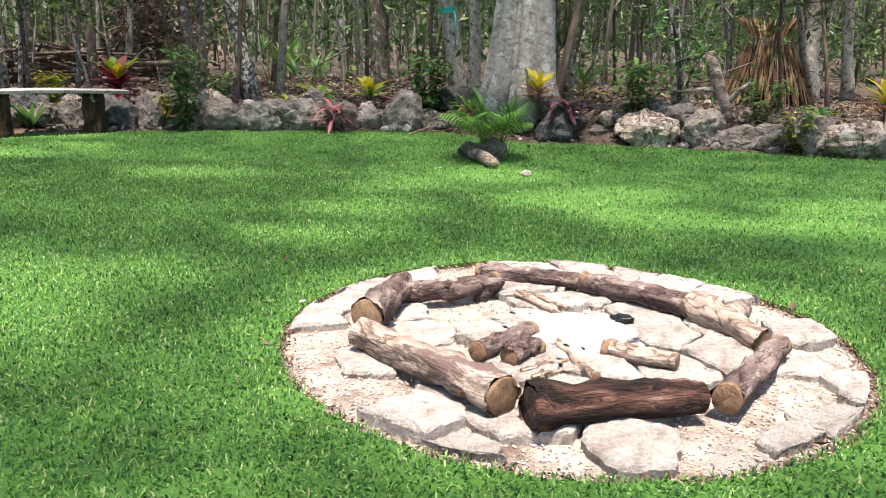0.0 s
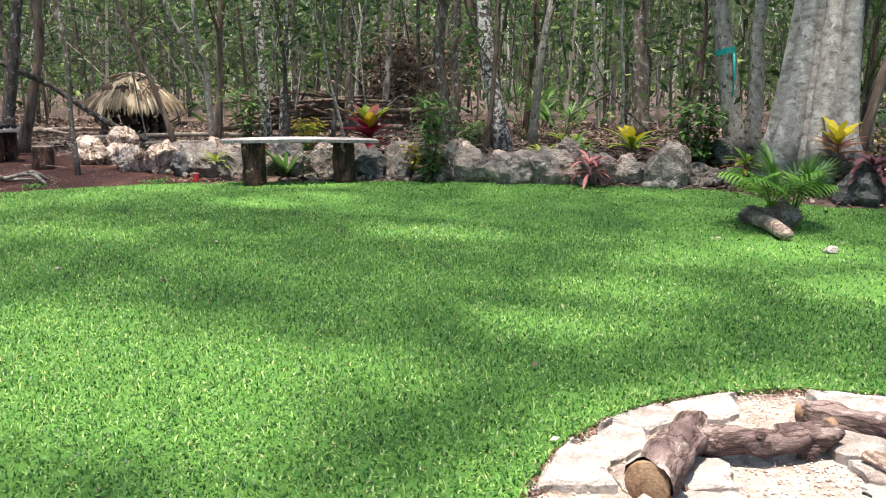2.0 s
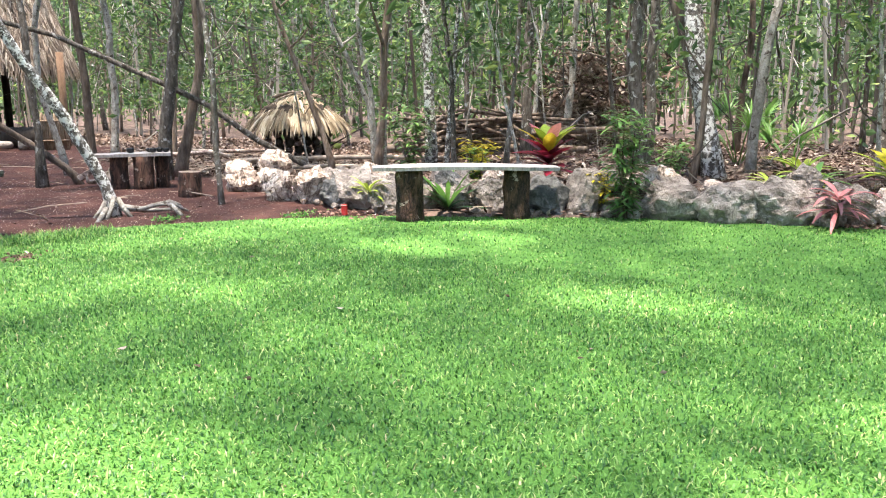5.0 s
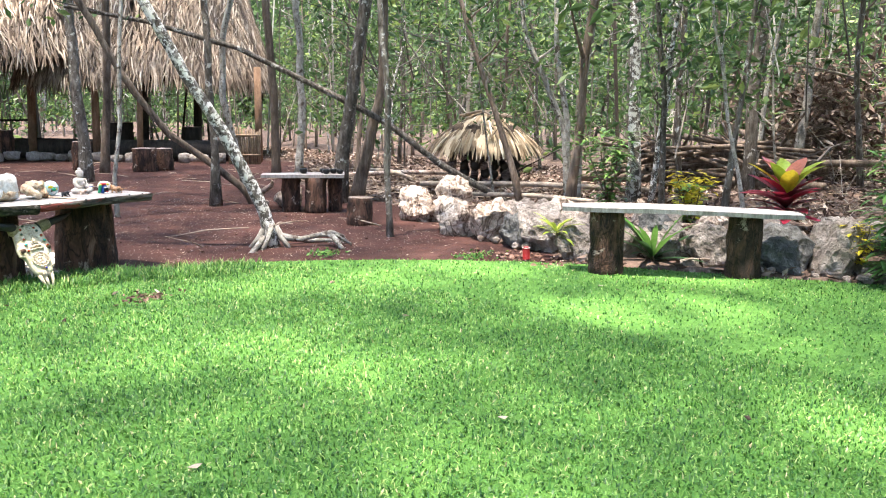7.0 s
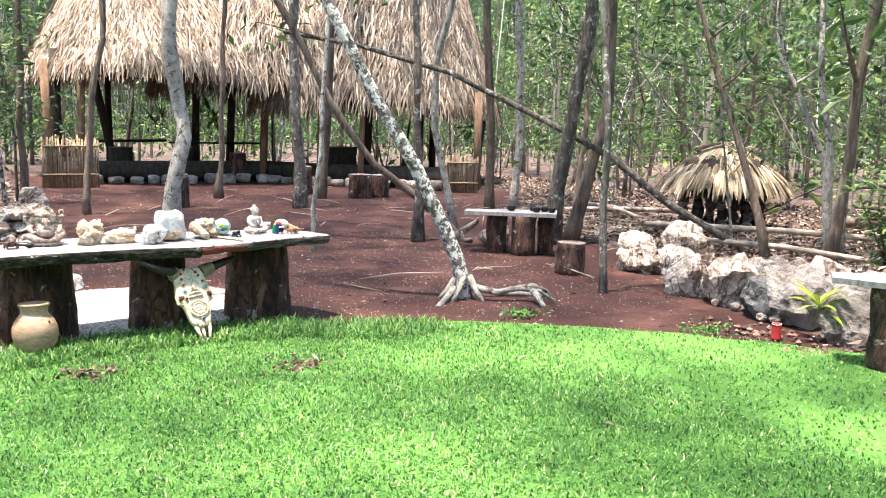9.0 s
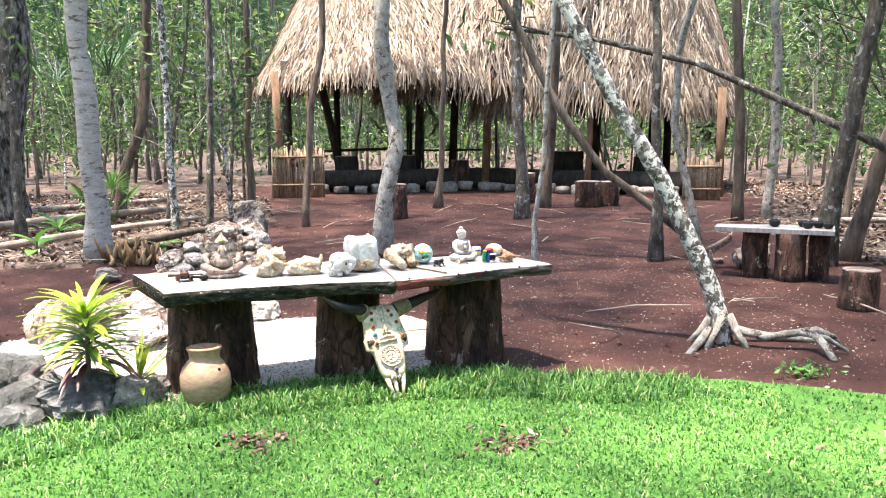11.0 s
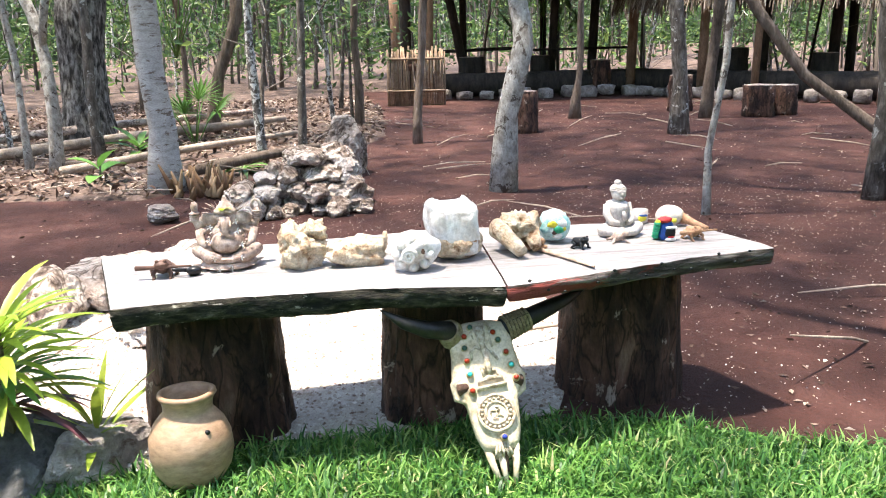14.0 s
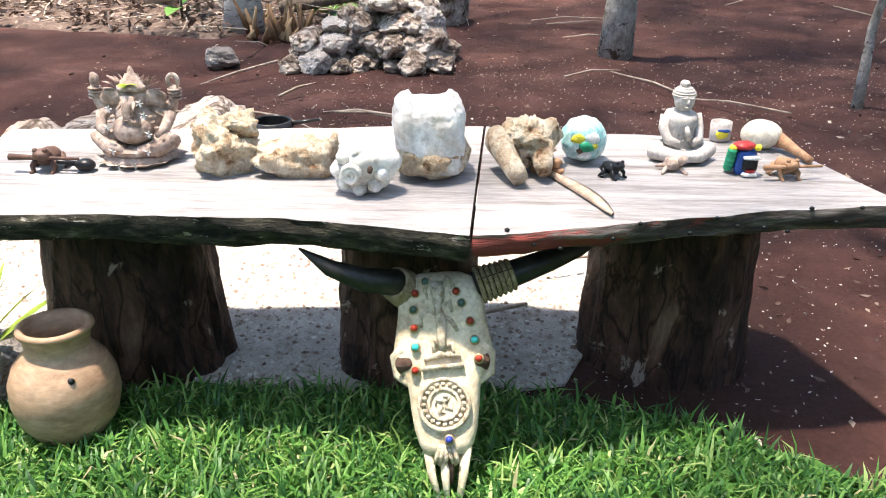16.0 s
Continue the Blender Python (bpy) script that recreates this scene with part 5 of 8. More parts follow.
# ---- fire pit ----
random.seed(9)
stone_rng = random.Random(17)
spots = []
while len(spots) < 400:
    a, r = stone_rng.uniform(0, 2 * math.pi), PIT[2] * math.sqrt(stone_rng.uniform(0.0, 0.93))
    x, y = PIT[0] + r * math.cos(a), PIT[1] + r * math.sin(a)
    if all(math.hypot(x - q[0], y - q[1]) > 0.29 for q in spots):
        spots.append((x, y))
        fails = 0
    else:
        fails += 1
        if fails > 400:
            break
fire_pit = empty("fire_pit", Matrix.Translation((PIT[0], PIT[1], 0)), "round fire pit of flat white limestone pieces in the lawn", "fire pit")
for i, (x, y) in enumerate(spots):
    # the cell of this stone among its neighbours, shrunk by a joint of its own width
    if stone_rng.random() < (0.3 if math.hypot(x - PIT[0], y - PIT[1]) > 0.9 else 0.12):
        continue
    cell = [Vector((math.cos(k * math.pi / 10) * 0.4, math.sin(k * math.pi / 10) * 0.28)) for k in range(20)]
    for j, (u, v) in enumerate(spots):
        d = Vector((u - x, v - y))
        if j == i or d.length > 0.75:
            continue
        lim, nrm, cut = d.length * 0.5 - stone_rng.uniform(0.0, 0.03), d.normalized(), []
        for p, q in zip(cell, cell[1:] + cell[:1]):
            fp, fq = p.dot(nrm) - lim, q.dot(nrm) - lim
            if fp <= 0:
                cut.append(p)
            if (fp < 0) != (fq < 0) and abs(fp - fq) > 1e-9:
                cut.append(p.lerp(q, fp / (fp - fq)))
        cell = cut
        if len(cell) < 3:
            break
    if len(cell) < 3:
        continue
    outline = []
    for p, q in zip(cell, cell[1:] + cell[:1]):
        m_ = max(1, int((q - p).length / 0.035))
        for k in range(m_):
            w = p.lerp(q, k / m_)
            outline.append(w * (1 + 0.16 * noise.noise((w.x * 14 + x * 9, w.y * 14 + y * 9, 2)) + stone_rng.uniform(-0.03, 0.03)))
    here = Vector((x - PIT[0], y - PIT[1]))
    reach = PIT[2] - stone_rng.uniform(0.04, 0.1)
    outline = [(w + here) * min(1.0, reach / max(1e-6, (w + here).length)) - here for w in outline]
    n, top, s = len(outline), stone_rng.uniform(0.024, 0.058), Shape()
    for k, z in ((1.0, -0.05), (1.02, top - 0.014), (0.95, top - 0.002), (0.72, top + 0.002), (0.35, top)):
        s.v += [(w.x * k + stone_rng.uniform(-1, 1) * 0.005, w.y * k + stone_rng.uniform(-1, 1) * 0.005, z + stone_rng.uniform(-1, 1) * 0.005) for w in outline]
    s.f = [(r * n + k, r * n + (k + 1) % n, (r + 1) * n + (k + 1) % n, (r + 1) * n + k) for r in range(4) for k in range(n)] + [tuple(range(4 * n, 5 * n))]
    part("flagstone", s, M_LIMESTONE, fire_pit, "", False, pose(x - PIT[0], y - PIT[1], -0.02, stone_rng.uniform(-2.5, 2.5), stone_rng.uniform(-2.5, 2.5)))
ash = Shape().blob((0, 0, 0), (0.36, 0.32, 0.05), 4, 0.3, 2.5)
ash.blob((0.14, -0.06, 0.0), (0.16, 0.14, 0.05), 3, 0.3, 3)
part("ash", ash, M_ASH, fire_pit, "heap of pale grey ash", True, pose(0.05, 0.0, 0.0))
char = Shape()
for i in range(26):
    a, r = random.uniform(0, 6.28), random.uniform(0.05, 0.42)
    char.block((r * math.cos(a), r * math.sin(a), 0.025), (random.uniform(0.01, 0.03), random.uniform(0.008, 0.02), 0.012), 1, 0.5, 0.2, 2, random.uniform(0, 3))
tagged(part("charcoal", char, M_BLACK, fire_pit, "bits of black charcoal", True, pose(0.08, 0.02, 0.0)), kind="stuff")


def log(p0, p1, r0, r1, label, bark=M_LOG_PINK, bend=0.0, knots=(), cut=M_CUT_END, rough=0.38, group="logs of the fire ring", lift=0.0):
    """A log lying on the ground: bark, and two sawn ends."""
    a, b = Vector((*p0, r0 + 0.005 + lift)), Vector((*p1, r1 + 0.005 + lift))
    d = b - a
    length, ang = d.length, math.atan2(d.y, d.x)
    thing = empty("log", Matrix.Translation(a) @ Matrix.Rotation(ang, 4, "Z") @ Matrix.Rotation(-math.asin(d.z / length), 4, "Y"), label, "log", group)
    n = 12
    off = random.random() * 40
    pts = [(length * i / n, bend * math.sin(math.pi * i / n) + 0.02 * noise.noise((i * 0.5, off, 0)), 0.012 * noise.noise((i * 0.6, off, 4))) for i in range(n + 1)]
    s = Shape().tube(pts, [r0 + (r1 - r0) * i / n for i in range(n + 1)], 20, rough, False, 9)
    for u, ang2, ln, rr in knots:
        q = Vector(pts[int(u * n)])
        w = Vector((0.5, math.cos(ang2), math.sin(ang2))).normalized()
        s.tube([q, q + w * ln * 0.6, q + w * ln], [rr * 1.3, rr, rr * 0.8], 8, 0.2)
    part("bark", s, bark, thing)
    for q, r, sgn in ((pts[0], r0, -1), (pts[-1], r1, 1)):
        e = Shape().tube([(q[0] - sgn * 0.03, q[1], q[2]), (q[0] + sgn * 0.002, q[1], q[2]), (q[0] + sgn * 0.004, q[1], q[2])], [r * 0.9, r * 0.95, r * 0.9], 18, 0.16)
        part("cut_end", e, cut, thing, "sawn end showing tan wood")
    return thing


log((-0.4, 3.86), (0.25, 3.13), 0.07, 0.085, "pale half-peeled log with a split sawn end", M_WOOD_PALE, 0.02)
log((0.34, 3.02), (1.06, 3.2), 0.09, 0.068, "dark red-brown charred log in the fire ring", M_LOG_CHAR, 0.03, cut=M_LOG_CHAR, rough=0.42)
log((1.16, 3.2), (1.63, 3.88), 0.066, 0.052, "greyish brown log in the fire ring", M_LOG_PINK)
log((1.56, 3.92), (1.36, 4.4), 0.06, 0.085, "peeled pale log with a broken stub in the fire ring", M_WOOD_PALE, 0.0, ((0.55, 3.0, 0.2, 0.065), (0.75, -2.4, 0.12, 0.05)))
log((1.37, 4.42), (0.83, 4.86), 0.068, 0.064, "pinkish grey weathered log in the fire ring")
log((0.8, 4.88), (0.2, 5.05), 0.055, 0.055, "pinkish grey weathered log in the fire ring")
log((0.31, 4.84), (-0.22, 4.57), 0.06, 0.058, "crooked knotty weathered log in the fire ring", M_LOG_PINK, 0.05, ((0.2, -1.2, 0.11, 0.045), (0.65, 1.0, 0.08, 0.03)))
log((-0.25, 4.64), (-0.38, 4.06), 0.078, 0.09, "thick rough-barked reddish log in the fire ring", M_LOG_PINK, 0.0, rough=0.35)
log((0.15, 3.72), (0.45, 4.05), 0.048, 0.046, "short half-burnt log beside the ashes", M_LOG_PINK, group="half-burnt logs")
log((0.3, 3.66), (0.45, 3.82), 0.05, 0.046, "short rough half-burnt log beside the ashes", M_LOG_PINK, group="half-burnt logs", rough=0.5)
log((0.77, 3.82), (1.08, 3.66), 0.042, 0.042, "short straight log beside the ashes", M_WOOD_PALE, group="half-burnt logs")
for p0, p1, r in (((0.68, 3.48), (0.57, 3.92), 0.02), ((0.42, 4.68), (0.62, 4.32), 0.024), ((0.46, 4.72), (0.68, 4.46), 0.018), ((0.36, 3.56), (0.58, 3.7), 0.012), ((0.4, 3.5), (0.62, 3.6), 0.01), ((0.44, 3.46), (0.5, 3.72), 0.009)):
    log(p0, p1, r, r * 0.8, "bleached stick lying in the fire pit", M_WOOD_PALE, 0.015, group="sticks in the fire pit", lift=0.012)
char_log = Shape().block((0, 0, 0.03), (0.05, 0.045, 0.05), 3, 0.6, 0.25)
solid("charred_stump", char_log, M_BLACK, pose(0.94, 4.22, 0.0), "small piece of charred black wood", "charcoal")

# ---- bench on two logs ----
bench = empty("bench", Matrix.Translation((-5.45, 11.55, 0)), "rough bleached plank bench on two upright logs", "bench")
bx = Vector((-4.98 + 5.97, 11.9 - 11.2, 0)).normalized()
seat = Shape()
n = 16
by = Vector((-bx.y, bx.x, 0))
for i in range(n + 1):
    u = -1.0 + 2.1 * i / n
    w0 = 0.2 * (1 - 0.55 * max(0, (abs(u - 0.05) - 0.75) / 0.35)) + 0.02 * noise.noise((u * 3, 0, 0))
    sag = 0.03 * math.cos(u * 1.5) - 0.012 * (u + 1)
    curve = 0.1 * (1 - u * u)
    for yy, zz in ((-w0, 0.555), (-w0 * 1.02, 0.595), (w0, 0.6), (w0, 0.56)):
        q = bx * u + by * (yy - curve + 0.08) + Vector((0, 0, zz + sag))
        seat.v.append(tuple(q))
for i in range(n):
    a = i * 4
    seat.f += [(a + k, a + (k + 1) % 4, a + 4 + (k + 1) % 4, a + 4 + k) for k in range(4)]
seat.f += [(3, 2, 1, 0), (n * 4, n * 4 + 1, n * 4 + 2, n * 4 + 3)]
part("seat", seat, M_PLANK, bench, "bleached grey plank", False)
for cx, cy, r, h in ((-5.95, 11.22, 0.155, 0.56), (-4.97, 11.93, 0.15, 0.555)):
    s = Shape().tube([(cx + 5.45, cy - 11.55, -0.05 + (h + 0.05) * i / 6) for i in range(7)], [r * 1.05, r, r, r * 0.97, r, r, r * 0.96], 18, 0.16, True, 8)
    part("leg", s, M_LOG_DARK, bench, "upright barked log")

# ---- low table and stool in the red clearing ----
low = empty("low_table", Matrix.Translation((-11.2, 12.25, 0)), "low rough plank table on three upright logs", "table")
lx = Vector((-10.55 + 11.75, 12.85 - 11.5, 0)).normalized()
ly = Vector((-lx.y, lx.x, 0))
top = Shape()
for i in range(11):
    u = -0.8 + 1.15 * i / 10
    w = 0.15 + 0.12 * (u + 0.8) / 1.15
    for yy, zz in ((-w, 0.47), (-w, 0.515), (w, 0.515), (w, 0.47)):
        top.v.append(tuple(lx * u + ly * (yy + 0.1) + Vector((0, 0, zz + 0.01 * u))))
for i in range(10):
    a = i * 4
    top.f += [(a + k, a + (k + 1) % 4, a + 4 + (k + 1) % 4, a + 4 + k) for k in range(4)]
top.f += [(3, 2, 1, 0), (40, 41, 42, 43)]
part("tabletop", top, M_PLANK, low, "weathered plank top", False)
for u, v, r in ((-0.4, 0.12, 0.13), (-0.05, 0.0, 0.15), (0.22, 0.16, 0.1)):
    q = lx * u + ly * v
    s = Shape().tube([(q.x, q.y, -0.06 + 0.53 * i / 5) for i in range(6)], [r * 1.05, r, r, r, r, r], 16, 0.15, True, 8)
    part("leg", s, M_LOG_DARK, low)
for u, v, r in ((-0.22, 0.12, 0.06), (0.1, 0.0, 0.055), (0.2, 0.08, 0.055), (0.29, 0.02, 0.05), (0.05, 0.16, 0.05)):
    q = Vector((-11.2, 12.25, 0.515 + 0.01 * u)) + lx * u + ly * v
    bowl = Shape().lathe([(r * 0.5, 0.0), (r * 0.85, r * 0.3), (r, r * 0.75), (r * 0.9, r * 1.15), (r * 0.75, r * 1.25), (r * 0.72, r * 1.2), (r * 0.8, r * 0.6), (r * 0.3, r * 0.2)], seg=16)
    solid("bowl", bowl, M_BLACK, Matrix.Translation(q), "small round black clay bowl on the low table", "bowl", "black bowls on the low table")
stump(-9.9, 11.83, 0.155, 0.34, "short sawn log stool with a pale top", M_LOG_DARK)
rubble = rock(-11.9, 12.3, 0.4, 0.3, M_ROCK_TAN, "brown rock beside the low table", "", -0.03)
stick_bits = Shape().tube([(-12.3, 11.9, 0.1), (-12.1, 12.1, 0.3), (-12.0, 12.05, 0.36)], [0.05, 0.04, 0.02], 8, 0.2)
stick_bits.tube([(-12.15, 12.05, 0.05), (-12.05, 11.85, 0.08), (-12.0, 11.8, 0.2)], [0.04, 0.03, 0.015], 8, 0.2)
solid("driftwood", stick_bits, M_WOOD_PALE, Matrix(), "bleached crooked driftwood beside the low table", "driftwood")

# ---- thatched firewood shelter ----
shed = empty("firewood_shelter", pose(-12.05, 16.95, 0, 0, 0, 40) @ Matrix.Scale(1.15, 4), "small thatched shelter over a stack of firewood", "shelter")
random.seed(31)
# most firewood is near-black, so colour makes the dark inside of the stack
for i in range(7):
    for j in range(5):
        x = -0.5 + i * 0.165 + random.uniform(-0.03, 0.03)
        s = Shape().tube([(x, -0.42 + random.uniform(-0.06, 0.06), 0.08 + j * 0.14), (x, 0.4, 0.08 + j * 0.14 + random.uniform(-0.02, 0.02))], [random.uniform(0.06, 0.085)] * 2, 9, 0.15)
        part("firewood", s, M_WOOD_SHADED if random.random() < 0.75 else M_LOG_PINK, shed)
# core coloured dark for the shade between the palm leaves
core = Shape()
for u, r, z in ((0, 1.0, 0.72), (1, 0.8, 0.95), (2, 0.35, 1.1)):
    core.v += [(0.72 * r * math.cos(2 * math.pi * i / 24), 0.55 * r * math.sin(2 * math.pi * i / 24), z) for i in range(24)]
core.f = [(r * 24 + i, r * 24 + (i + 1) % 24, (r + 1) * 24 + (i + 1) % 24, (r + 1) * 24 + i) for r in range(2) for i in range(24)] + [tuple(range(48, 72))]
part("roof_core", core, M_THATCH_SHADE, shed)
st = Shape()
for i in range(1500):
    a, r = random.uniform(0, 2 * math.pi), random.choice((0.1, 0.25, 0.4, 0.55, 0.7, 0.85, 0.95, 1.0))
    q = Vector((0.74 * r * math.cos(a), 0.57 * r * math.sin(a), 1.19 - 0.4 * r ** 1.6))
    out = Vector((math.cos(a), math.sin(a), -0.25 - 0.5 * r + random.uniform(-0.1, 0.2)))
    st.leaf(q, out, random.uniform(0.28, 0.46), random.uniform(0.03, 0.06), random.uniform(0.4, 1.5), 3, 0.1)
part("thatch", st, M_THATCH_PALE, shed, "dry palm-leaf thatch", False)
sticks = Shape()
for i in range(14):
    x, y = random.uniform(-0.12, 0.12), random.uniform(-0.16, 0.16)
    sticks.tube([(x - 0.32, y, 1.1 + random.uniform(0, 0.04)), (x, y, 1.22), (x + 0.32, y + random.uniform(-0.15, 0.15), 1.1 + random.uniform(0, 0.04))], [0.015, 0.014, 0.012], 5)
part("sticks", sticks, M_STICK, shed, "sticks that hold the thatch down")

# the far golden thatch
far_hut = empty("thatch_shelter", Matrix.Translation((5.97, 16.4, 0.25)), "small shelter of golden brown dry thatch", "shelter")
st = Shape()
for i in range(900):
    a, z = random.uniform(0, 2 * math.pi), random.choice((1.2, 1.1, 0.9, 0.7, 0.5, 0.3))
    r = 0.3 + 0.42 * (1.25 - z)
    st.leaf((r * 1.15 * math.cos(a), r * math.sin(a), z + random.uniform(0, 0.12)), (math.cos(a) * 0.45, math.sin(a) * 0.45, -1 if z < 1.15 else 0.8), random.uniform(0.3, 0.5), 0.03, 0.3, 3, 0.1)
part("thatch", st, M_THATCH_GOLD, far_hut, "", False)
part("core", Shape().lathe([(0.75, 0), (0.6, 0.5), (0.35, 1.1), (0.1, 1.25)], seg=16), M_THATCH_SHADE, far_hut)

# ---- the plank table with its offerings ----
random.seed(12)
TOP = 0.66
altar = empty("plank_table", Matrix.Translation((-9.3, 7.3, 0)), "long table of two thick bleached planks on three log legs", "table")


def plank(front, back, thick, name_top, edge, label_edge, end_taper=0.0):
    """A thick plank: bleached upper face, and a live edge all round that hangs below it. front and back are x, y lines with the same number of points."""
    o = Vector((-9.3, 7.3, 0))

    def along(line, n):
        out = []
        for i in range(n + 1):
            u = i / n * (len(line) - 1)
            k = min(int(u), len(line) - 2)
            a, b = Vector((*line[k], 0)), Vector((*line[k + 1], 0))
            out.append(a.lerp(b, u - k) - o)
        return out

    n = 90
    f, b = along(front, n), along(back, n)
    off = random.random() * 30
    for i in range(n + 1):
        f[i].x += 0.016 * noise.noise((f[i].y * 5, off, 0)) + 0.006 * noise.noise((f[i].y * 22, off, 3))
        b[i].x += 0.012 * noise.noise((b[i].y * 5, off, 8))
    t, rows = Shape(), 8
    for i in range(n + 1):
        for j in range(rows + 1):
            q = f[i].lerp(b[i], j / rows)
            z = TOP + 0.002 * noise.noise((q.x * 8, q.y * 8, off)) - (0.006 if j in (0, rows) else 0)
            t.v.append((q.x, q.y, z))
    t.f = [(i * (rows + 1) + j, (i + 1) * (rows + 1) + j, (i + 1) * (rows + 1) + j + 1, i * (rows + 1) + j + 1) for i in range(n) for j in range(rows)]
    part("tabletop", t, M_PLANK, altar, "bleached grey upper face of the plank")
    e = Shape()
    ring = f + b[::-1]
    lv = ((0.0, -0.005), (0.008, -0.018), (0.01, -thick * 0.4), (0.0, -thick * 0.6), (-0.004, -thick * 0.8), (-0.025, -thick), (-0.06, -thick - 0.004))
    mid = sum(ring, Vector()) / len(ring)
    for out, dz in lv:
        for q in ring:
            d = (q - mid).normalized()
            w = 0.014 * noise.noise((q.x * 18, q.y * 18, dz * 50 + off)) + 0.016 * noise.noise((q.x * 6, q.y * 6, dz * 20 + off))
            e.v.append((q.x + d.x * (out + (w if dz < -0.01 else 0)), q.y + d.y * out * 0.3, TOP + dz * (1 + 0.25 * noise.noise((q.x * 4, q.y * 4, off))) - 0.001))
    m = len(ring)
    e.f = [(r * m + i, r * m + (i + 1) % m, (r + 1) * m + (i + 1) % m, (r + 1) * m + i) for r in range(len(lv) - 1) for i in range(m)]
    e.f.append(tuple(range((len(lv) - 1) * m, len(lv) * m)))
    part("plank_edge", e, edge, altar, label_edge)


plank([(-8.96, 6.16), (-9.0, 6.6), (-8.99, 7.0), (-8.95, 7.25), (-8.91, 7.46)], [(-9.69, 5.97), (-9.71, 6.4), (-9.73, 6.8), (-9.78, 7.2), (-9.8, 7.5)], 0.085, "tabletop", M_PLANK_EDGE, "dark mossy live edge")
plank([(-8.915, 7.468), (-8.98, 7.75), (-9.05, 8.0), (-9.11, 8.3), (-9.17, 8.58)], [(-9.8, 7.508), (-9.75, 7.75), (-9.74, 8.0), (-9.71, 8.25), (-9.62, 8.42)], 0.07, "tabletop", M_PLANK_RED, "red-stained weathered edge")
for cx, cy, rx, ry, turn in ((-9.4, 6.42, 0.27, 0.2, 0.1), (-9.44, 7.28, 0.22, 0.2, 0.3), (-9.5, 8.09, 0.255, 0.21, -0.4)):
    s = Shape().tube([(0, 0, -0.06 + 0.63 * i / 20) for i in range(21)], [1.06 - 0.009 * i for i in range(21)], 64, 0.06, True, 3.0)
    off = random.random() * 70
    s.v = [(x * ry * (1 + 0.07 * noise.noise((math.atan2(y, x) * 4, z * 1.5, off)) + 0.035 * noise.noise((math.atan2(y, x) * 16, z * 3, off))), y * rx * (1 + 0.07 * noise.noise((math.atan2(y, x) * 4, z * 1.5, off)) + 0.035 * noise.noise((math.atan2(y, x) * 16, z * 3, off))), z) for x, y, z in s.v]
    part("leg", s, M_LOG_DARK, altar, "thick upright dark barked log", at=pose(cx + 9.3, cy - 7.3, 0, 0, 0, math.degrees(turn)))
# nail holes are black beads, the shade in them given by colour alone
for i in range(16):
    y = 7.55 + i * 0.065
    hole = Shape().blob((0, 0, 0), (0.006, 0.008, 0.006), 1, 0.1)
    part("nail_hole", hole, M_BLACK, altar, at=Matrix.Translation((0.39 - 0.25 * (y - 7.47) / 1.1 - (0.0 if i % 3 else 0.02) + 0.01, y - 7.3, TOP - random.choice((0.0, 0.035, 0.05)))))


def on_top(x, y, turn=0):
    return pose(x, y, TOP, 0, 0, turn)


# clay pot
pot_profile = [(0.06, 0.0), (0.1, 0.02), (0.13, 0.07), (0.143, 0.13), (0.14, 0.19), (0.122, 0.24), (0.098, 0.272), (0.085, 0.286), (0.083, 0.3), (0.086, 0.33), (0.094, 0.342), (0.099, 0.35), (0.097, 0.36), (0.087, 0.364), (0.077, 0.355), (0.074, 0.32), (0.073, 0.285), (0.11, 0.23), (0.125, 0.13), (0.06, 0.03)]
pot = solid("clay_pot", Shape().lathe([(r, z * 0.93) for r, z in pot_profile], seg=48, wobble=0.03), M_CLAY, pose(-8.99, 6.36, -0.005, 0, -3, 0), "round unglazed clay pot with an open neck", "pot")
# no real opening: a black bead paints the shade of a small hole
part("hole", Shape().blob((0.098, 0.072, 0.219), (0.009, 0.01, 0.009), 2, 0.1), M_BLACK, pot, "black bead as the shaded inside of a small hole under the neck")

# carved cattle skull that leans on the middle leg
skull = empty("cattle_skull", Matrix(), "carved cattle skull with black horns and coloured stones", "skull")
P0, P1 = Vector((-9.07, 7.385, 0.475)), Vector((-8.72, 7.425, 0.0))
axis_d = (P1 - P0).normalized()
side_d = Vector((0.05, 1, 0)).normalized()
side_d = (side_d - axis_d * side_d.dot(axis_d)).normalized()
face_d = side_d.cross(axis_d).normalized()
face_d = face_d if face_d.x > 0 else -face_d
LEN = (P1 - P0).length


def on_skull(u, v, w):
    return P0 + axis_d * u * LEN + side_d * v + face_d * w


sk = Shape()
rows = [(0.0, 0.05, 0.02, 0.05), (0.03, 0.085, 0.045, 0.07), (0.1, 0.1, 0.055, 0.09), (0.2, 0.104, 0.055, 0.1), (0.29, 0.112, 0.05, 0.1), (0.36, 0.118, 0.045, 0.095), (0.42, 0.105, 0.045, 0.09), (0.5, 0.084, 0.045, 0.08), (0.6, 0.078, 0.045, 0.07), (0.68, 0.072, 0.04, 0.06), (0.74, 0.062, 0.035, 0.045), (0.78, 0.05, 0.03, 0.035)]
n = 28
for u, hw, front, backd in rows:
    for k in range(n):
        a = 2 * math.pi * k / n
        c, s_ = math.cos(a), math.sin(a)
        v = math.copysign(abs(c) ** 0.7, c) * hw * 1.1
        w = math.copysign(abs(s_) ** 0.8, s_) * (front if s_ > 0 else backd)
        w += 0.004 * noise.noise((v * 30, u * 20, 0))
        sk.v.append(tuple(on_skull(u, v, w)))
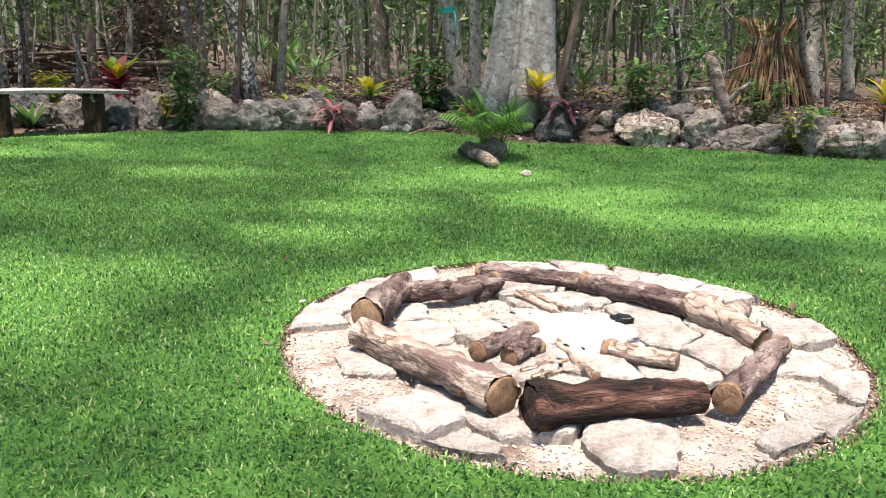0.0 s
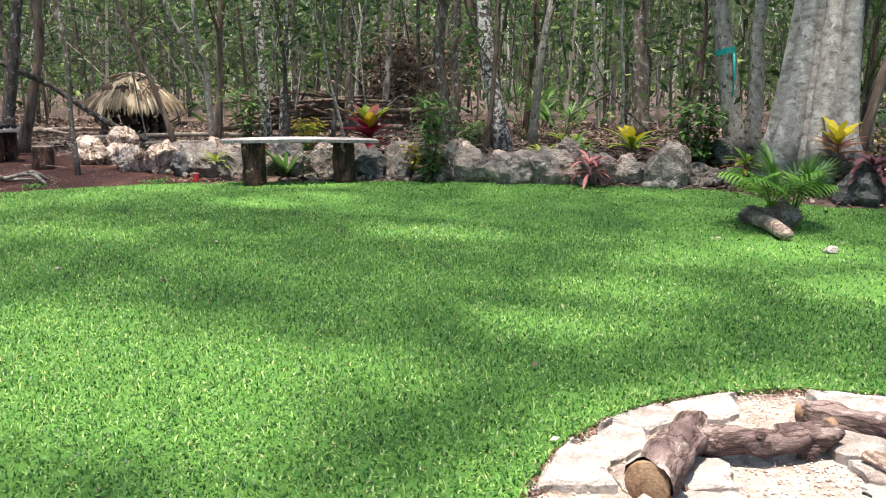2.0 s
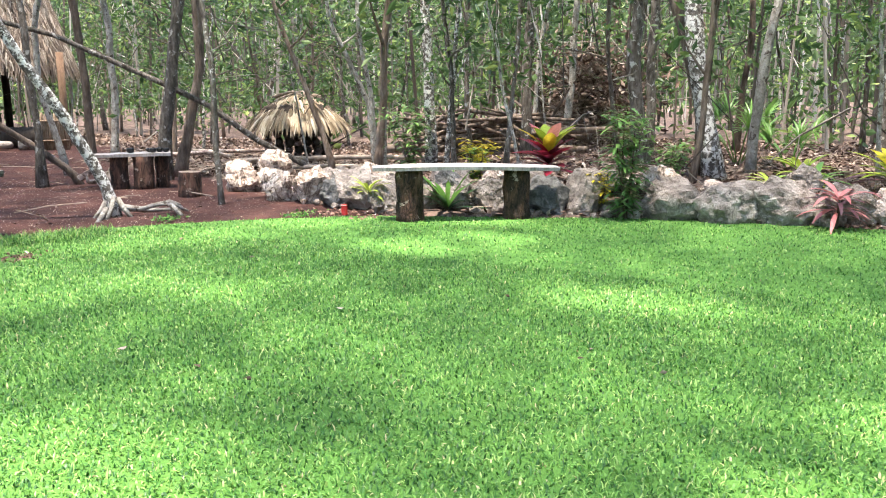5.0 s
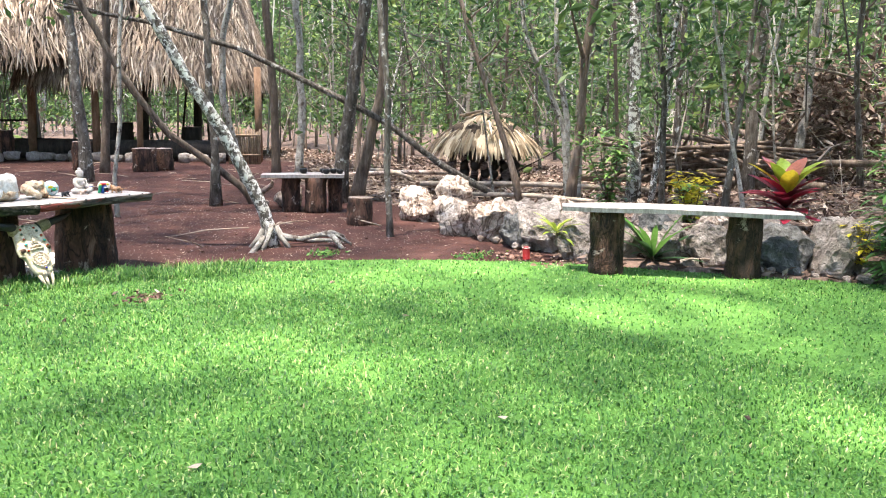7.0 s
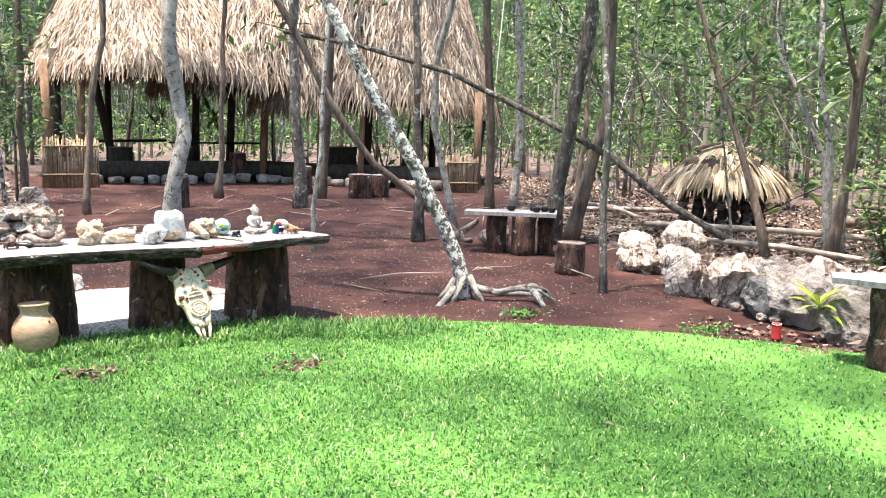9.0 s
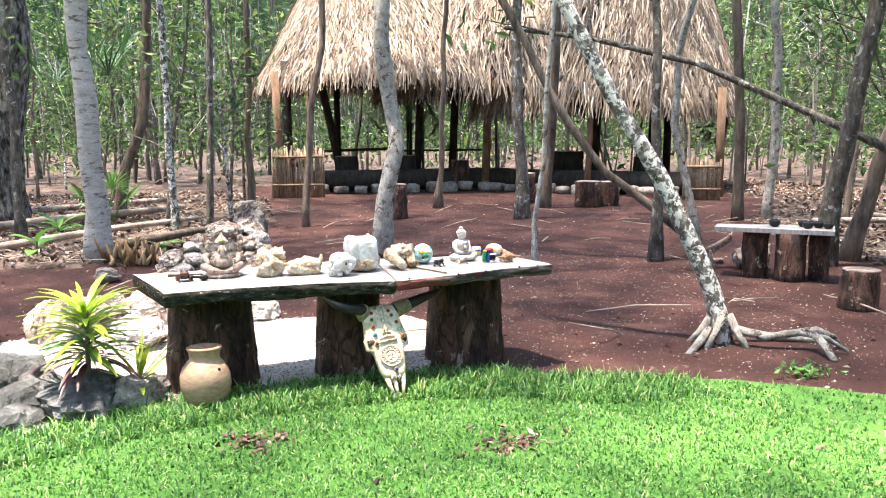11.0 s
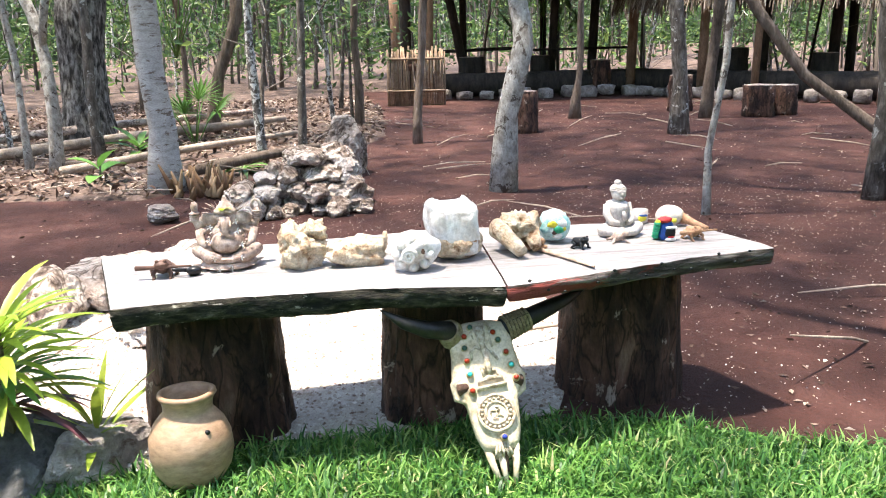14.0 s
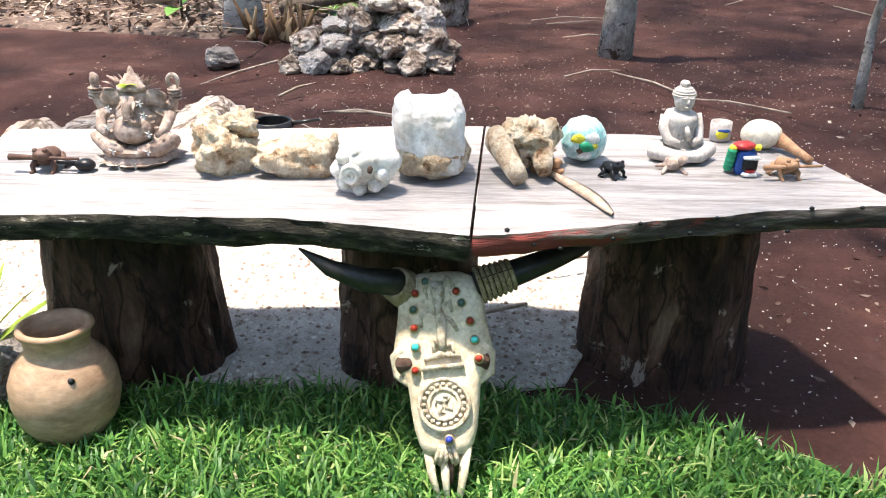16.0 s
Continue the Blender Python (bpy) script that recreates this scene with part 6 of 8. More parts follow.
sk.f = [(r * n + k, r * n + (k + 1) % n, (r + 1) * n + (k + 1) % n, (r + 1) * n + k) for r in range(len(rows) - 1) for k in range(n)] + [tuple(range(n))[::-1], tuple(range((len(rows) - 1) * n, len(rows) * n))]
part("cranium", sk, M_BONE, skull, "cream bone face")
nose = Shape()
for v0, v1 in ((-0.04, -0.022), (0.04, 0.024), (-0.006, -0.004)):
    nose.tube([on_skull(0.74, v0 * 1.2, 0.0), on_skull(0.86, v0, 0.01), on_skull(0.98, v1, 0.0)], [0.02 if abs(v0) > 0.01 else 0.014, 0.014, 0.008], 10, 0.1, oval=0.7)
nose.tube([on_skull(0.72, 0, 0.0), on_skull(0.82, 0, -0.02)], [0.04, 0.028], 12, 0.1)
part("muzzle", nose, M_BONE, skull, "split bony nose tips")
# nose and eye hollows are solid plugs; their shade is the dark colour
part("nose_cavity", Shape().tube([on_skull(0.76, 0.0, 0.012), on_skull(0.9, 0.0, -0.012)], [0.026, 0.016], 10, 0.1, oval=0.5), M_HOLLOW, skull, "nose opening as a plug coloured dark for shade")
for sg in (-1, 1):
    part("eye_socket", Shape().tube([on_skull(0.4, sg * 0.108, 0.012), on_skull(0.4, sg * 0.09, 0.02), on_skull(0.4, sg * 0.06, 0.0)], [0.03, 0.026, 0.02], 14, 0.12, oval=0.75), M_HOLLOW, skull, "eye socket as a plug coloured dark for shade")
    brow = Shape().tube([on_skull(0.33, sg * 0.1, 0.028), on_skull(0.36, sg * 0.124, 0.006), on_skull(0.44, sg * 0.118, -0.01), on_skull(0.48, sg * 0.09, 0.016)], [0.014, 0.013, 0.014, 0.01], 9, 0.1)
    part("eye_rim", brow, M_BONE, skull)
horn_l = [on_skull(0.07, -0.09, 0.0), Vector((-9.01, 7.27, 0.475)), Vector((-8.99, 7.19, 0.492)), Vector((-8.985, 7.11, 0.525)), Vector((-8.99, 7.035, 0.575))]
horn_r = [on_skull(0.07, 0.09, 0.0), Vector((-9.07, 7.58, 0.48)), Vector((-9.11, 7.67, 0.5)), Vector((-9.15, 7.75, 0.515)), Vector((-9.19, 7.83, 0.535))]
for pts in (horn_l, horn_r):
    part("horn", Shape().tube(pts, [0.04, 0.036, 0.031, 0.022, 0.003], 14, 0.05), M_HORN, skull, "polished black horn")
    wrap = Shape()
    for i in range(7):
        q, r = pts[0].lerp(pts[1], 0.12 + 0.13 * i), (pts[1] - pts[0]).normalized()
        ring = [q + (r.orthogonal().normalized() * math.cos(a) + r.cross(r.orthogonal().normalized()) * math.sin(a)) * (0.045 - 0.001 * i) for a in np.linspace(0, 2 * math.pi, 15)]
        wrap.tube(ring, [0.0065] * 15, 6, 0, False)
    part("rope_wrap", wrap, M_ROPE, skull, "coiled rope round the horn base")
for u, v, mt in ((0.1, -0.062, M_GEM_RED), (0.17, -0.068, M_GEM_GREEN), (0.25, -0.068, M_GEM_RED), (0.33, -0.066, M_GEM_TEAL), (0.43, -0.068, M_GEM_RED), (0.05, -0.035, M_GEM_GREEN), (0.1, 0.042, M_GEM_RED), (0.15, 0.055, M_GEM_GREEN), (0.23, 0.075, M_GEM_RED), (0.31, 0.084, M_GEM_TEAL), (0.39, 0.092, M_GEM_RED), (0.72, 0.01, M_GEM_BLUE)):
    w = 0.05
    c = on_skull(u, v, w)
    setting = Shape().tube([c - face_d * 0.012, c + face_d * 0.004], [0.0135, 0.0125], 14)
    gem = part("setting", setting, M_BRASS, skull, "small round metal setting")
    part("stone", Shape().blob(tuple(c + face_d * 0.005), (0.0095, 0.0095, 0.0095), 2, 0.02), mt, gem, "polished coloured stone")
med = Shape()
for r, rr in ((0.062, 0.0065), (0.038, 0.005)):
    med.tube([on_skull(0.575 + r * math.cos(a) / LEN, r * math.sin(a), 0.047) for a in np.linspace(0, 2 * math.pi, 33)], [rr] * 33, 6, 0.2, False)
for k in range(20):
    a = 2 * math.pi * k / 20
    med.block(tuple(on_skull(0.575 + 0.05 * math.cos(a) / LEN, 0.05 * math.sin(a), 0.048)), (0.006, 0.006, 0.006), 1, 0.5, 0.1)
for k in range(4):
    a = 0.5 + k * 1.57
    med.tube([on_skull(0.575 + 0.006 * math.cos(a) / LEN, 0.006 * math.sin(a), 0.046), on_skull(0.575 + 0.024 * math.cos(a + 0.5) / LEN, 0.024 * math.sin(a + 0.5), 0.046), on_skull(0.575 + 0.02 * math.cos(a + 1.2) / LEN, 0.02 * math.sin(a + 1.2), 0.046)], [0.005, 0.004, 0.003], 6)
part("medallion", med, M_BONE_CARVED, skull, "carved ring medallion")
plinth = Shape().tube([on_skull(0.425, -0.052, 0.05), on_skull(0.42, 0.0, 0.054), on_skull(0.415, 0.054, 0.05)], [0.012, 0.013, 0.012], 8, 0.2, oval=0.6)
part("carved_band", plinth, M_BONE_CARVED, skull, "carved band across the forehead")
step = Shape().tube([on_skull(0.385, -0.045, 0.047), on_skull(0.365, 0.0, 0.053), on_skull(0.375, 0.046, 0.047)], [0.007, 0.011, 0.007], 8, 0.3)
part("carved_mound", step, M_BONE_CARVED, skull, "carved mound above the band")
relief = Shape().tube([on_skull(0.36, 0.006, 0.05), on_skull(0.3, 0.0, 0.056), on_skull(0.22, 0.004, 0.058), on_skull(0.17, -0.004, 0.058), on_skull(0.12, -0.002, 0.056), on_skull(0.06, -0.004, 0.048)], [0.009, 0.011, 0.014, 0.01, 0.017, 0.02], 9, 0.4)
part("carved_figure", relief, M_BONE_CARVED, skull, "carved upright figure in low relief")
for pts in ([(0.2, 0.008), (0.23, 0.03), (0.27, 0.042)], [(0.2, -0.008), (0.17, -0.03), (0.2, -0.048), (0.25, -0.05)], [(0.34, 0.01), (0.32, 0.026), (0.37, 0.03)], [(0.33, -0.006), (0.3, -0.022), (0.36, -0.018)], [(0.08, -0.01), (0.04, -0.03), (0.09, -0.036), (0.13, -0.03)], [(0.08, 0.008), (0.03, 0.022), (0.07, 0.034), (0.12, 0.028)], [(0.16, 0.014), (0.14, 0.026), (0.19, 0.03)]):
    part("carved_limb", Shape().tube([on_skull(u, v, 0.051) for u, v in pts], [0.007, 0.008, 0.006, 0.004][:len(pts)], 7, 0.3), M_BONE_CARVED, skull)
for k in range(5):
    v = (k - 2) * 0.012
    part("carved_feather", Shape().tube([on_skull(0.75, v * 0.6, 0.034), on_skull(0.79, v, 0.034), on_skull(0.82, v * 1.3, 0.026)], [0.005, 0.006, 0.003], 6), M_BONE_CARVED, skull)


# ---- offerings ----
def frog(x, y, turn, size, material, label, stick=True, stick_mat=None):
    thing = empty("frog_figure", on_top(x, y, turn), label, "figurine")
    s = Shape().blob((0, 0, 0.5 * size), (0.62 * size, 0.46 * size, 0.36 * size), 3, 0.08, 2)
    s.blob((0.5 * size, 0, 0.72 * size), (0.36 * size, 0.38 * size, 0.24 * size), 3, 0.06, 2)
    for sg in (-1, 1):
        s.blob((0.6 * size, sg * 0.2 * size, 0.92 * size), (0.11 * size, 0.11 * size, 0.11 * size), 2, 0.02)
        s.tube([(0.35 * size, sg * 0.3 * size, 0.5 * size), (0.55 * size, sg * 0.45 * size, 0.25 * size), (0.6 * size, sg * 0.4 * size, 0.05 * size), (0.8 * size, sg * 0.42 * size, 0.03 * size)], [0.13 * size, 0.11 * size, 0.09 * size, 0.07 * size], 8)
        s.tube([(-0.35 * size, sg * 0.35 * size, 0.45 * size), (0.0, sg * 0.6 * size, 0.35 * size), (-0.3 * size, sg * 0.62 * size, 0.06 * size), (0.0, sg * 0.62 * size, 0.04 * size)], [0.17 * size, 0.14 * size, 0.11 * size, 0.07 * size], 8)
    part("body", s, material, thing)
    if stick:
        part("stick", Shape().tube([(0.55 * size, -1.3 * size, 0.62 * size), (0.6 * size, 0.3 * size, 0.62 * size), (0.6 * size, 1.5 * size, 0.6 * size)], [0.14 * size, 0.07 * size, 0.06 * size], 10), stick_mat or material, thing, "wooden rasp stick")
    return thing


frog(-9.31, 6.275, 0, 0.07, M_BROWN_WOOD, "dark brown carved wooden frog with a stick")
frog(-9.36, 8.335, 10, 0.06, M_TAN_WOOD, "tan carved wooden frog with a stick")
frog(-9.33, 7.85, 40, 0.05, M_BLACK, "small glossy black frog figure", False)
pestle = Shape().blob((0, 0, 0.018), (0.024, 0.03, 0.018), 2, 0.05)
pestle.tube([(0, -0.02, 0.02), (0.0, -0.12, 0.03)], [0.008, 0.006], 8)
solid("pestle", pestle, M_BLACK, on_top(-9.29, 6.385), "small dark stone pestle on the table", "pestle")

# seated elephant-headed statue
g = Shape()
for k, (r, z, rows_) in enumerate(((0.125, 0.0, 15), (0.105, 0.03, 13))):
    g.lathe([(r * 0.86, z), (r * 0.95, z + 0.012), (r * 0.82, z + 0.03)], seg=26)
    for i in range(rows_):
        a = 2 * math.pi * i / rows_
        g.leaf((r * 0.8 * math.cos(a), r * 0.8 * math.sin(a), z + 0.012), (math.cos(a), math.sin(a), -0.15 + 0.3 * k), 0.045, 0.05, -0.5, 4, 0.15)
g.blob((0.01, 0, 0.115), (0.062, 0.068, 0.06), 3, 0.03)
g.blob((-0.02, 0, 0.15), (0.055, 0.078, 0.06), 3, 0.06)
for sg in (-1, 1):
    g.tube([(0.0, sg * 0.05, 0.075), (0.04, sg * 0.11, 0.08), (0.06, sg * 0.07, 0.055), (0.07, sg * 0.02, 0.05)], [0.04, 0.038, 0.03, 0.02], 10, 0.06)
    g.tube([(-0.02, sg * 0.06, 0.18), (0.0, sg * 0.11, 0.16), (0.04, sg * 0.1, 0.12), (0.05, sg * 0.08, 0.1)], [0.026, 0.022, 0.018, 0.014], 9, 0.06)
    g.tube([(-0.02, sg * 0.06, 0.19), (-0.02, sg * 0.115, 0.19), (-0.02, sg * 0.13, 0.24), (-0.02, sg * 0.125, 0.265)], [0.024, 0.02, 0.017, 0.012], 9, 0.06)
    g.blob((-0.0, sg * 0.065, 0.225), (0.012, 0.042, 0.032), 3, 0.1)
    for j in range(4):
        ring = [(-0.02 + 0.019 * math.cos(a), sg * 0.127 + 0.019 * math.sin(a), 0.218 + j * 0.011) for a in np.linspace(0, 2 * math.pi, 11)]
        g.tube(ring, [0.004] * 11, 5, 0, False)
g.tube([(-0.02, 0.125 + 0.016 * math.sin(a), 0.28 + 0.024 * math.cos(a)) for a in np.linspace(0, 2 * math.pi, 15)], [0.007] * 15, 7, 0, False)
g.blob((-0.02, -0.125, 0.28), (0.014, 0.016, 0.028), 2, 0.1)
g.blob((0.0, 0, 0.228), (0.045, 0.045, 0.042), 3, 0.05)
g.tube([(0.04, 0, 0.235), (0.06, 0, 0.205), (0.066, 0.0, 0.175), (0.07, 0.012, 0.155), (0.068, 0.035, 0.15)], [0.022, 0.018, 0.015, 0.012, 0.01], 10, 0.03)
for j in range(6):
    g.tube([(0.05 + 0.003 * j + 0.016 * math.cos(a), 0.017 * math.sin(a), 0.225 - j * 0.012) for a in np.linspace(0, 2 * math.pi, 11)], [0.003] * 11, 5, 0, False)
g.lathe([(0.05, 0.255), (0.046, 0.268), (0.036, 0.274), (0.034, 0.286), (0.024, 0.292), (0.02, 0.304), (0.011, 0.31), (0.008, 0.325), (0.002, 0.335)], (-0.005, 0, 0), 16)
for i in range(11):
    a = -1.2 + 2.4 * i / 10
    g.blob((0.01 + 0.056 * math.cos(a), 0.064 * math.sin(a), 0.135 - 0.02 * math.cos(a)), (0.007, 0.007, 0.007), 1, 0.02)
for sg in (-1, 1):
    g.leaf((-0.01, sg * 0.035, 0.26), (0.1, sg * 0.8, 0.9), 0.06, 0.03, 0.2, 4)
for i in range(9):
    a = -1.35 + 2.7 * i / 8
    g.leaf((-0.01, 0.046 * math.sin(a), 0.262 + 0.016 * math.cos(a)), (0.15, math.sin(a), 0.5 + math.cos(a)), 0.034, 0.022, -0.4, 4, 0.3)
for sg in (-1, 1):
    for k in range(5):
        g.leaf((-0.005, sg * 0.045, 0.205 + 0.012 * k), (0.25, sg * 1.0, -0.5 + 0.35 * k), 0.055, 0.026, 0.3, 4, 0.3)
        g.blob((0.035 + 0.006 * k, sg * (0.06 + 0.01 * k), 0.165 - 0.018 * k), (0.009, 0.009, 0.007), 1, 0.1)
    for k in range(4):
        g.tube([(0.03 + 0.03 * math.cos(a) * 0.5, sg * (0.08 + 0.008 * k) + 0.018 * math.cos(a), 0.075 + 0.03 * math.sin(a)) for a in np.linspace(0, 3.1, 7)], [0.004] * 7, 5, 0, False)
    g.tube([(0.05, sg * 0.018, 0.222), (0.07, sg * 0.024, 0.205), (0.082, sg * 0.026, 0.202)], [0.007, 0.005, 0.002], 6)
g.blob((0.03, 0, 0.118), (0.058, 0.066, 0.054), 3, 0.02)
g.v = [(x * 0.9, y * 0.9, z * 0.8) for x, y, z in g.v]
solid("elephant_statue", g, M_TERRACOTTA, on_top(-9.41, 6.5, 0), "brown terracotta statue of a seated elephant-headed figure on a lotus", "statue")
offering = Shape()
for i in range(14):
    a = random.uniform(0, 6.28)
    offering.leaf((0, 0, 0.0), (math.cos(a), math.sin(a), 0.4), 0.03, 0.012, 0.6, 3)
solid("flower_offering", offering, L_LIME, on_top(-9.38, 6.5) @ Matrix.Translation((0, 0, 0.222)), "yellow-green blossom laid on the statue", "flower")
for i, (px_, py_, pz_) in enumerate(((0.07, 0.045, 0.225), (0.065, 0.05, 0.18), (0.085, 0.065, 0.12), (0.1, 0.06, 0.06), (0.06, -0.06, 0.2), (0.075, -0.065, 0.14), (0.1, -0.05, 0.06), (0.115, 0.02, 0.012), (0.12, -0.03, 0.012))):
    fl = Shape()
    for k in range(5):
        a = 2 * math.pi * k / 5
        fl.leaf((0, 0, 0), (0.25, math.cos(a), math.sin(a)), 0.013, 0.009, 0.0, 2, 0.1)
    solid("small_flower", fl, M_WHITE, on_top(-9.41 + px_ * 0.9, 6.5 + py_ * 0.9) @ Matrix.Translation((0, 0, pz_ * 0.8)), "tiny white star-shaped flower on the statue", "flower", "white flowers on the statue")

rocky = Shape().crag((0, 0, 0.08), (0.08, 0.1, 0.1), 5, 8, 0.15)
rocky.crag((-0.01, 0.055, 0.15), (0.035, 0.05, 0.045), 4, 7, 0.2)
rocky.v = [(x * 0.85, y * 0.82, z * 0.85) for x, y, z in rocky.v]
solid("coral_rock", rocky, M_CORAL, on_top(-9.32, 6.775), "tall pitted tan coral rock on the table", "rock")
rocky = Shape().crag((0, 0, 0.043), (0.065, 0.11, 0.055), 4, 11, 0.14)
rocky.tube([(0.0, 0.07, 0.06), (0.01, 0.085, 0.1), (0.0, 0.088, 0.118)], [0.022, 0.012, 0.007], 8, 0.2)
solid("coral_rock", rocky, M_CORAL, on_top(-9.3, 7.0, 5), "long low tan coral rock with a spike", "rock")
conch = empty("conch_shell", on_top(-9.19, 7.18, -10), "weathered white conch shell on the table", "shell")
part("body", Shape().crag((0, 0.0, 0.062), (0.078, 0.085, 0.066), 4, 9, 0.1), M_WHITE_STONE, conch)
for i in range(8):
    a = 2 * math.pi * i / 8
    c = Vector((0.042, 0.052 * math.cos(a), 0.066 + 0.044 * math.sin(a)))
    part("knob", Shape().tube([c - Vector((0.02, 0, 0)), c + Vector((0.014, 0.008 * math.cos(a), 0.008 * math.sin(a))), c + Vector((0.026, 0.012 * math.cos(a), 0.012 * math.sin(a)))], [0.026, 0.018, 0.006], 9, 0.12), M_WHITE_STONE, conch)
coil = [Vector((0.078 + 0.004 * k / 24, (0.026 - 0.0009 * k) * math.cos(k * 0.6) - 0.012, 0.066 + (0.026 - 0.0009 * k) * math.sin(k * 0.6))) for k in range(25)]
part("spire", Shape().tube(coil, [0.009 - 0.0002 * k for k in range(25)], 7, 0.1), M_WHITE_STONE, conch, "coiled spire of the shell")
part("opening", Shape().blob((0.074, 0.038, 0.082), (0.008, 0.007, 0.011), 2, 0.2), M_HOLLOW, conch, "small shell opening coloured dark for shade")
# sunlit top and duller tan lower half of this rock, painted as two materials
cube = empty("white_rock", on_top(-9.33, 7.345, 5) @ Matrix.Scale(0.97, 4), "large squarish rock, white on its sunlit top and tan below", "rock")
q = Shape().block((0, 0, 0.115), (0.1, 0.1, 0.105), 5, 0.5, 0.09, 1.2)
q.v = [(x + (0.03 if z > 0.17 and abs(y) > 0.06 else 0) * 0, y, z + (0.012 if z > 0.16 and abs(y) > 0.055 else 0)) for x, y, z in q.v]
part("stone", q, M_WHITE_STONE, cube, "white stone, pale as its sunlit top")
part("crust", Shape().blob((0.012, 0.005, 0.06), (0.108, 0.11, 0.065), 4, 0.12, 2, 0.1), M_CORAL, cube, "tan lower half, coloured darker than the sunlit top")
bone = Shape().blob((0, 0.03, 0.078), (0.085, 0.075, 0.062), 5, 0.28, 2.0, 0.1, 0.3, 0.14)
bone.tube([(0.0, -0.04, 0.09), (0.07, -0.03, 0.075), (0.14, 0.0, 0.04), (0.165, 0.01, 0.028)], [0.045, 0.038, 0.032, 0.026], 20, 0.45)
bone.tube([(0.04, 0.07, 0.08), (0.1, 0.075, 0.045), (0.12, 0.08, 0.025)], [0.035, 0.026, 0.018], 12, 0.2)
bone.blob((-0.02, 0.09, 0.1), (0.05, 0.04, 0.04), 3, 0.3)
solid("coral_bone", bone, M_CORAL, on_top(-9.38, 7.58, 0), "knobbly tan coral like a weathered bone", "coral")
bits = Shape()
for i in range(7):
    bits.block((random.uniform(-0.04, 0.04), random.uniform(-0.05, 0.05), 0.012 + 0.012 * (i % 3)), (random.uniform(0.015, 0.03), random.uniform(0.01, 0.02), 0.012), 2, 0.7, 0.2, 2, random.uniform(0, 3))
solid("bark_pieces", bits, M_TAN_WOOD, on_top(-9.33, 7.68), "small heap of reddish bark pieces", "bark")
blade = Shape()
for i in range(13):
    u = i / 12
    w = 0.024 * math.sin(math.pi * min(1, 0.12 + u * 0.86)) ** 0.7
    x, y = 0.3 * u, 0.13 * u + 0.02 * math.sin(u * 3)
    blade.v += [(x + w * 0.4, y - w, 0.006), (x, y, 0.014), (x - w * 0.4, y + w, 0.006), (x, y, 0.002)]
for i in range(12):
    a = i * 4
    blade.f += [(a + k, a + (k + 1) % 4, a + 4 + (k + 1) % 4, a + 4 + k) for k in range(4)]
solid("wooden_blade", blade, M_DRIFT, on_top(-9.33, 7.68, 0), "flat pale wooden blade lying on the table", "blade")
globe = empty("teal_bowl", on_top(-9.46, 7.785, 0), "teal crackled glass ball with a yellow picture", "ornament")
gb = Shape().blob((0, 0, 0.065), (0.066, 0.066, 0.065), 4, 0.06, 4, 0.1)
part("ball", gb, M_TEAL, globe)
for dy, dz, w, mt in ((-0.02, 0.082, 0.022, M_YELLOW), (0.018, 0.085, 0.022, M_WHITE), (0.0, 0.06, 0.022, M_GREEN), (-0.012, 0.05, 0.014, M_BROWN_WOOD), (0.022, 0.062, 0.013, M_YELLOW), (0.0, 0.035, 0.02, M_WHITE)):
    x = math.sqrt(max(0.0001, 0.066 ** 2 - dy * dy - (dz - 0.065) ** 2)) - 0.003
    part("painted_patch", Shape().blob((x, dy, dz), (0.009, w, w * 0.7), 2, 0.25), mt, globe, "painted patch")

# seated stone statue
b = Shape()
b.blob((0.0, 0, 0.028), (0.075, 0.115, 0.028), 3, 0.05, 2, 0.2)
for sg in (-1, 1):
    b.tube([(-0.01, sg * 0.05, 0.035), (0.03, sg * 0.105, 0.035), (0.07, sg * 0.05, 0.03), (0.075, -sg * 0.02, 0.028)], [0.03, 0.03, 0.024, 0.018], 10, 0.04)
b.lathe([(0.062, 0.03), (0.052, 0.07), (0.055, 0.11), (0.062, 0.14), (0.055, 0.158), (0.03, 0.168), (0.02, 0.175), (0.019, 0.185)], (-0.01, 0, 0), 24)
for sg in (-1, 1):
    b.tube([(-0.01, sg * 0.056, 0.15), (0.0, sg * 0.066, 0.11), (0.03, sg * 0.058, 0.075), (0.055, sg * 0.025, 0.068)], [0.022, 0.02, 0.018, 0.013], 10, 0.04)
b.blob((0.002, 0, 0.206), (0.034, 0.038, 0.04), 4, 0.02)
b.blob((-0.006, 0, 0.222), (0.036, 0.042, 0.03), 3, 0.05, 8)
b.blob((-0.008, 0, 0.257), (0.016, 0.019, 0.014), 2, 0.05, 6)
b.blob((0.036, 0, 0.204), (0.006, 0.006, 0.009), 2, 0.02)
b.tube([(0.034, -0.014, 0.19), (0.037, 0, 0.187), (0.034, 0.014, 0.19)], [0.002, 0.004, 0.002], 6)
for sg in (-1, 1):
    b.tube([(0.031, sg * 0.006, 0.218), (0.032, sg * 0.016, 0.216), (0.026, sg * 0.026, 0.217)], [0.002, 0.004, 0.002], 6)
for j in range(5):
    for k in range(3):
        b.tube([(0.05 - 0.014 * k + 0.004 * j, (-0.03 + 0.014 * j) * (1 - 0.2 * k), 0.075 + 0.016 * k), (0.056 - 0.012 * k, (-0.026 + 0.014 * j) * (1 - 0.2 * k), 0.083 + 0.016 * k)], [0.003, 0.002], 5)
for sg in (-1, 1):
    b.blob((-0.004, sg * 0.03, 0.2), (0.006, 0.005, 0.016), 2, 0.02)
b.tube([(0.056, 0.01, 0.085), (0.058, 0.0, 0.11), (0.054, -0.004, 0.128)], [0.012, 0.012, 0.006], 8)
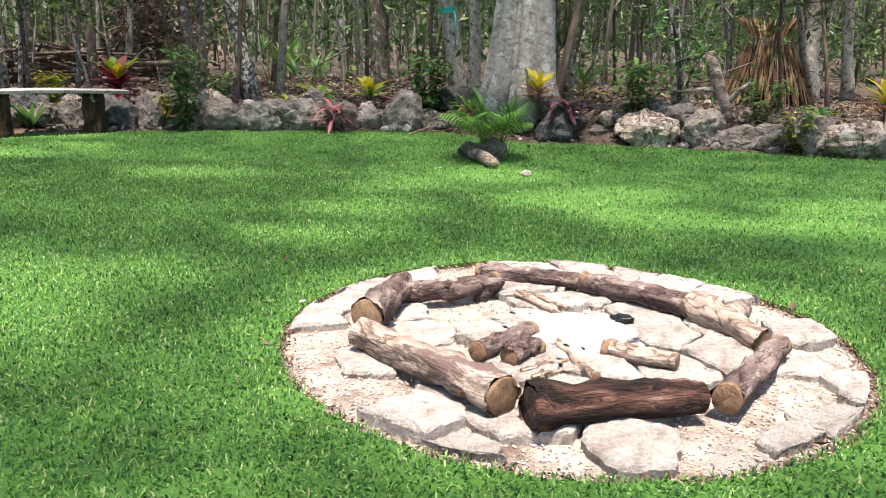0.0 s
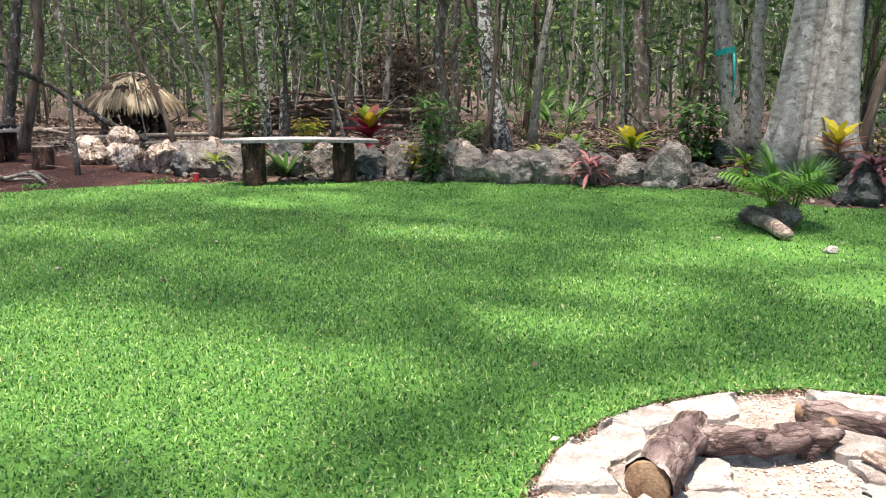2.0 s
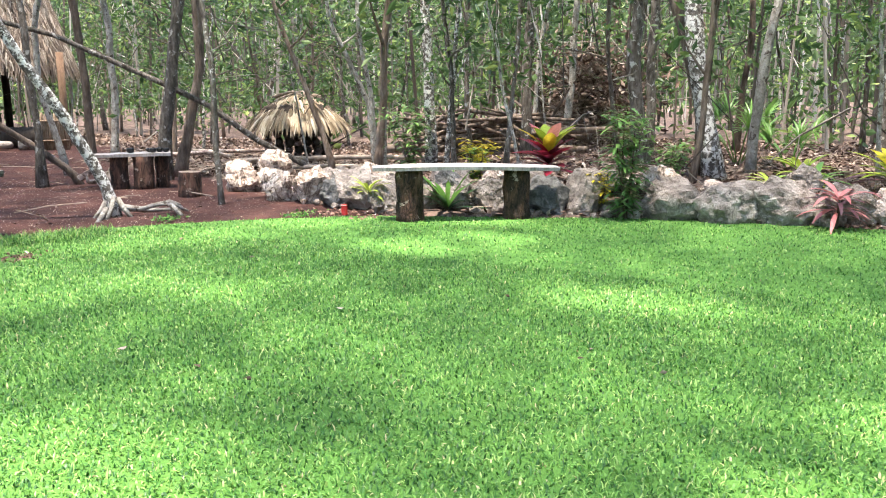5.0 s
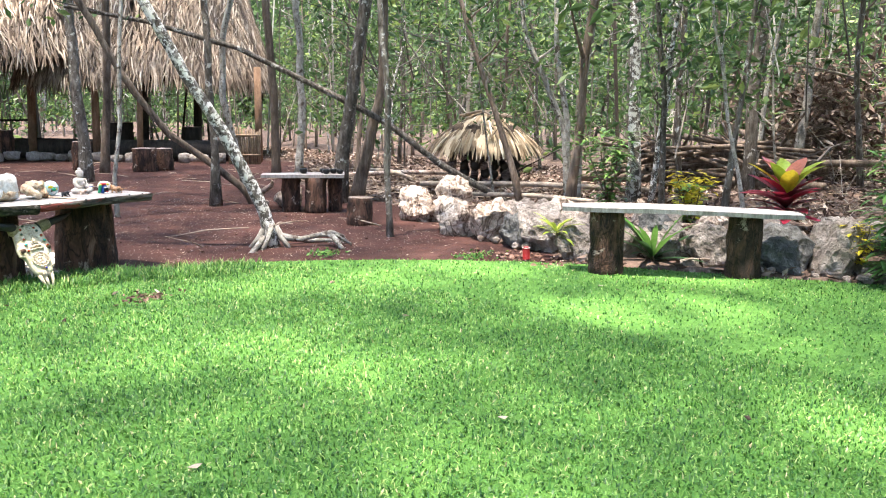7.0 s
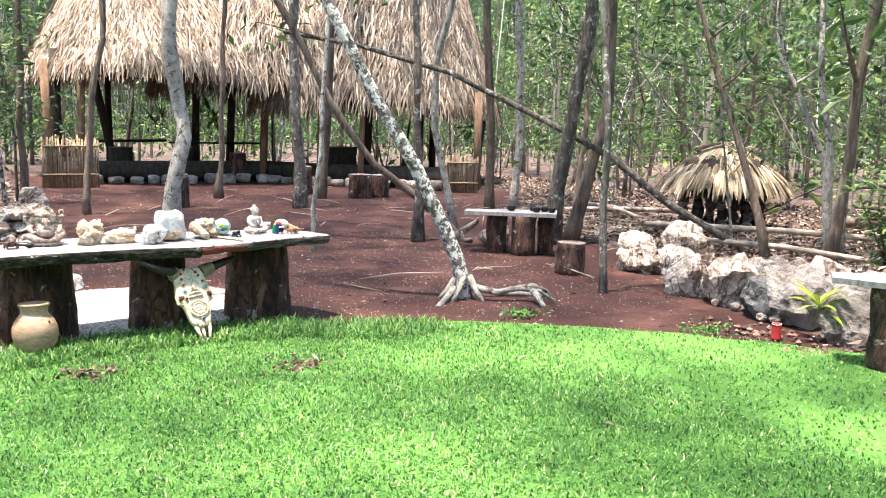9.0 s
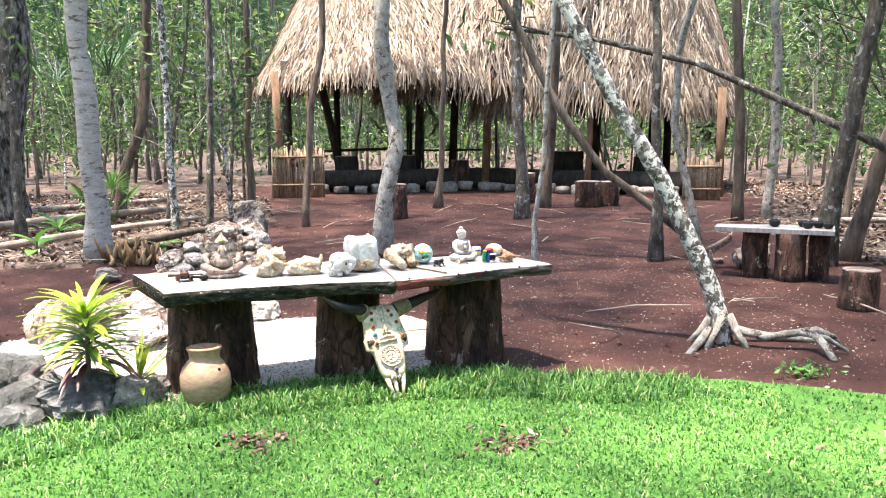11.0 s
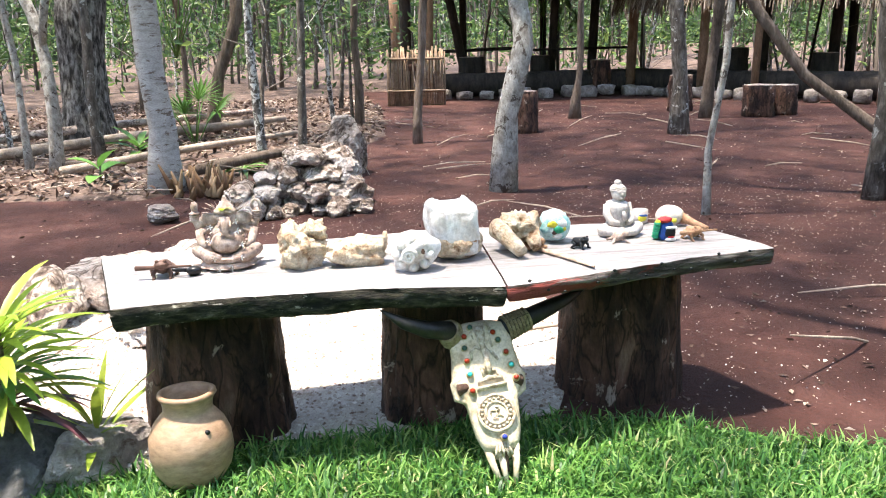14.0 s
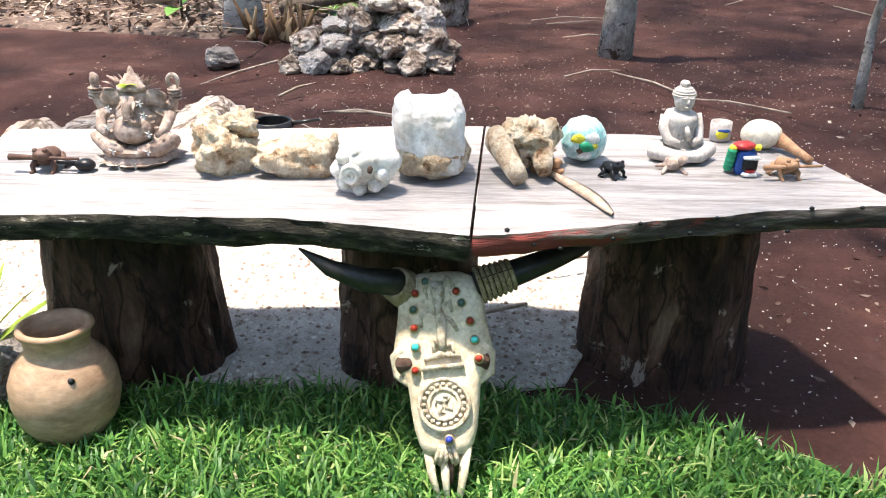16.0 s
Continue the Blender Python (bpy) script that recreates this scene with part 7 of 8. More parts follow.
for j in range(5):
    b.tube([(-0.005 + (0.036 - 0.0016 * j * j) * math.cos(a), (0.042 - 0.0018 * j * j) * math.sin(a), 0.222 + j * 0.0075) for a in np.linspace(0, 2 * math.pi, 15)], [0.0028] * 15, 5, 0, False)
b.v = [(x * 0.95, y * 0.78, z * 0.85) for x, y, z in b.v]
solid("seated_statue", b, M_CEMENT, on_top(-9.5, 8.07, 8), "pale grey cement statue sitting with crossed legs", "statue")
lizard = Shape().blob((0, 0, 0.022), (0.02, 0.028, 0.018), 3, 0.15)
lizard.blob((0.012, 0.024, 0.036), (0.014, 0.014, 0.012), 2, 0.1)
for sg in (-1, 1):
    lizard.tube([(0.01, sg * 0.018, 0.015), (0.025, sg * 0.03, 0.004), (0.035, sg * 0.034, 0.003)], [0.007, 0.005, 0.004], 6)
lizard.tube([(-0.01, -0.02, 0.015), (-0.015, -0.045, 0.008)], [0.008, 0.003], 6)
solid("animal_figure", lizard, M_TERRACOTTA, on_top(-9.38, 8.03, 0), "tiny clay animal at the foot of the statue", "figurine")
jar = empty("candle_jar", on_top(-9.68, 8.24, 0), "small clear candle jar with a printed label", "candle jar")
part("jar", Shape().lathe([(0.026, 0.0), (0.032, 0.006), (0.033, 0.06), (0.03, 0.06), (0.029, 0.01), (0.01, 0.008)], seg=20), M_CEMENT, jar)
part("label_patch", Shape().blob((0.027, -0.002, 0.026), (0.008, 0.02, 0.018), 2, 0.05), M_YELLOW, jar, "yellow round label")
part("label_band", Shape().blob((0.029, 0.002, 0.038), (0.006, 0.02, 0.007), 2, 0.05), M_BLUE, jar, "blue stripe of the label")
jag = empty("animal_mask", on_top(-9.37, 8.22, 0), "painted toy animal head, blue, green and red, open jaws", "figurine")
part("head", Shape().block((-0.005, 0.005, 0.038), (0.03, 0.03, 0.038), 3, 0.5, 0.06), M_BLUE, jag, "blue painted head")
cr = Shape()
for i in range(5):
    cr.blob((-0.01 + 0.005 * i, -0.035, 0.014 + 0.014 * i), (0.018, 0.014, 0.011), 2, 0.05)
part("mane", cr, M_GREEN, jag, "green painted mane")
part("crest", Shape().blob((0.005, -0.005, 0.084), (0.026, 0.034, 0.012), 2, 0.15), M_RED, jag, "red crest")
part("crest_tip", Shape().blob((0.012, -0.034, 0.078), (0.012, 0.012, 0.01), 2, 0.1), M_YELLOW, jag, "yellow knob")
part("crest_tip", Shape().blob((0.012, 0.034, 0.08), (0.012, 0.01, 0.01), 2, 0.1), M_YELLOW, jag, "yellow knob")
part("mouth", Shape().block((0.022, 0.014, 0.034), (0.012, 0.022, 0.02), 2, 0.5, 0.03), M_BLACK, jag, "black open mouth")
part("tongue", Shape().blob((0.034, 0.014, 0.018), (0.008, 0.014, 0.005), 2, 0.05), M_RED, jag, "red tongue")
part("lower_teeth", Shape().block((0.032, 0.014, 0.008), (0.01, 0.022, 0.006), 2, 0.5, 0.05), M_WHITE, jag, "white teeth")
part("upper_teeth", Shape().block((0.032, 0.014, 0.056), (0.008, 0.024, 0.005), 2, 0.5, 0.05), M_WHITE, jag, "white teeth")
gourd = empty("gourd_rattle", on_top(-9.6, 8.34, 0), "cream gourd rattle with a wooden handle", "rattle")
part("gourd", Shape().blob((0, 0, 0.045), (0.05, 0.062, 0.045), 3, 0.04, 2, 0.05), M_GOURD, gourd)
part("handle", Shape().tube([(0.0, 0.04, 0.04), (0.08, 0.08, 0.022), (0.15, 0.1, 0.015)], [0.024, 0.014, 0.011], 12), M_TAN_WOOD, gourd, "tan wooden handle")
rock(-11.0, 6.5, 0.34, 0.07, M_ROCK_TAN, "flat stone under the black bowl", "", -0.02)
cauldron = empty("black_bowl", pose(-11.0, 6.5, 0.05) @ Matrix.Scale(0.78, 4), "black footed clay bowl standing behind the table", "bowl")
part("bowl", Shape().lathe([(0.05, 0.0), (0.07, 0.05), (0.11, 0.12), (0.13, 0.2), (0.14, 0.26), (0.125, 0.33), (0.115, 0.335), (0.11, 0.32), (0.12, 0.24), (0.06, 0.15)], seg=26), M_BLACK, cauldron)
part("handle", Shape().tube([(0, 0.1, 0.31), (0, 0.2, 0.325), (0, 0.3, 0.34)], [0.015, 0.013, 0.01], 8), M_BLACK, cauldron)
can = empty("red_can", pose(-6.86, 11.25, 0, 4, 0, 20), "small red tin can among the stones", "can")
part("tin", Shape().lathe([(0.04, 0.0), (0.036, 0.006), (0.036, 0.11), (0.034, 0.117), (0.01, 0.124)], seg=20), M_RED, can)
rim_ = [(0.035 * math.cos(a), 0.035 * math.sin(a), 0.114) for a in np.linspace(0, 2 * math.pi, 17)]
part("rim", Shape().tube(rim_, [0.003] * 17, 5, 0, False), M_WHITE, can, "pale metal rim")

# ---- plants ----
def rosette(x, y, z, label, mats, n=16, length=0.35, width=0.07, droop=0.9, up_=0.7, stem=0.15, steps=5, group="", spread=1.0, tilt_top=0.4):
    """A stem with large single leaves round it, each a part of its own."""
    length, width = length * (1.2 if x > -8 else 1), width * (1.25 if x > -8 else 1)
    thing = empty("plant", Matrix.Translation((x, y, z)), label, "plant", group)
    part("stem", Shape().tube([(0, 0, -0.06), (0.01, 0, stem * 0.5), (0, 0.01, stem)], [0.018, 0.014, 0.01], 6), M_BARK_BROWN, thing)
    for i in range(n):
        u = (i + 0.5) / n
        a = i * 2.4 + random.uniform(-0.3, 0.3)
        h = stem * (0.35 + 0.65 * u)
        rise = up_ * (0.25 + u * 1.25) + random.uniform(-0.1, 0.1)
        s = Shape().leaf((0, 0, h), (math.cos(a) * spread, math.sin(a) * spread, rise), length * random.uniform(0.75, 1.15), width * random.uniform(0.8, 1.2), droop * random.uniform(0.7, 1.2), steps)
        part("leaf", s, mats[min(int(u * len(mats)), len(mats) - 1)] if len(mats) > 1 else mats[0], thing)
    return thing


def bush(x, y, z, h, w, label, material, n=240, leaf=0.09, stems=4, long=2.2):
    n, leaf, w = int(n * 1.25), leaf * 1.15, w * 1.1
    thing = empty("shrub", Matrix.Translation((x, y, z)), label, "shrub")
    s, tips = Shape(), []
    for i in range(stems):
        a = 2 * math.pi * i / stems
        lp = limb_points((0, 0, -0.05), (math.cos(a) * w * 0.5, math.sin(a) * w * 0.5, h), h * 0.95, 5, 0.12, 0.2)
        s.tube(lp, [0.014 - 0.002 * j for j in range(6)], 5)
        tips += lp[1:]
    part("stem", s, M_BARK_BROWN, thing)
    g = Shape()
    for i in range(n):
        q = random.choice(tips) + Vector((random.gauss(0, w * 0.12), random.gauss(0, w * 0.12), random.gauss(0, h * 0.06)))
        a = random.uniform(0, 6.28)
        g.leaf(q, (math.cos(a), math.sin(a), random.uniform(-0.1, 0.7)), leaf * random.uniform(0.7, 1.3), leaf / long * random.uniform(0.7, 1.2), 0.6, 3, 0.2)
    part("foliage", g, material, thing, "", False)
    return thing


def fan_palm(x, y, z, label, n=7, h=0.7, r=0.35, mat_=None):
    thing = empty("fan_palm", Matrix.Translation((x, y, z)), label, "palm")
    for i in range(n):
        a = i * 2.4 + 0.4
        tip = Vector((math.cos(a) * h * 0.5, math.sin(a) * h * 0.5, h * random.uniform(0.6, 1.1)))
        stalk = part("stalk", Shape().tube([(0, 0, -0.05), tip * 0.6 + Vector((0, 0, 0.05)), tip], [0.012, 0.009, 0.007], 5), L_GREEN, thing)
        f = Shape()
        d = tip.normalized()
        side = d.cross(Vector((0, 0, 1))).normalized()
        for k in range(17):
            b_ = -1.9 + 3.8 * k / 16
            f.leaf(tip, d * math.cos(b_) + side * math.sin(b_) + Vector((0, 0, 0.15)), r * (1 - 0.2 * abs(b_) / 2), 0.035, 0.5, 4, 0.35)
        part("fan", f, mat_ or L_GREEN, stalk, "", False)
    return thing


def feather_palm(x, y, z, label, n=9, length=0.75, mat_=None, up_=0.9):
    thing = empty("palm", Matrix.Translation((x, y, z)), label, "palm")
    for i in range(n):
        a = i * 2.4
        p, d = Vector((0, 0, 0)), Vector((math.cos(a), math.sin(a), up_ + 0.5 * (i % 3))).normalized()
        f, pts = Shape(), []
        for k in range(15):
            pts.append(p.copy())
            side = d.cross(Vector((0, 0, 1))).normalized()
            if k > 2:
                for sg in (-1, 1):
                    f.leaf(p, side * sg + d * 0.7 + Vector((0, 0, 0.1)), length * 0.5 * math.sin(math.pi * (0.15 + 0.8 * k / 15)), 0.028, 0.9, 3, 0.3)
            d = (d + Vector((0, 0, -0.11))).normalized()
            p = p + d * length / 14
        f.tube(pts, [0.009 - 0.0005 * k for k in range(15)], 5)
        part("frond", f, mat_ or L_GREEN, thing, "", False)
    return thing


random.seed(77)
B = 0.26
rosette(-5.0, 12.95, B, "cordyline with dark red lower leaves and yellow and pink tips", [L_RED, L_RED, L_RED, L_RED, L_RED, L_RED, L_YELLOW, L_LIME, L_PINK], 34, 0.36, 0.12, 0.55, 1.0, 0.5, 6)
bush(-3.85, 12.42, 0.0, 1.2, 0.4, "tall narrow green bush in front of the rocks", L_BUSH, 480, 0.15, 5, 4)
bush(-4.2, 12.55, 0.15, 0.42, 0.28, "small bright yellow croton bush", L_YELLOW, 150, 0.07, 4)
rosette(-1.72, 12.72, 0.05, "pinkish red cordyline in front of the rocks", [L_PINK, L_MAROON, L_PINK], 28, 0.36, 0.045, 1.2, 0.7, 0.28, 5)
rosette(-2.05, 13.7, B, "spiky lime green bromeliad with arching leaves", [L_LIME, L_GREEN], 22, 0.42, 0.05, 1.1, 0.8, 0.1, 5)
rosette(-1.25, 13.65, B + 0.05, "yellow-green bromeliad with a reddish heart", [L_MAROON, L_LIME, L_LIME, L_YELLOW], 24, 0.42, 0.08, 0.8, 0.9, 0.22, 5)
bush(-0.35, 13.5, 0.2, 0.95, 0.6, "dark green glossy shrub among the rocks", L_BUSH, 260, 0.2, 5, 3.2)
rosette(0.28, 13.2, 0.15, "orange and green croton at the foot of the white trees", [L_ORANGE, L_LIME, L_GREEN], 16, 0.3, 0.06, 0.7, 0.7, 0.25)
rosette(1.28, 12.4, 0.35, "yellow croton with maroon lower leaves under the huge tree", [L_MAROON, L_ORANGE, L_PINK, L_YELLOW, L_YELLOW], 24, 0.3, 0.08, 0.5, 0.9, 0.45)
rosette(1.66, 12.25, 0.25, "dark maroon cordyline under the huge tree", [L_MAROON], 24, 0.34, 0.08, 1.1, 0.7, 0.25)
rosette(2.2, 14.2, B, "green and yellow dracaena with long leaves", [L_YELLOW, L_MIXED, L_GREEN], 24, 0.5, 0.06, 0.7, 0.9, 0.5)
bush(2.75, 12.55, 0.2, 0.95, 0.65, "leafy green shrub with pale edged leaves", L_BUSH, 300, 0.19, 5, 3.2)
bush(4.42, 12.15, 0.2, 0.8, 0.45, "light green shrub beside the dead tree", L_BUSH, 240, 0.14, 4, 3)
bush(4.66, 11.35, 0.0, 0.62, 0.32, "yellow and green croton in front of the rocks", L_MIXED, 240, 0.09, 4)
rosette(5.1, 11.75, 0.35, "orange-green bromeliad on the rocks", [L_ORANGE, L_LIME, L_GREEN], 22, 0.36, 0.05, 0.9, 0.7, 0.15)
rosette(5.95, 11.75, 0.3, "yellow and orange croton at the wall", [L_ORANGE, L_ORANGE, L_YELLOW, L_YELLOW], 24, 0.36, 0.09, 0.6, 0.9, 0.5)
fan_palm(-3.4, 16.6, B, "young fan palm with spread green leaves", 7, 0.75, 0.4)
fan_palm(-2.6, 16.0, B, "young fan palm with spread green leaves", 5, 0.6, 0.35)
bush(-7.6, 14.0, 0.22, 1.0, 0.45, "upright green shrub behind the bench", L_BUSH, 300, 0.15, 4, 3.5)
bush(-6.85, 14.6, 0.25, 0.5, 0.4, "yellow croton bush behind the bench", L_YELLOW, 140, 0.12, 4)
bush(-6.0, 13.0, 0.2, 0.55, 0.3, "yellow flowering plant behind the bench", L_MIXED, 120, 0.11, 3)
rosette(-5.85, 11.92, 0.0, "dark green strap-leaved plant under the bench", [L_DEEP, L_GREEN], 22, 0.45, 0.06, 0.7, 1.4, 0.08)
rosette(-6.72, 11.55, 0.2, "yellow-green spiky bromeliad on the rocks", [L_LIME, L_MIXED], 14, 0.25, 0.035, 0.8, 1.0, 0.06)
bush(-3.85, 14.3, 0.25, 0.55, 0.5, "pale green leafy shrub behind the rocks", L_BUSH, 160, 0.12, 4)
rosette(-2.45, 13.2, 0.3, "pinkish bromeliad growing on the rocks", [L_PINK, L_LIME], 18, 0.28, 0.04, 1.0, 0.8, 0.08)
rosette(-2.3, 14.9, B, "yellow-green bromeliad behind the rocks", [L_LIME], 18, 0.45, 0.06, 0.9, 0.8, 0.12)
rosette(-9.12, 5.74, 0.1, "yellow-green dracaena with long narrow striped leaves", [L_MAROON, L_MIXED, L_GREEN, L_LIME, L_LIME, L_LIME, L_LIME], 110, 0.33, 0.034, 0.9, 0.75, 0.46, 6)
rosette(-9.2, 6.0, 0.05, "small yellow-green shoot of a dracaena", [L_LIME, L_MIXED], 12, 0.34, 0.03, 0.5, 1.5, 0.08, 5)
feather_palm(0.42, 10.2, 0.18, "young palm growing on a low stump in the lawn", 8, 0.66, L_LEAFGREEN, 1.9)
fan_palm(0.62, 10.35, 0.1, "young palm with drooping pale leaves", 5, 0.45, 0.35, L_BUSH)
rosette(-15.5, 4.6, 0.0, "big-leaved green seedling on the forest floor", [L_GREEN], 4, 0.35, 0.2, 0.8, 1.2, 0.2)
rosette(-17.6, 4.6, 0.0, "green palm seedling on the forest floor", [L_GREEN], 8, 0.55, 0.12, 0.9, 0.9, 0.15)
fan_palm(-18.5, 5.2, 0.0, "young fan palm on the forest floor", 6, 0.7, 0.4)
fan_palm(-21.0, 4.7, 1.2, "tall fan palm with dark green leaves", 9, 1.6, 0.8, L_DEEP)
fan_palm(-27.5, 14.2, 0.3, "green fan palm behind the hut", 8, 1.6, 0.7)
fan_palm(-28.5, 12.9, 0.3, "green fan palm behind the hut", 8, 1.6, 0.7)
rosette(-15.8, 6.05, 0.0, "low green fern at the foot of a tree", [L_DEEP, L_GREEN], 18, 0.4, 0.06, 1.2, 0.6, 0.05)
fan_palm(-9.0, 20.5, 1.6, "tall fan palm in the forest", 9, 1.5, 0.7, L_DEEP)
fan_palm(2.0, 15.6, 1.3, "tall fan palm in the forest", 9, 1.4, 0.6, L_BUSH)

# stump with the palm, a log and a pale stone on the lawn
s = Shape().tube([(0.3, 10.15, 0.09), (0.42, 9.85, 0.08), (0.52, 9.5, 0.06)], [0.075, 0.072, 0.065], 14, 0.25)
solid("log", s, M_WOOD_PALE, Matrix(), "short pinkish log lying by the young palm", "log")
rock(0.55, 10.25, 0.32, 0.26, M_ROCK, "grey stone at the foot of the young palm", "", -0.02)
rock(0.3, 10.35, 0.3, 0.2, M_ROCK, "grey stone at the foot of the young palm", "", -0.02)
rock(0.84, 9.06, 0.11, 0.06, M_LIMESTONE, "small pale stone lying on the lawn", "", 0.0)

# brush heap, fallen poles and roots
heap = Shape()
for i in range(420):
    a = random.uniform(0, 6.28)
    r = abs(random.gauss(0, 0.5))
    q = Vector((r * 1.1 * math.cos(a), r * 0.8 * math.sin(a), random.uniform(0, 1) * max(0.15, 2.1 - r * 1.7)))
    d = Vector((random.gauss(0, 1), random.gauss(0, 1), random.gauss(0, 0.5))).normalized() * random.uniform(0.3, 0.7)
    heap.tube([q - d, q + Vector((0, 0, 0.05)), q + d], [0.008, 0.012, 0.005], 4, 0, False)
ob = solid("brush_heap", heap, M_STICK, Matrix.Translation((-6.95, 19.9, 0.3)), "tall heap of dry reddish brushwood", "brush", kind="stuff")
part("dry_leaves", leaf_cloud("dry_leaves", np.random.default_rng(2).normal(size=(2600, 3)) * np.array([0.7, 0.55, 0.55]) + np.array([0, 0, 1.1]), 0.1, M_LITTER, 0.2), None, ob)
for i, (p0, p1, r, mt) in enumerate((((-15.9, 4.1, 0.1), (-18.5, 6.6, 0.12), 0.05, M_STICK), ((-16.8, 2.2, 0.1), (-20.2, 6.4, 0.16), 0.07, M_STICK), ((-17.2, 2.0, 0.25), (-21.3, 6.2, 0.22), 0.06, M_WOOD_PALE), ((-15.4, 5.6, 0.12), (-16.4, 6.9, 0.18), 0.06, M_BARK_BROWN), ((-12.4, 15.6, 0.1), (-8.4, 16.6, 0.22), 0.05, M_STICK), ((-11.2, 15.0, 0.06), (-7.3, 14.0, 0.28), 0.035, M_STICK), ((-10.6, 17.6, 0.25), (-6.0, 17.2, 0.4), 0.09, M_BARK_BROWN), ((-9.6, 18.0, 0.45), (-6.2, 17.9, 0.6), 0.1, M_BARK_BROWN), ((-8.8, 17.4, 0.5), (-5.4, 17.6, 0.75), 0.07, M_BARK_BROWN), ((-14.8, 15.6, 0.1), (-13.0, 17.6, 0.15), 0.05, M_WOOD_PALE), ((-15.6, 17.2, 0.1), (-12.9, 15.9, 0.15), 0.04, M_STICK))):
    a, b_ = Vector(p0), Vector(p1)
    mid = (a + b_) / 2 + Vector((0.1, 0.05, 0.04))
    solid("fallen_pole", Shape().tube([a, a.lerp(mid, 0.5), mid, mid.lerp(b_, 0.5), b_], [r, r, r * 0.95, r * 0.85, r * 0.7], 9, 0.15), mt, Matrix(), "long fallen pole lying on the forest floor", "branch", "fallen poles")
heap = Shape()
for i in range(60):
    q = Vector((random.uniform(-1.2, 1.2), random.uniform(-0.6, 0.6), random.uniform(0, 0.7)))
    d = Vector((random.gauss(0, 1), random.gauss(0, 0.7), random.gauss(0, 0.15))).normalized() * random.uniform(0.5, 1.1)
    heap.tube([q - d, q + Vector((0, 0, 0.05)), q + d], [0.03, 0.04, 0.02], 6, 0.1, False)
solid("branch_pile", heap, M_BARK_BROWN, Matrix.Translation((-8.2, 17.7, 0.2)), "dark pile of dead branches in the forest", "brush", kind="stuff")
orange = Shape()
for i in range(40):
    q = Vector((random.uniform(-0.35, 0.35), random.uniform(-0.3, 0.3), 0))
    orange.tube([q, q + Vector((random.gauss(0, 0.06), random.gauss(0, 0.06), random.uniform(0.08, 0.3)))], [0.035, 0.01], 5, 0.2)
solid("rotten_stump", orange, M_THATCH_GOLD, Matrix.Translation((-14.75, 5.75, 0)), "splintered orange rotten stump beside the pale tree", "stump", kind="stuff")

# ---- litter, twigs, gravel and grass ----
rng = np.random.default_rng(42)


def scatter(n, x0, x1, y0, y1, test):
    out = np.zeros((0, 2))
    while len(out) < n:
        q = np.column_stack([rng.uniform(x0, x1, n), rng.uniform(y0, y1, n)])
        out = np.concatenate([out, q[test(q[:, 0], q[:, 1])]])
    return out[:n]


def surface_z(q):
    return height(q[:, 0], q[:, 1])


def flakes(name, q, size, material, label, lift=0.02, flat=0.75):
    c = np.column_stack([q, surface_z(q) + rng.uniform(0.002, lift, len(q))])
    ob = new(name, leaf_cloud(name, c, size, material, flat, 1.3, rng))
    return tagged(ob, label, "litter", kind="stuff")


def off_clear(x, y):
    return ~inside(LAWN, x, y) & ~inside(RED_SOIL, x, y) & ~inside(GRAVEL, x, y)


flakes("leaf_litter", np.concatenate([scatter(26000, -13, 9, 11.4, 22, off_clear), scatter(22000, -26, -9, 1, 22, off_clear)]), 0.075, M_LITTER, "dry brown fallen leaves on the forest floor", 0.07, 0.55)
flakes("soil_litter", scatter(5200, -24, -7.5, 4.5, 17, lambda x, y: inside(RED_SOIL, x, y) & ~inside(LAWN, x, y) & ~inside(GRAVEL, x, y)) , 0.028, M_LITTER, "scattered pale dry leaves on the red earth", 0.008, 0.85).location.z = -0.02
flakes("soil_specks", scatter(5500, -14, -8.2, 6, 12, lambda x, y: inside(RED_SOIL, x, y) & ~inside(LAWN, x, y) & ~inside(GRAVEL, x, y)), 0.009, M_PEBBLE, "fine pale grit on the red earth", 0.004, 0.5).location.z = -0.02
flakes("pit_edge_chips", np.array([(PIT[0] + r * math.cos(a), PIT[1] + r * math.sin(a)) for a, r in zip(rng.uniform(0, 6.283, 4200), PIT[2] + 0.01 - np.abs(rng.normal(0, 0.045, 4200)))]), 0.018, M_CHIPS, "brown bark chips along the edge of the fire pit", 0.025, 0.5).location.z = -0.025


def pebbles(name, q, size, z, material, label):
    n = len(q)
    oct_ = np.array([(1, 0, 0), (0, 1, 0), (-1, 0, 0), (0, -1, 0), (0, 0, 0.7), (0, 0, -0.7)])
    s = (size * rng.uniform(0.5, 1.5, n))[:, None, None] * rng.uniform(0.7, 1.3, (n, 6, 1))
    a = rng.uniform(0, 6.28, n)
    rot = np.stack([np.stack([np.cos(a), -np.sin(a), 0 * a], -1), np.stack([np.sin(a), np.cos(a), 0 * a], -1), np.stack([0 * a, 0 * a, 1 + 0 * a], -1)], 1)
    v = np.einsum("nij,kj->nki", rot, oct_) * s
    v += np.column_stack([q, np.full(n, z)])[:, None, :]
    f = np.array([(0, 1, 4), (1, 2, 4), (2, 3, 4), (3, 0, 4), (1, 0, 5), (2, 1, 5), (3, 2, 5), (0, 3, 5)])
    ob = new(name, array_mesh(name, v.reshape(-1, 3), (f[None] + 6 * np.arange(n)[:, None, None]).reshape(-1, 3), material, False))
    return tagged(ob, label, "gravel", kind="stuff")


a, r = rng.uniform(0, 6.283, 9000), PIT[2] * 0.985 * np.sqrt(rng.uniform(0, 1, 9000))
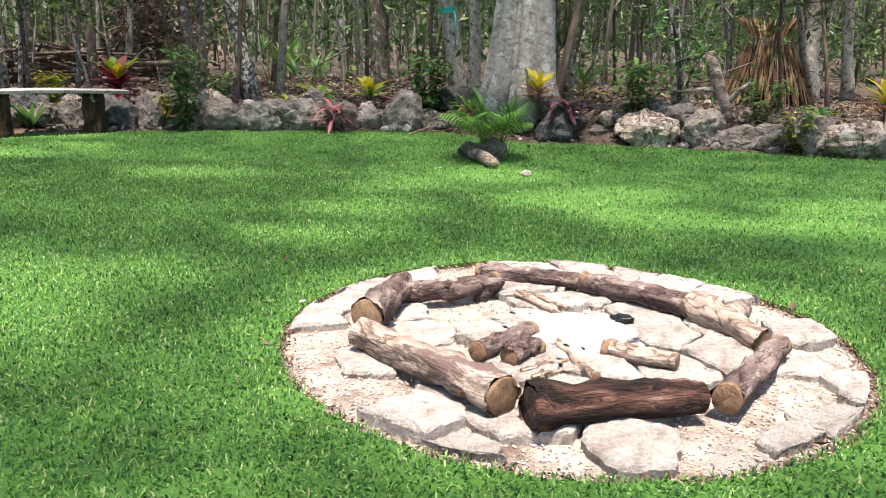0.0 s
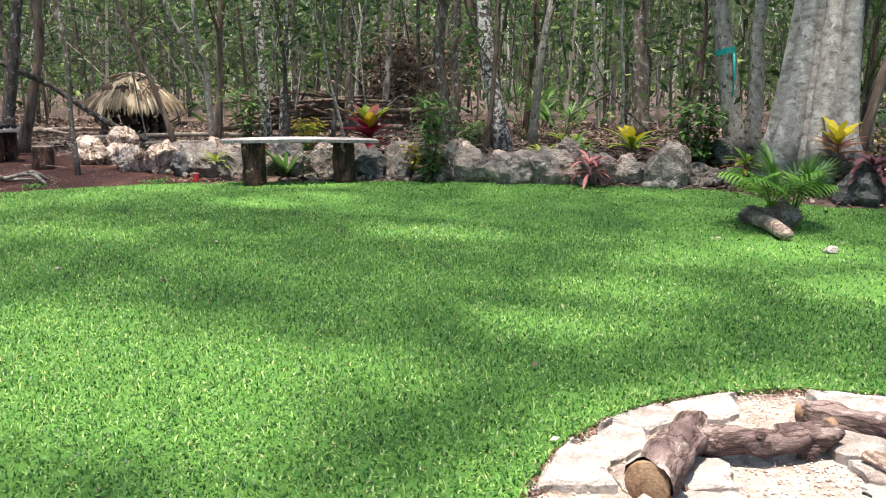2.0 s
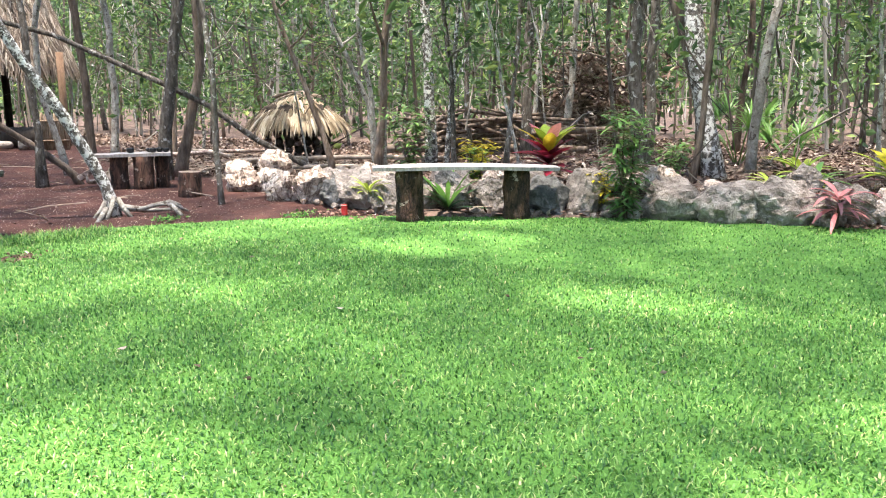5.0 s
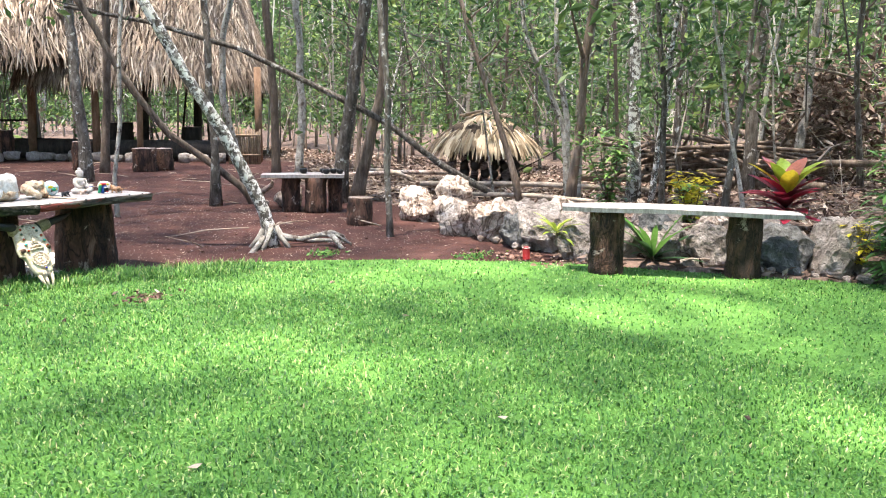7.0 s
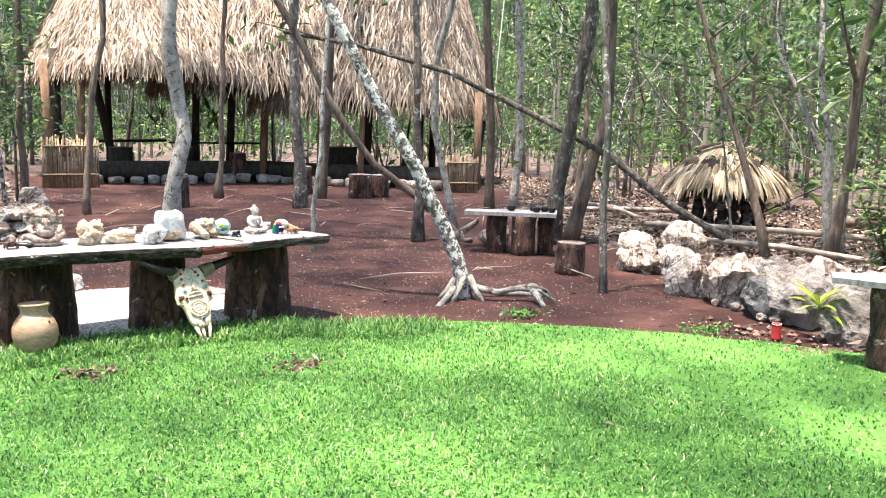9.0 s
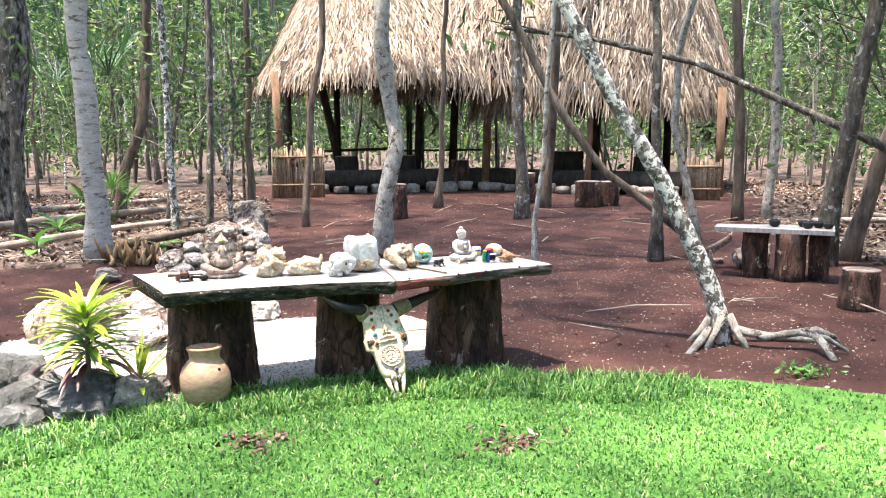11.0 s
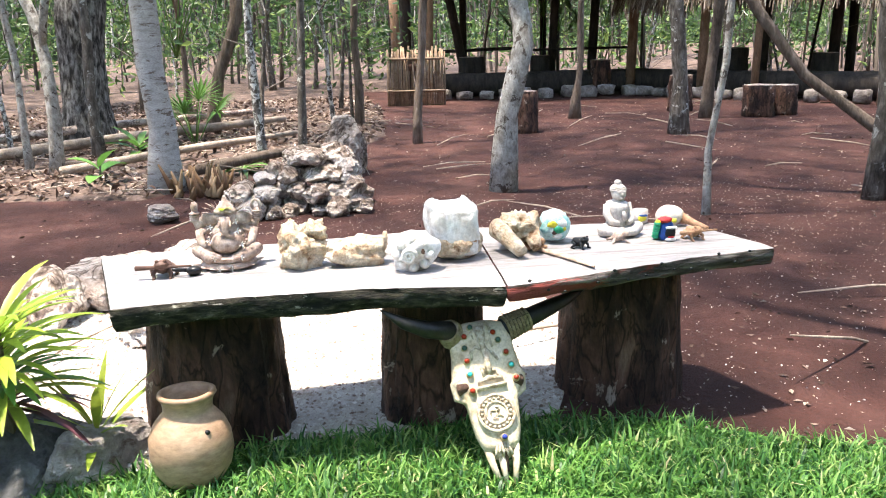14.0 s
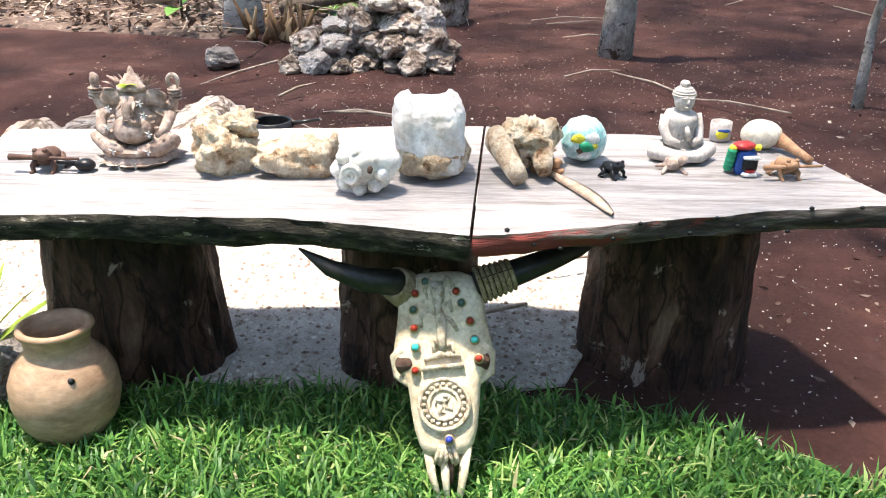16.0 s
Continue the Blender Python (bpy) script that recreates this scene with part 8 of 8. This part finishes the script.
pebbles("pit_gravel", np.column_stack([PIT[0] + r * np.cos(a), PIT[1] + r * np.sin(a)]), 0.006, -0.024, M_PEBBLE, "fine cream gravel between the flat stones")
pebbles("white_gravel", scatter(16000, -11.4, -8.5, 4.4, 8.3, lambda x, y: inside(GRAVEL, x, y) & ~inside(LAWN, x, y)), 0.008, -0.006, M_PEBBLE, "loose white gravel behind the table")
rubble_q = scatter(90, -7.6, -6.3, 10.9, 11.6, lambda x, y: y > 11.0)
pebbles("wall_rubble", rubble_q, 0.022, 0.0, M_CHIPS, "small pale rubble at the foot of the wall")

# twigs
tw = Shape()
random.seed(5)
twq = np.concatenate([scatter(420, -13, 8, 12, 19, off_clear), scatter(420, -22, -10, 2, 18, off_clear), scatter(60, -22, -9.5, 5, 16, lambda x, y: inside(RED_SOIL, x, y))])
for x, y in twq:
    z, a, ln = z_at(x, y) + 0.03, random.uniform(0, 6.28), random.uniform(0.12, 0.55)
    d = Vector((math.cos(a), math.sin(a), random.gauss(0, 0.12))) * ln
    q = Vector((x, y, z))
    tw.tube([q - d, q + Vector((random.gauss(0, 0.03), random.gauss(0, 0.03), 0.02)), q + d], [0.008, 0.009, 0.004], 4, 0, False)
solid("twigs", tw, M_STICK, Matrix(), "dry twigs strewn on the ground", "twigs", kind="stuff")

# dry leaves and bare patches in the lawn
flakes("lawn_leaves", scatter(70, -8, 5, 1, 11.5, lambda x, y: inside(LAWN, x, y)), 0.05, M_LITTER, "single dry brown leaves lying in the grass", 0.045, 0.7)
for x, y, w in ((-7.85, 7.75, 0.26), (-8.27, 6.57, 0.22), (-7.26, 10.95, 0.3), (-8.4, 9.98, 0.22)):
    flakes("dead_grass", np.column_stack([rng.normal(x, w * 0.3, 110), rng.normal(y, w * 0.45, 110)]), 0.034, M_CHIPS if y < 9 else M_GRASS, "heap of withered grass clippings", 0.04, 0.5)


def grass(name, q, length, width, label):
    """Bent blades: two segments each, in one mesh."""
    n = len(q)
    a, lean = rng.uniform(0, 6.283, n), rng.uniform(0.35, 1.5, n)
    ln = length * rng.uniform(0.55, 1.35, n)
    w = width * rng.uniform(0.6, 1.3, n)
    d = np.column_stack([np.cos(a), np.sin(a)])
    s = np.column_stack([-np.sin(a), np.cos(a), np.zeros(n)]) * w[:, None] * 0.5
    base = np.column_stack([q, np.full(n, -0.004)])
    mid = base + np.column_stack([d * (ln * 0.5 * np.sin(lean * 0.6))[:, None], ln * 0.55 * np.cos(lean * 0.6)])
    tip = mid + np.column_stack([d * (ln * 0.55 * np.sin(lean * 1.4))[:, None], ln * 0.5 * np.cos(lean * 1.4)])
    v = np.stack([base - s, base + s, mid + s * 0.9, mid - s * 0.9, tip], 1).reshape(-1, 3)
    k = 5 * np.arange(n)
    f = np.concatenate([np.stack([k, k + 1, k + 2], 1), np.stack([k, k + 2, k + 3], 1), np.stack([k + 3, k + 2, k + 4], 1)])
    ob = new(name, array_mesh(name, v, f, M_GRASS, True))
    return tagged(ob, label, "grass", kind="stuff")


def on_lawn(x, y):
    bare = np.zeros(x.shape, bool)
    for bx_, by_, bw in ((-7.85, 7.75, 0.16), (-8.27, 6.57, 0.13)):
        bare |= np.hypot(x - bx_, (y - by_) * 0.7) < bw
    return inside(LAWN, x, y) & (np.hypot(x - PIT[0], y - PIT[1]) > PIT[2] - 0.03) & ~(bare & (rng.uniform(size=x.shape) < 0.8))


def near_path(x, y):
    """The strip of lawn beside the line walked."""
    return on_lawn(x, y) & (np.abs((x * 6.6 + y * 7.0) / 9.62 - 1.8) < 4.2)


grass("grass", scatter(230000, -9.4, 3.5, 1.2, 9.5, near_path), 0.033, 0.0072, "short broad-bladed bright green grass")
grass("grass", scatter(190000, -9.4, 7.0, 1.5, 13.4, on_lawn), 0.031, 0.0095, "short broad-bladed bright green grass")
edge = scatter(9000, -9.6, -8.2, 5.0, 9.2, lambda x, y: inside(LAWN, x, y) & ~inside([(px + 0.55, py - 0.1) for px, py in LAWN], x, y))
grass("grass", edge, 0.075, 0.009, "longer tufts of green grass at the lawn edge")
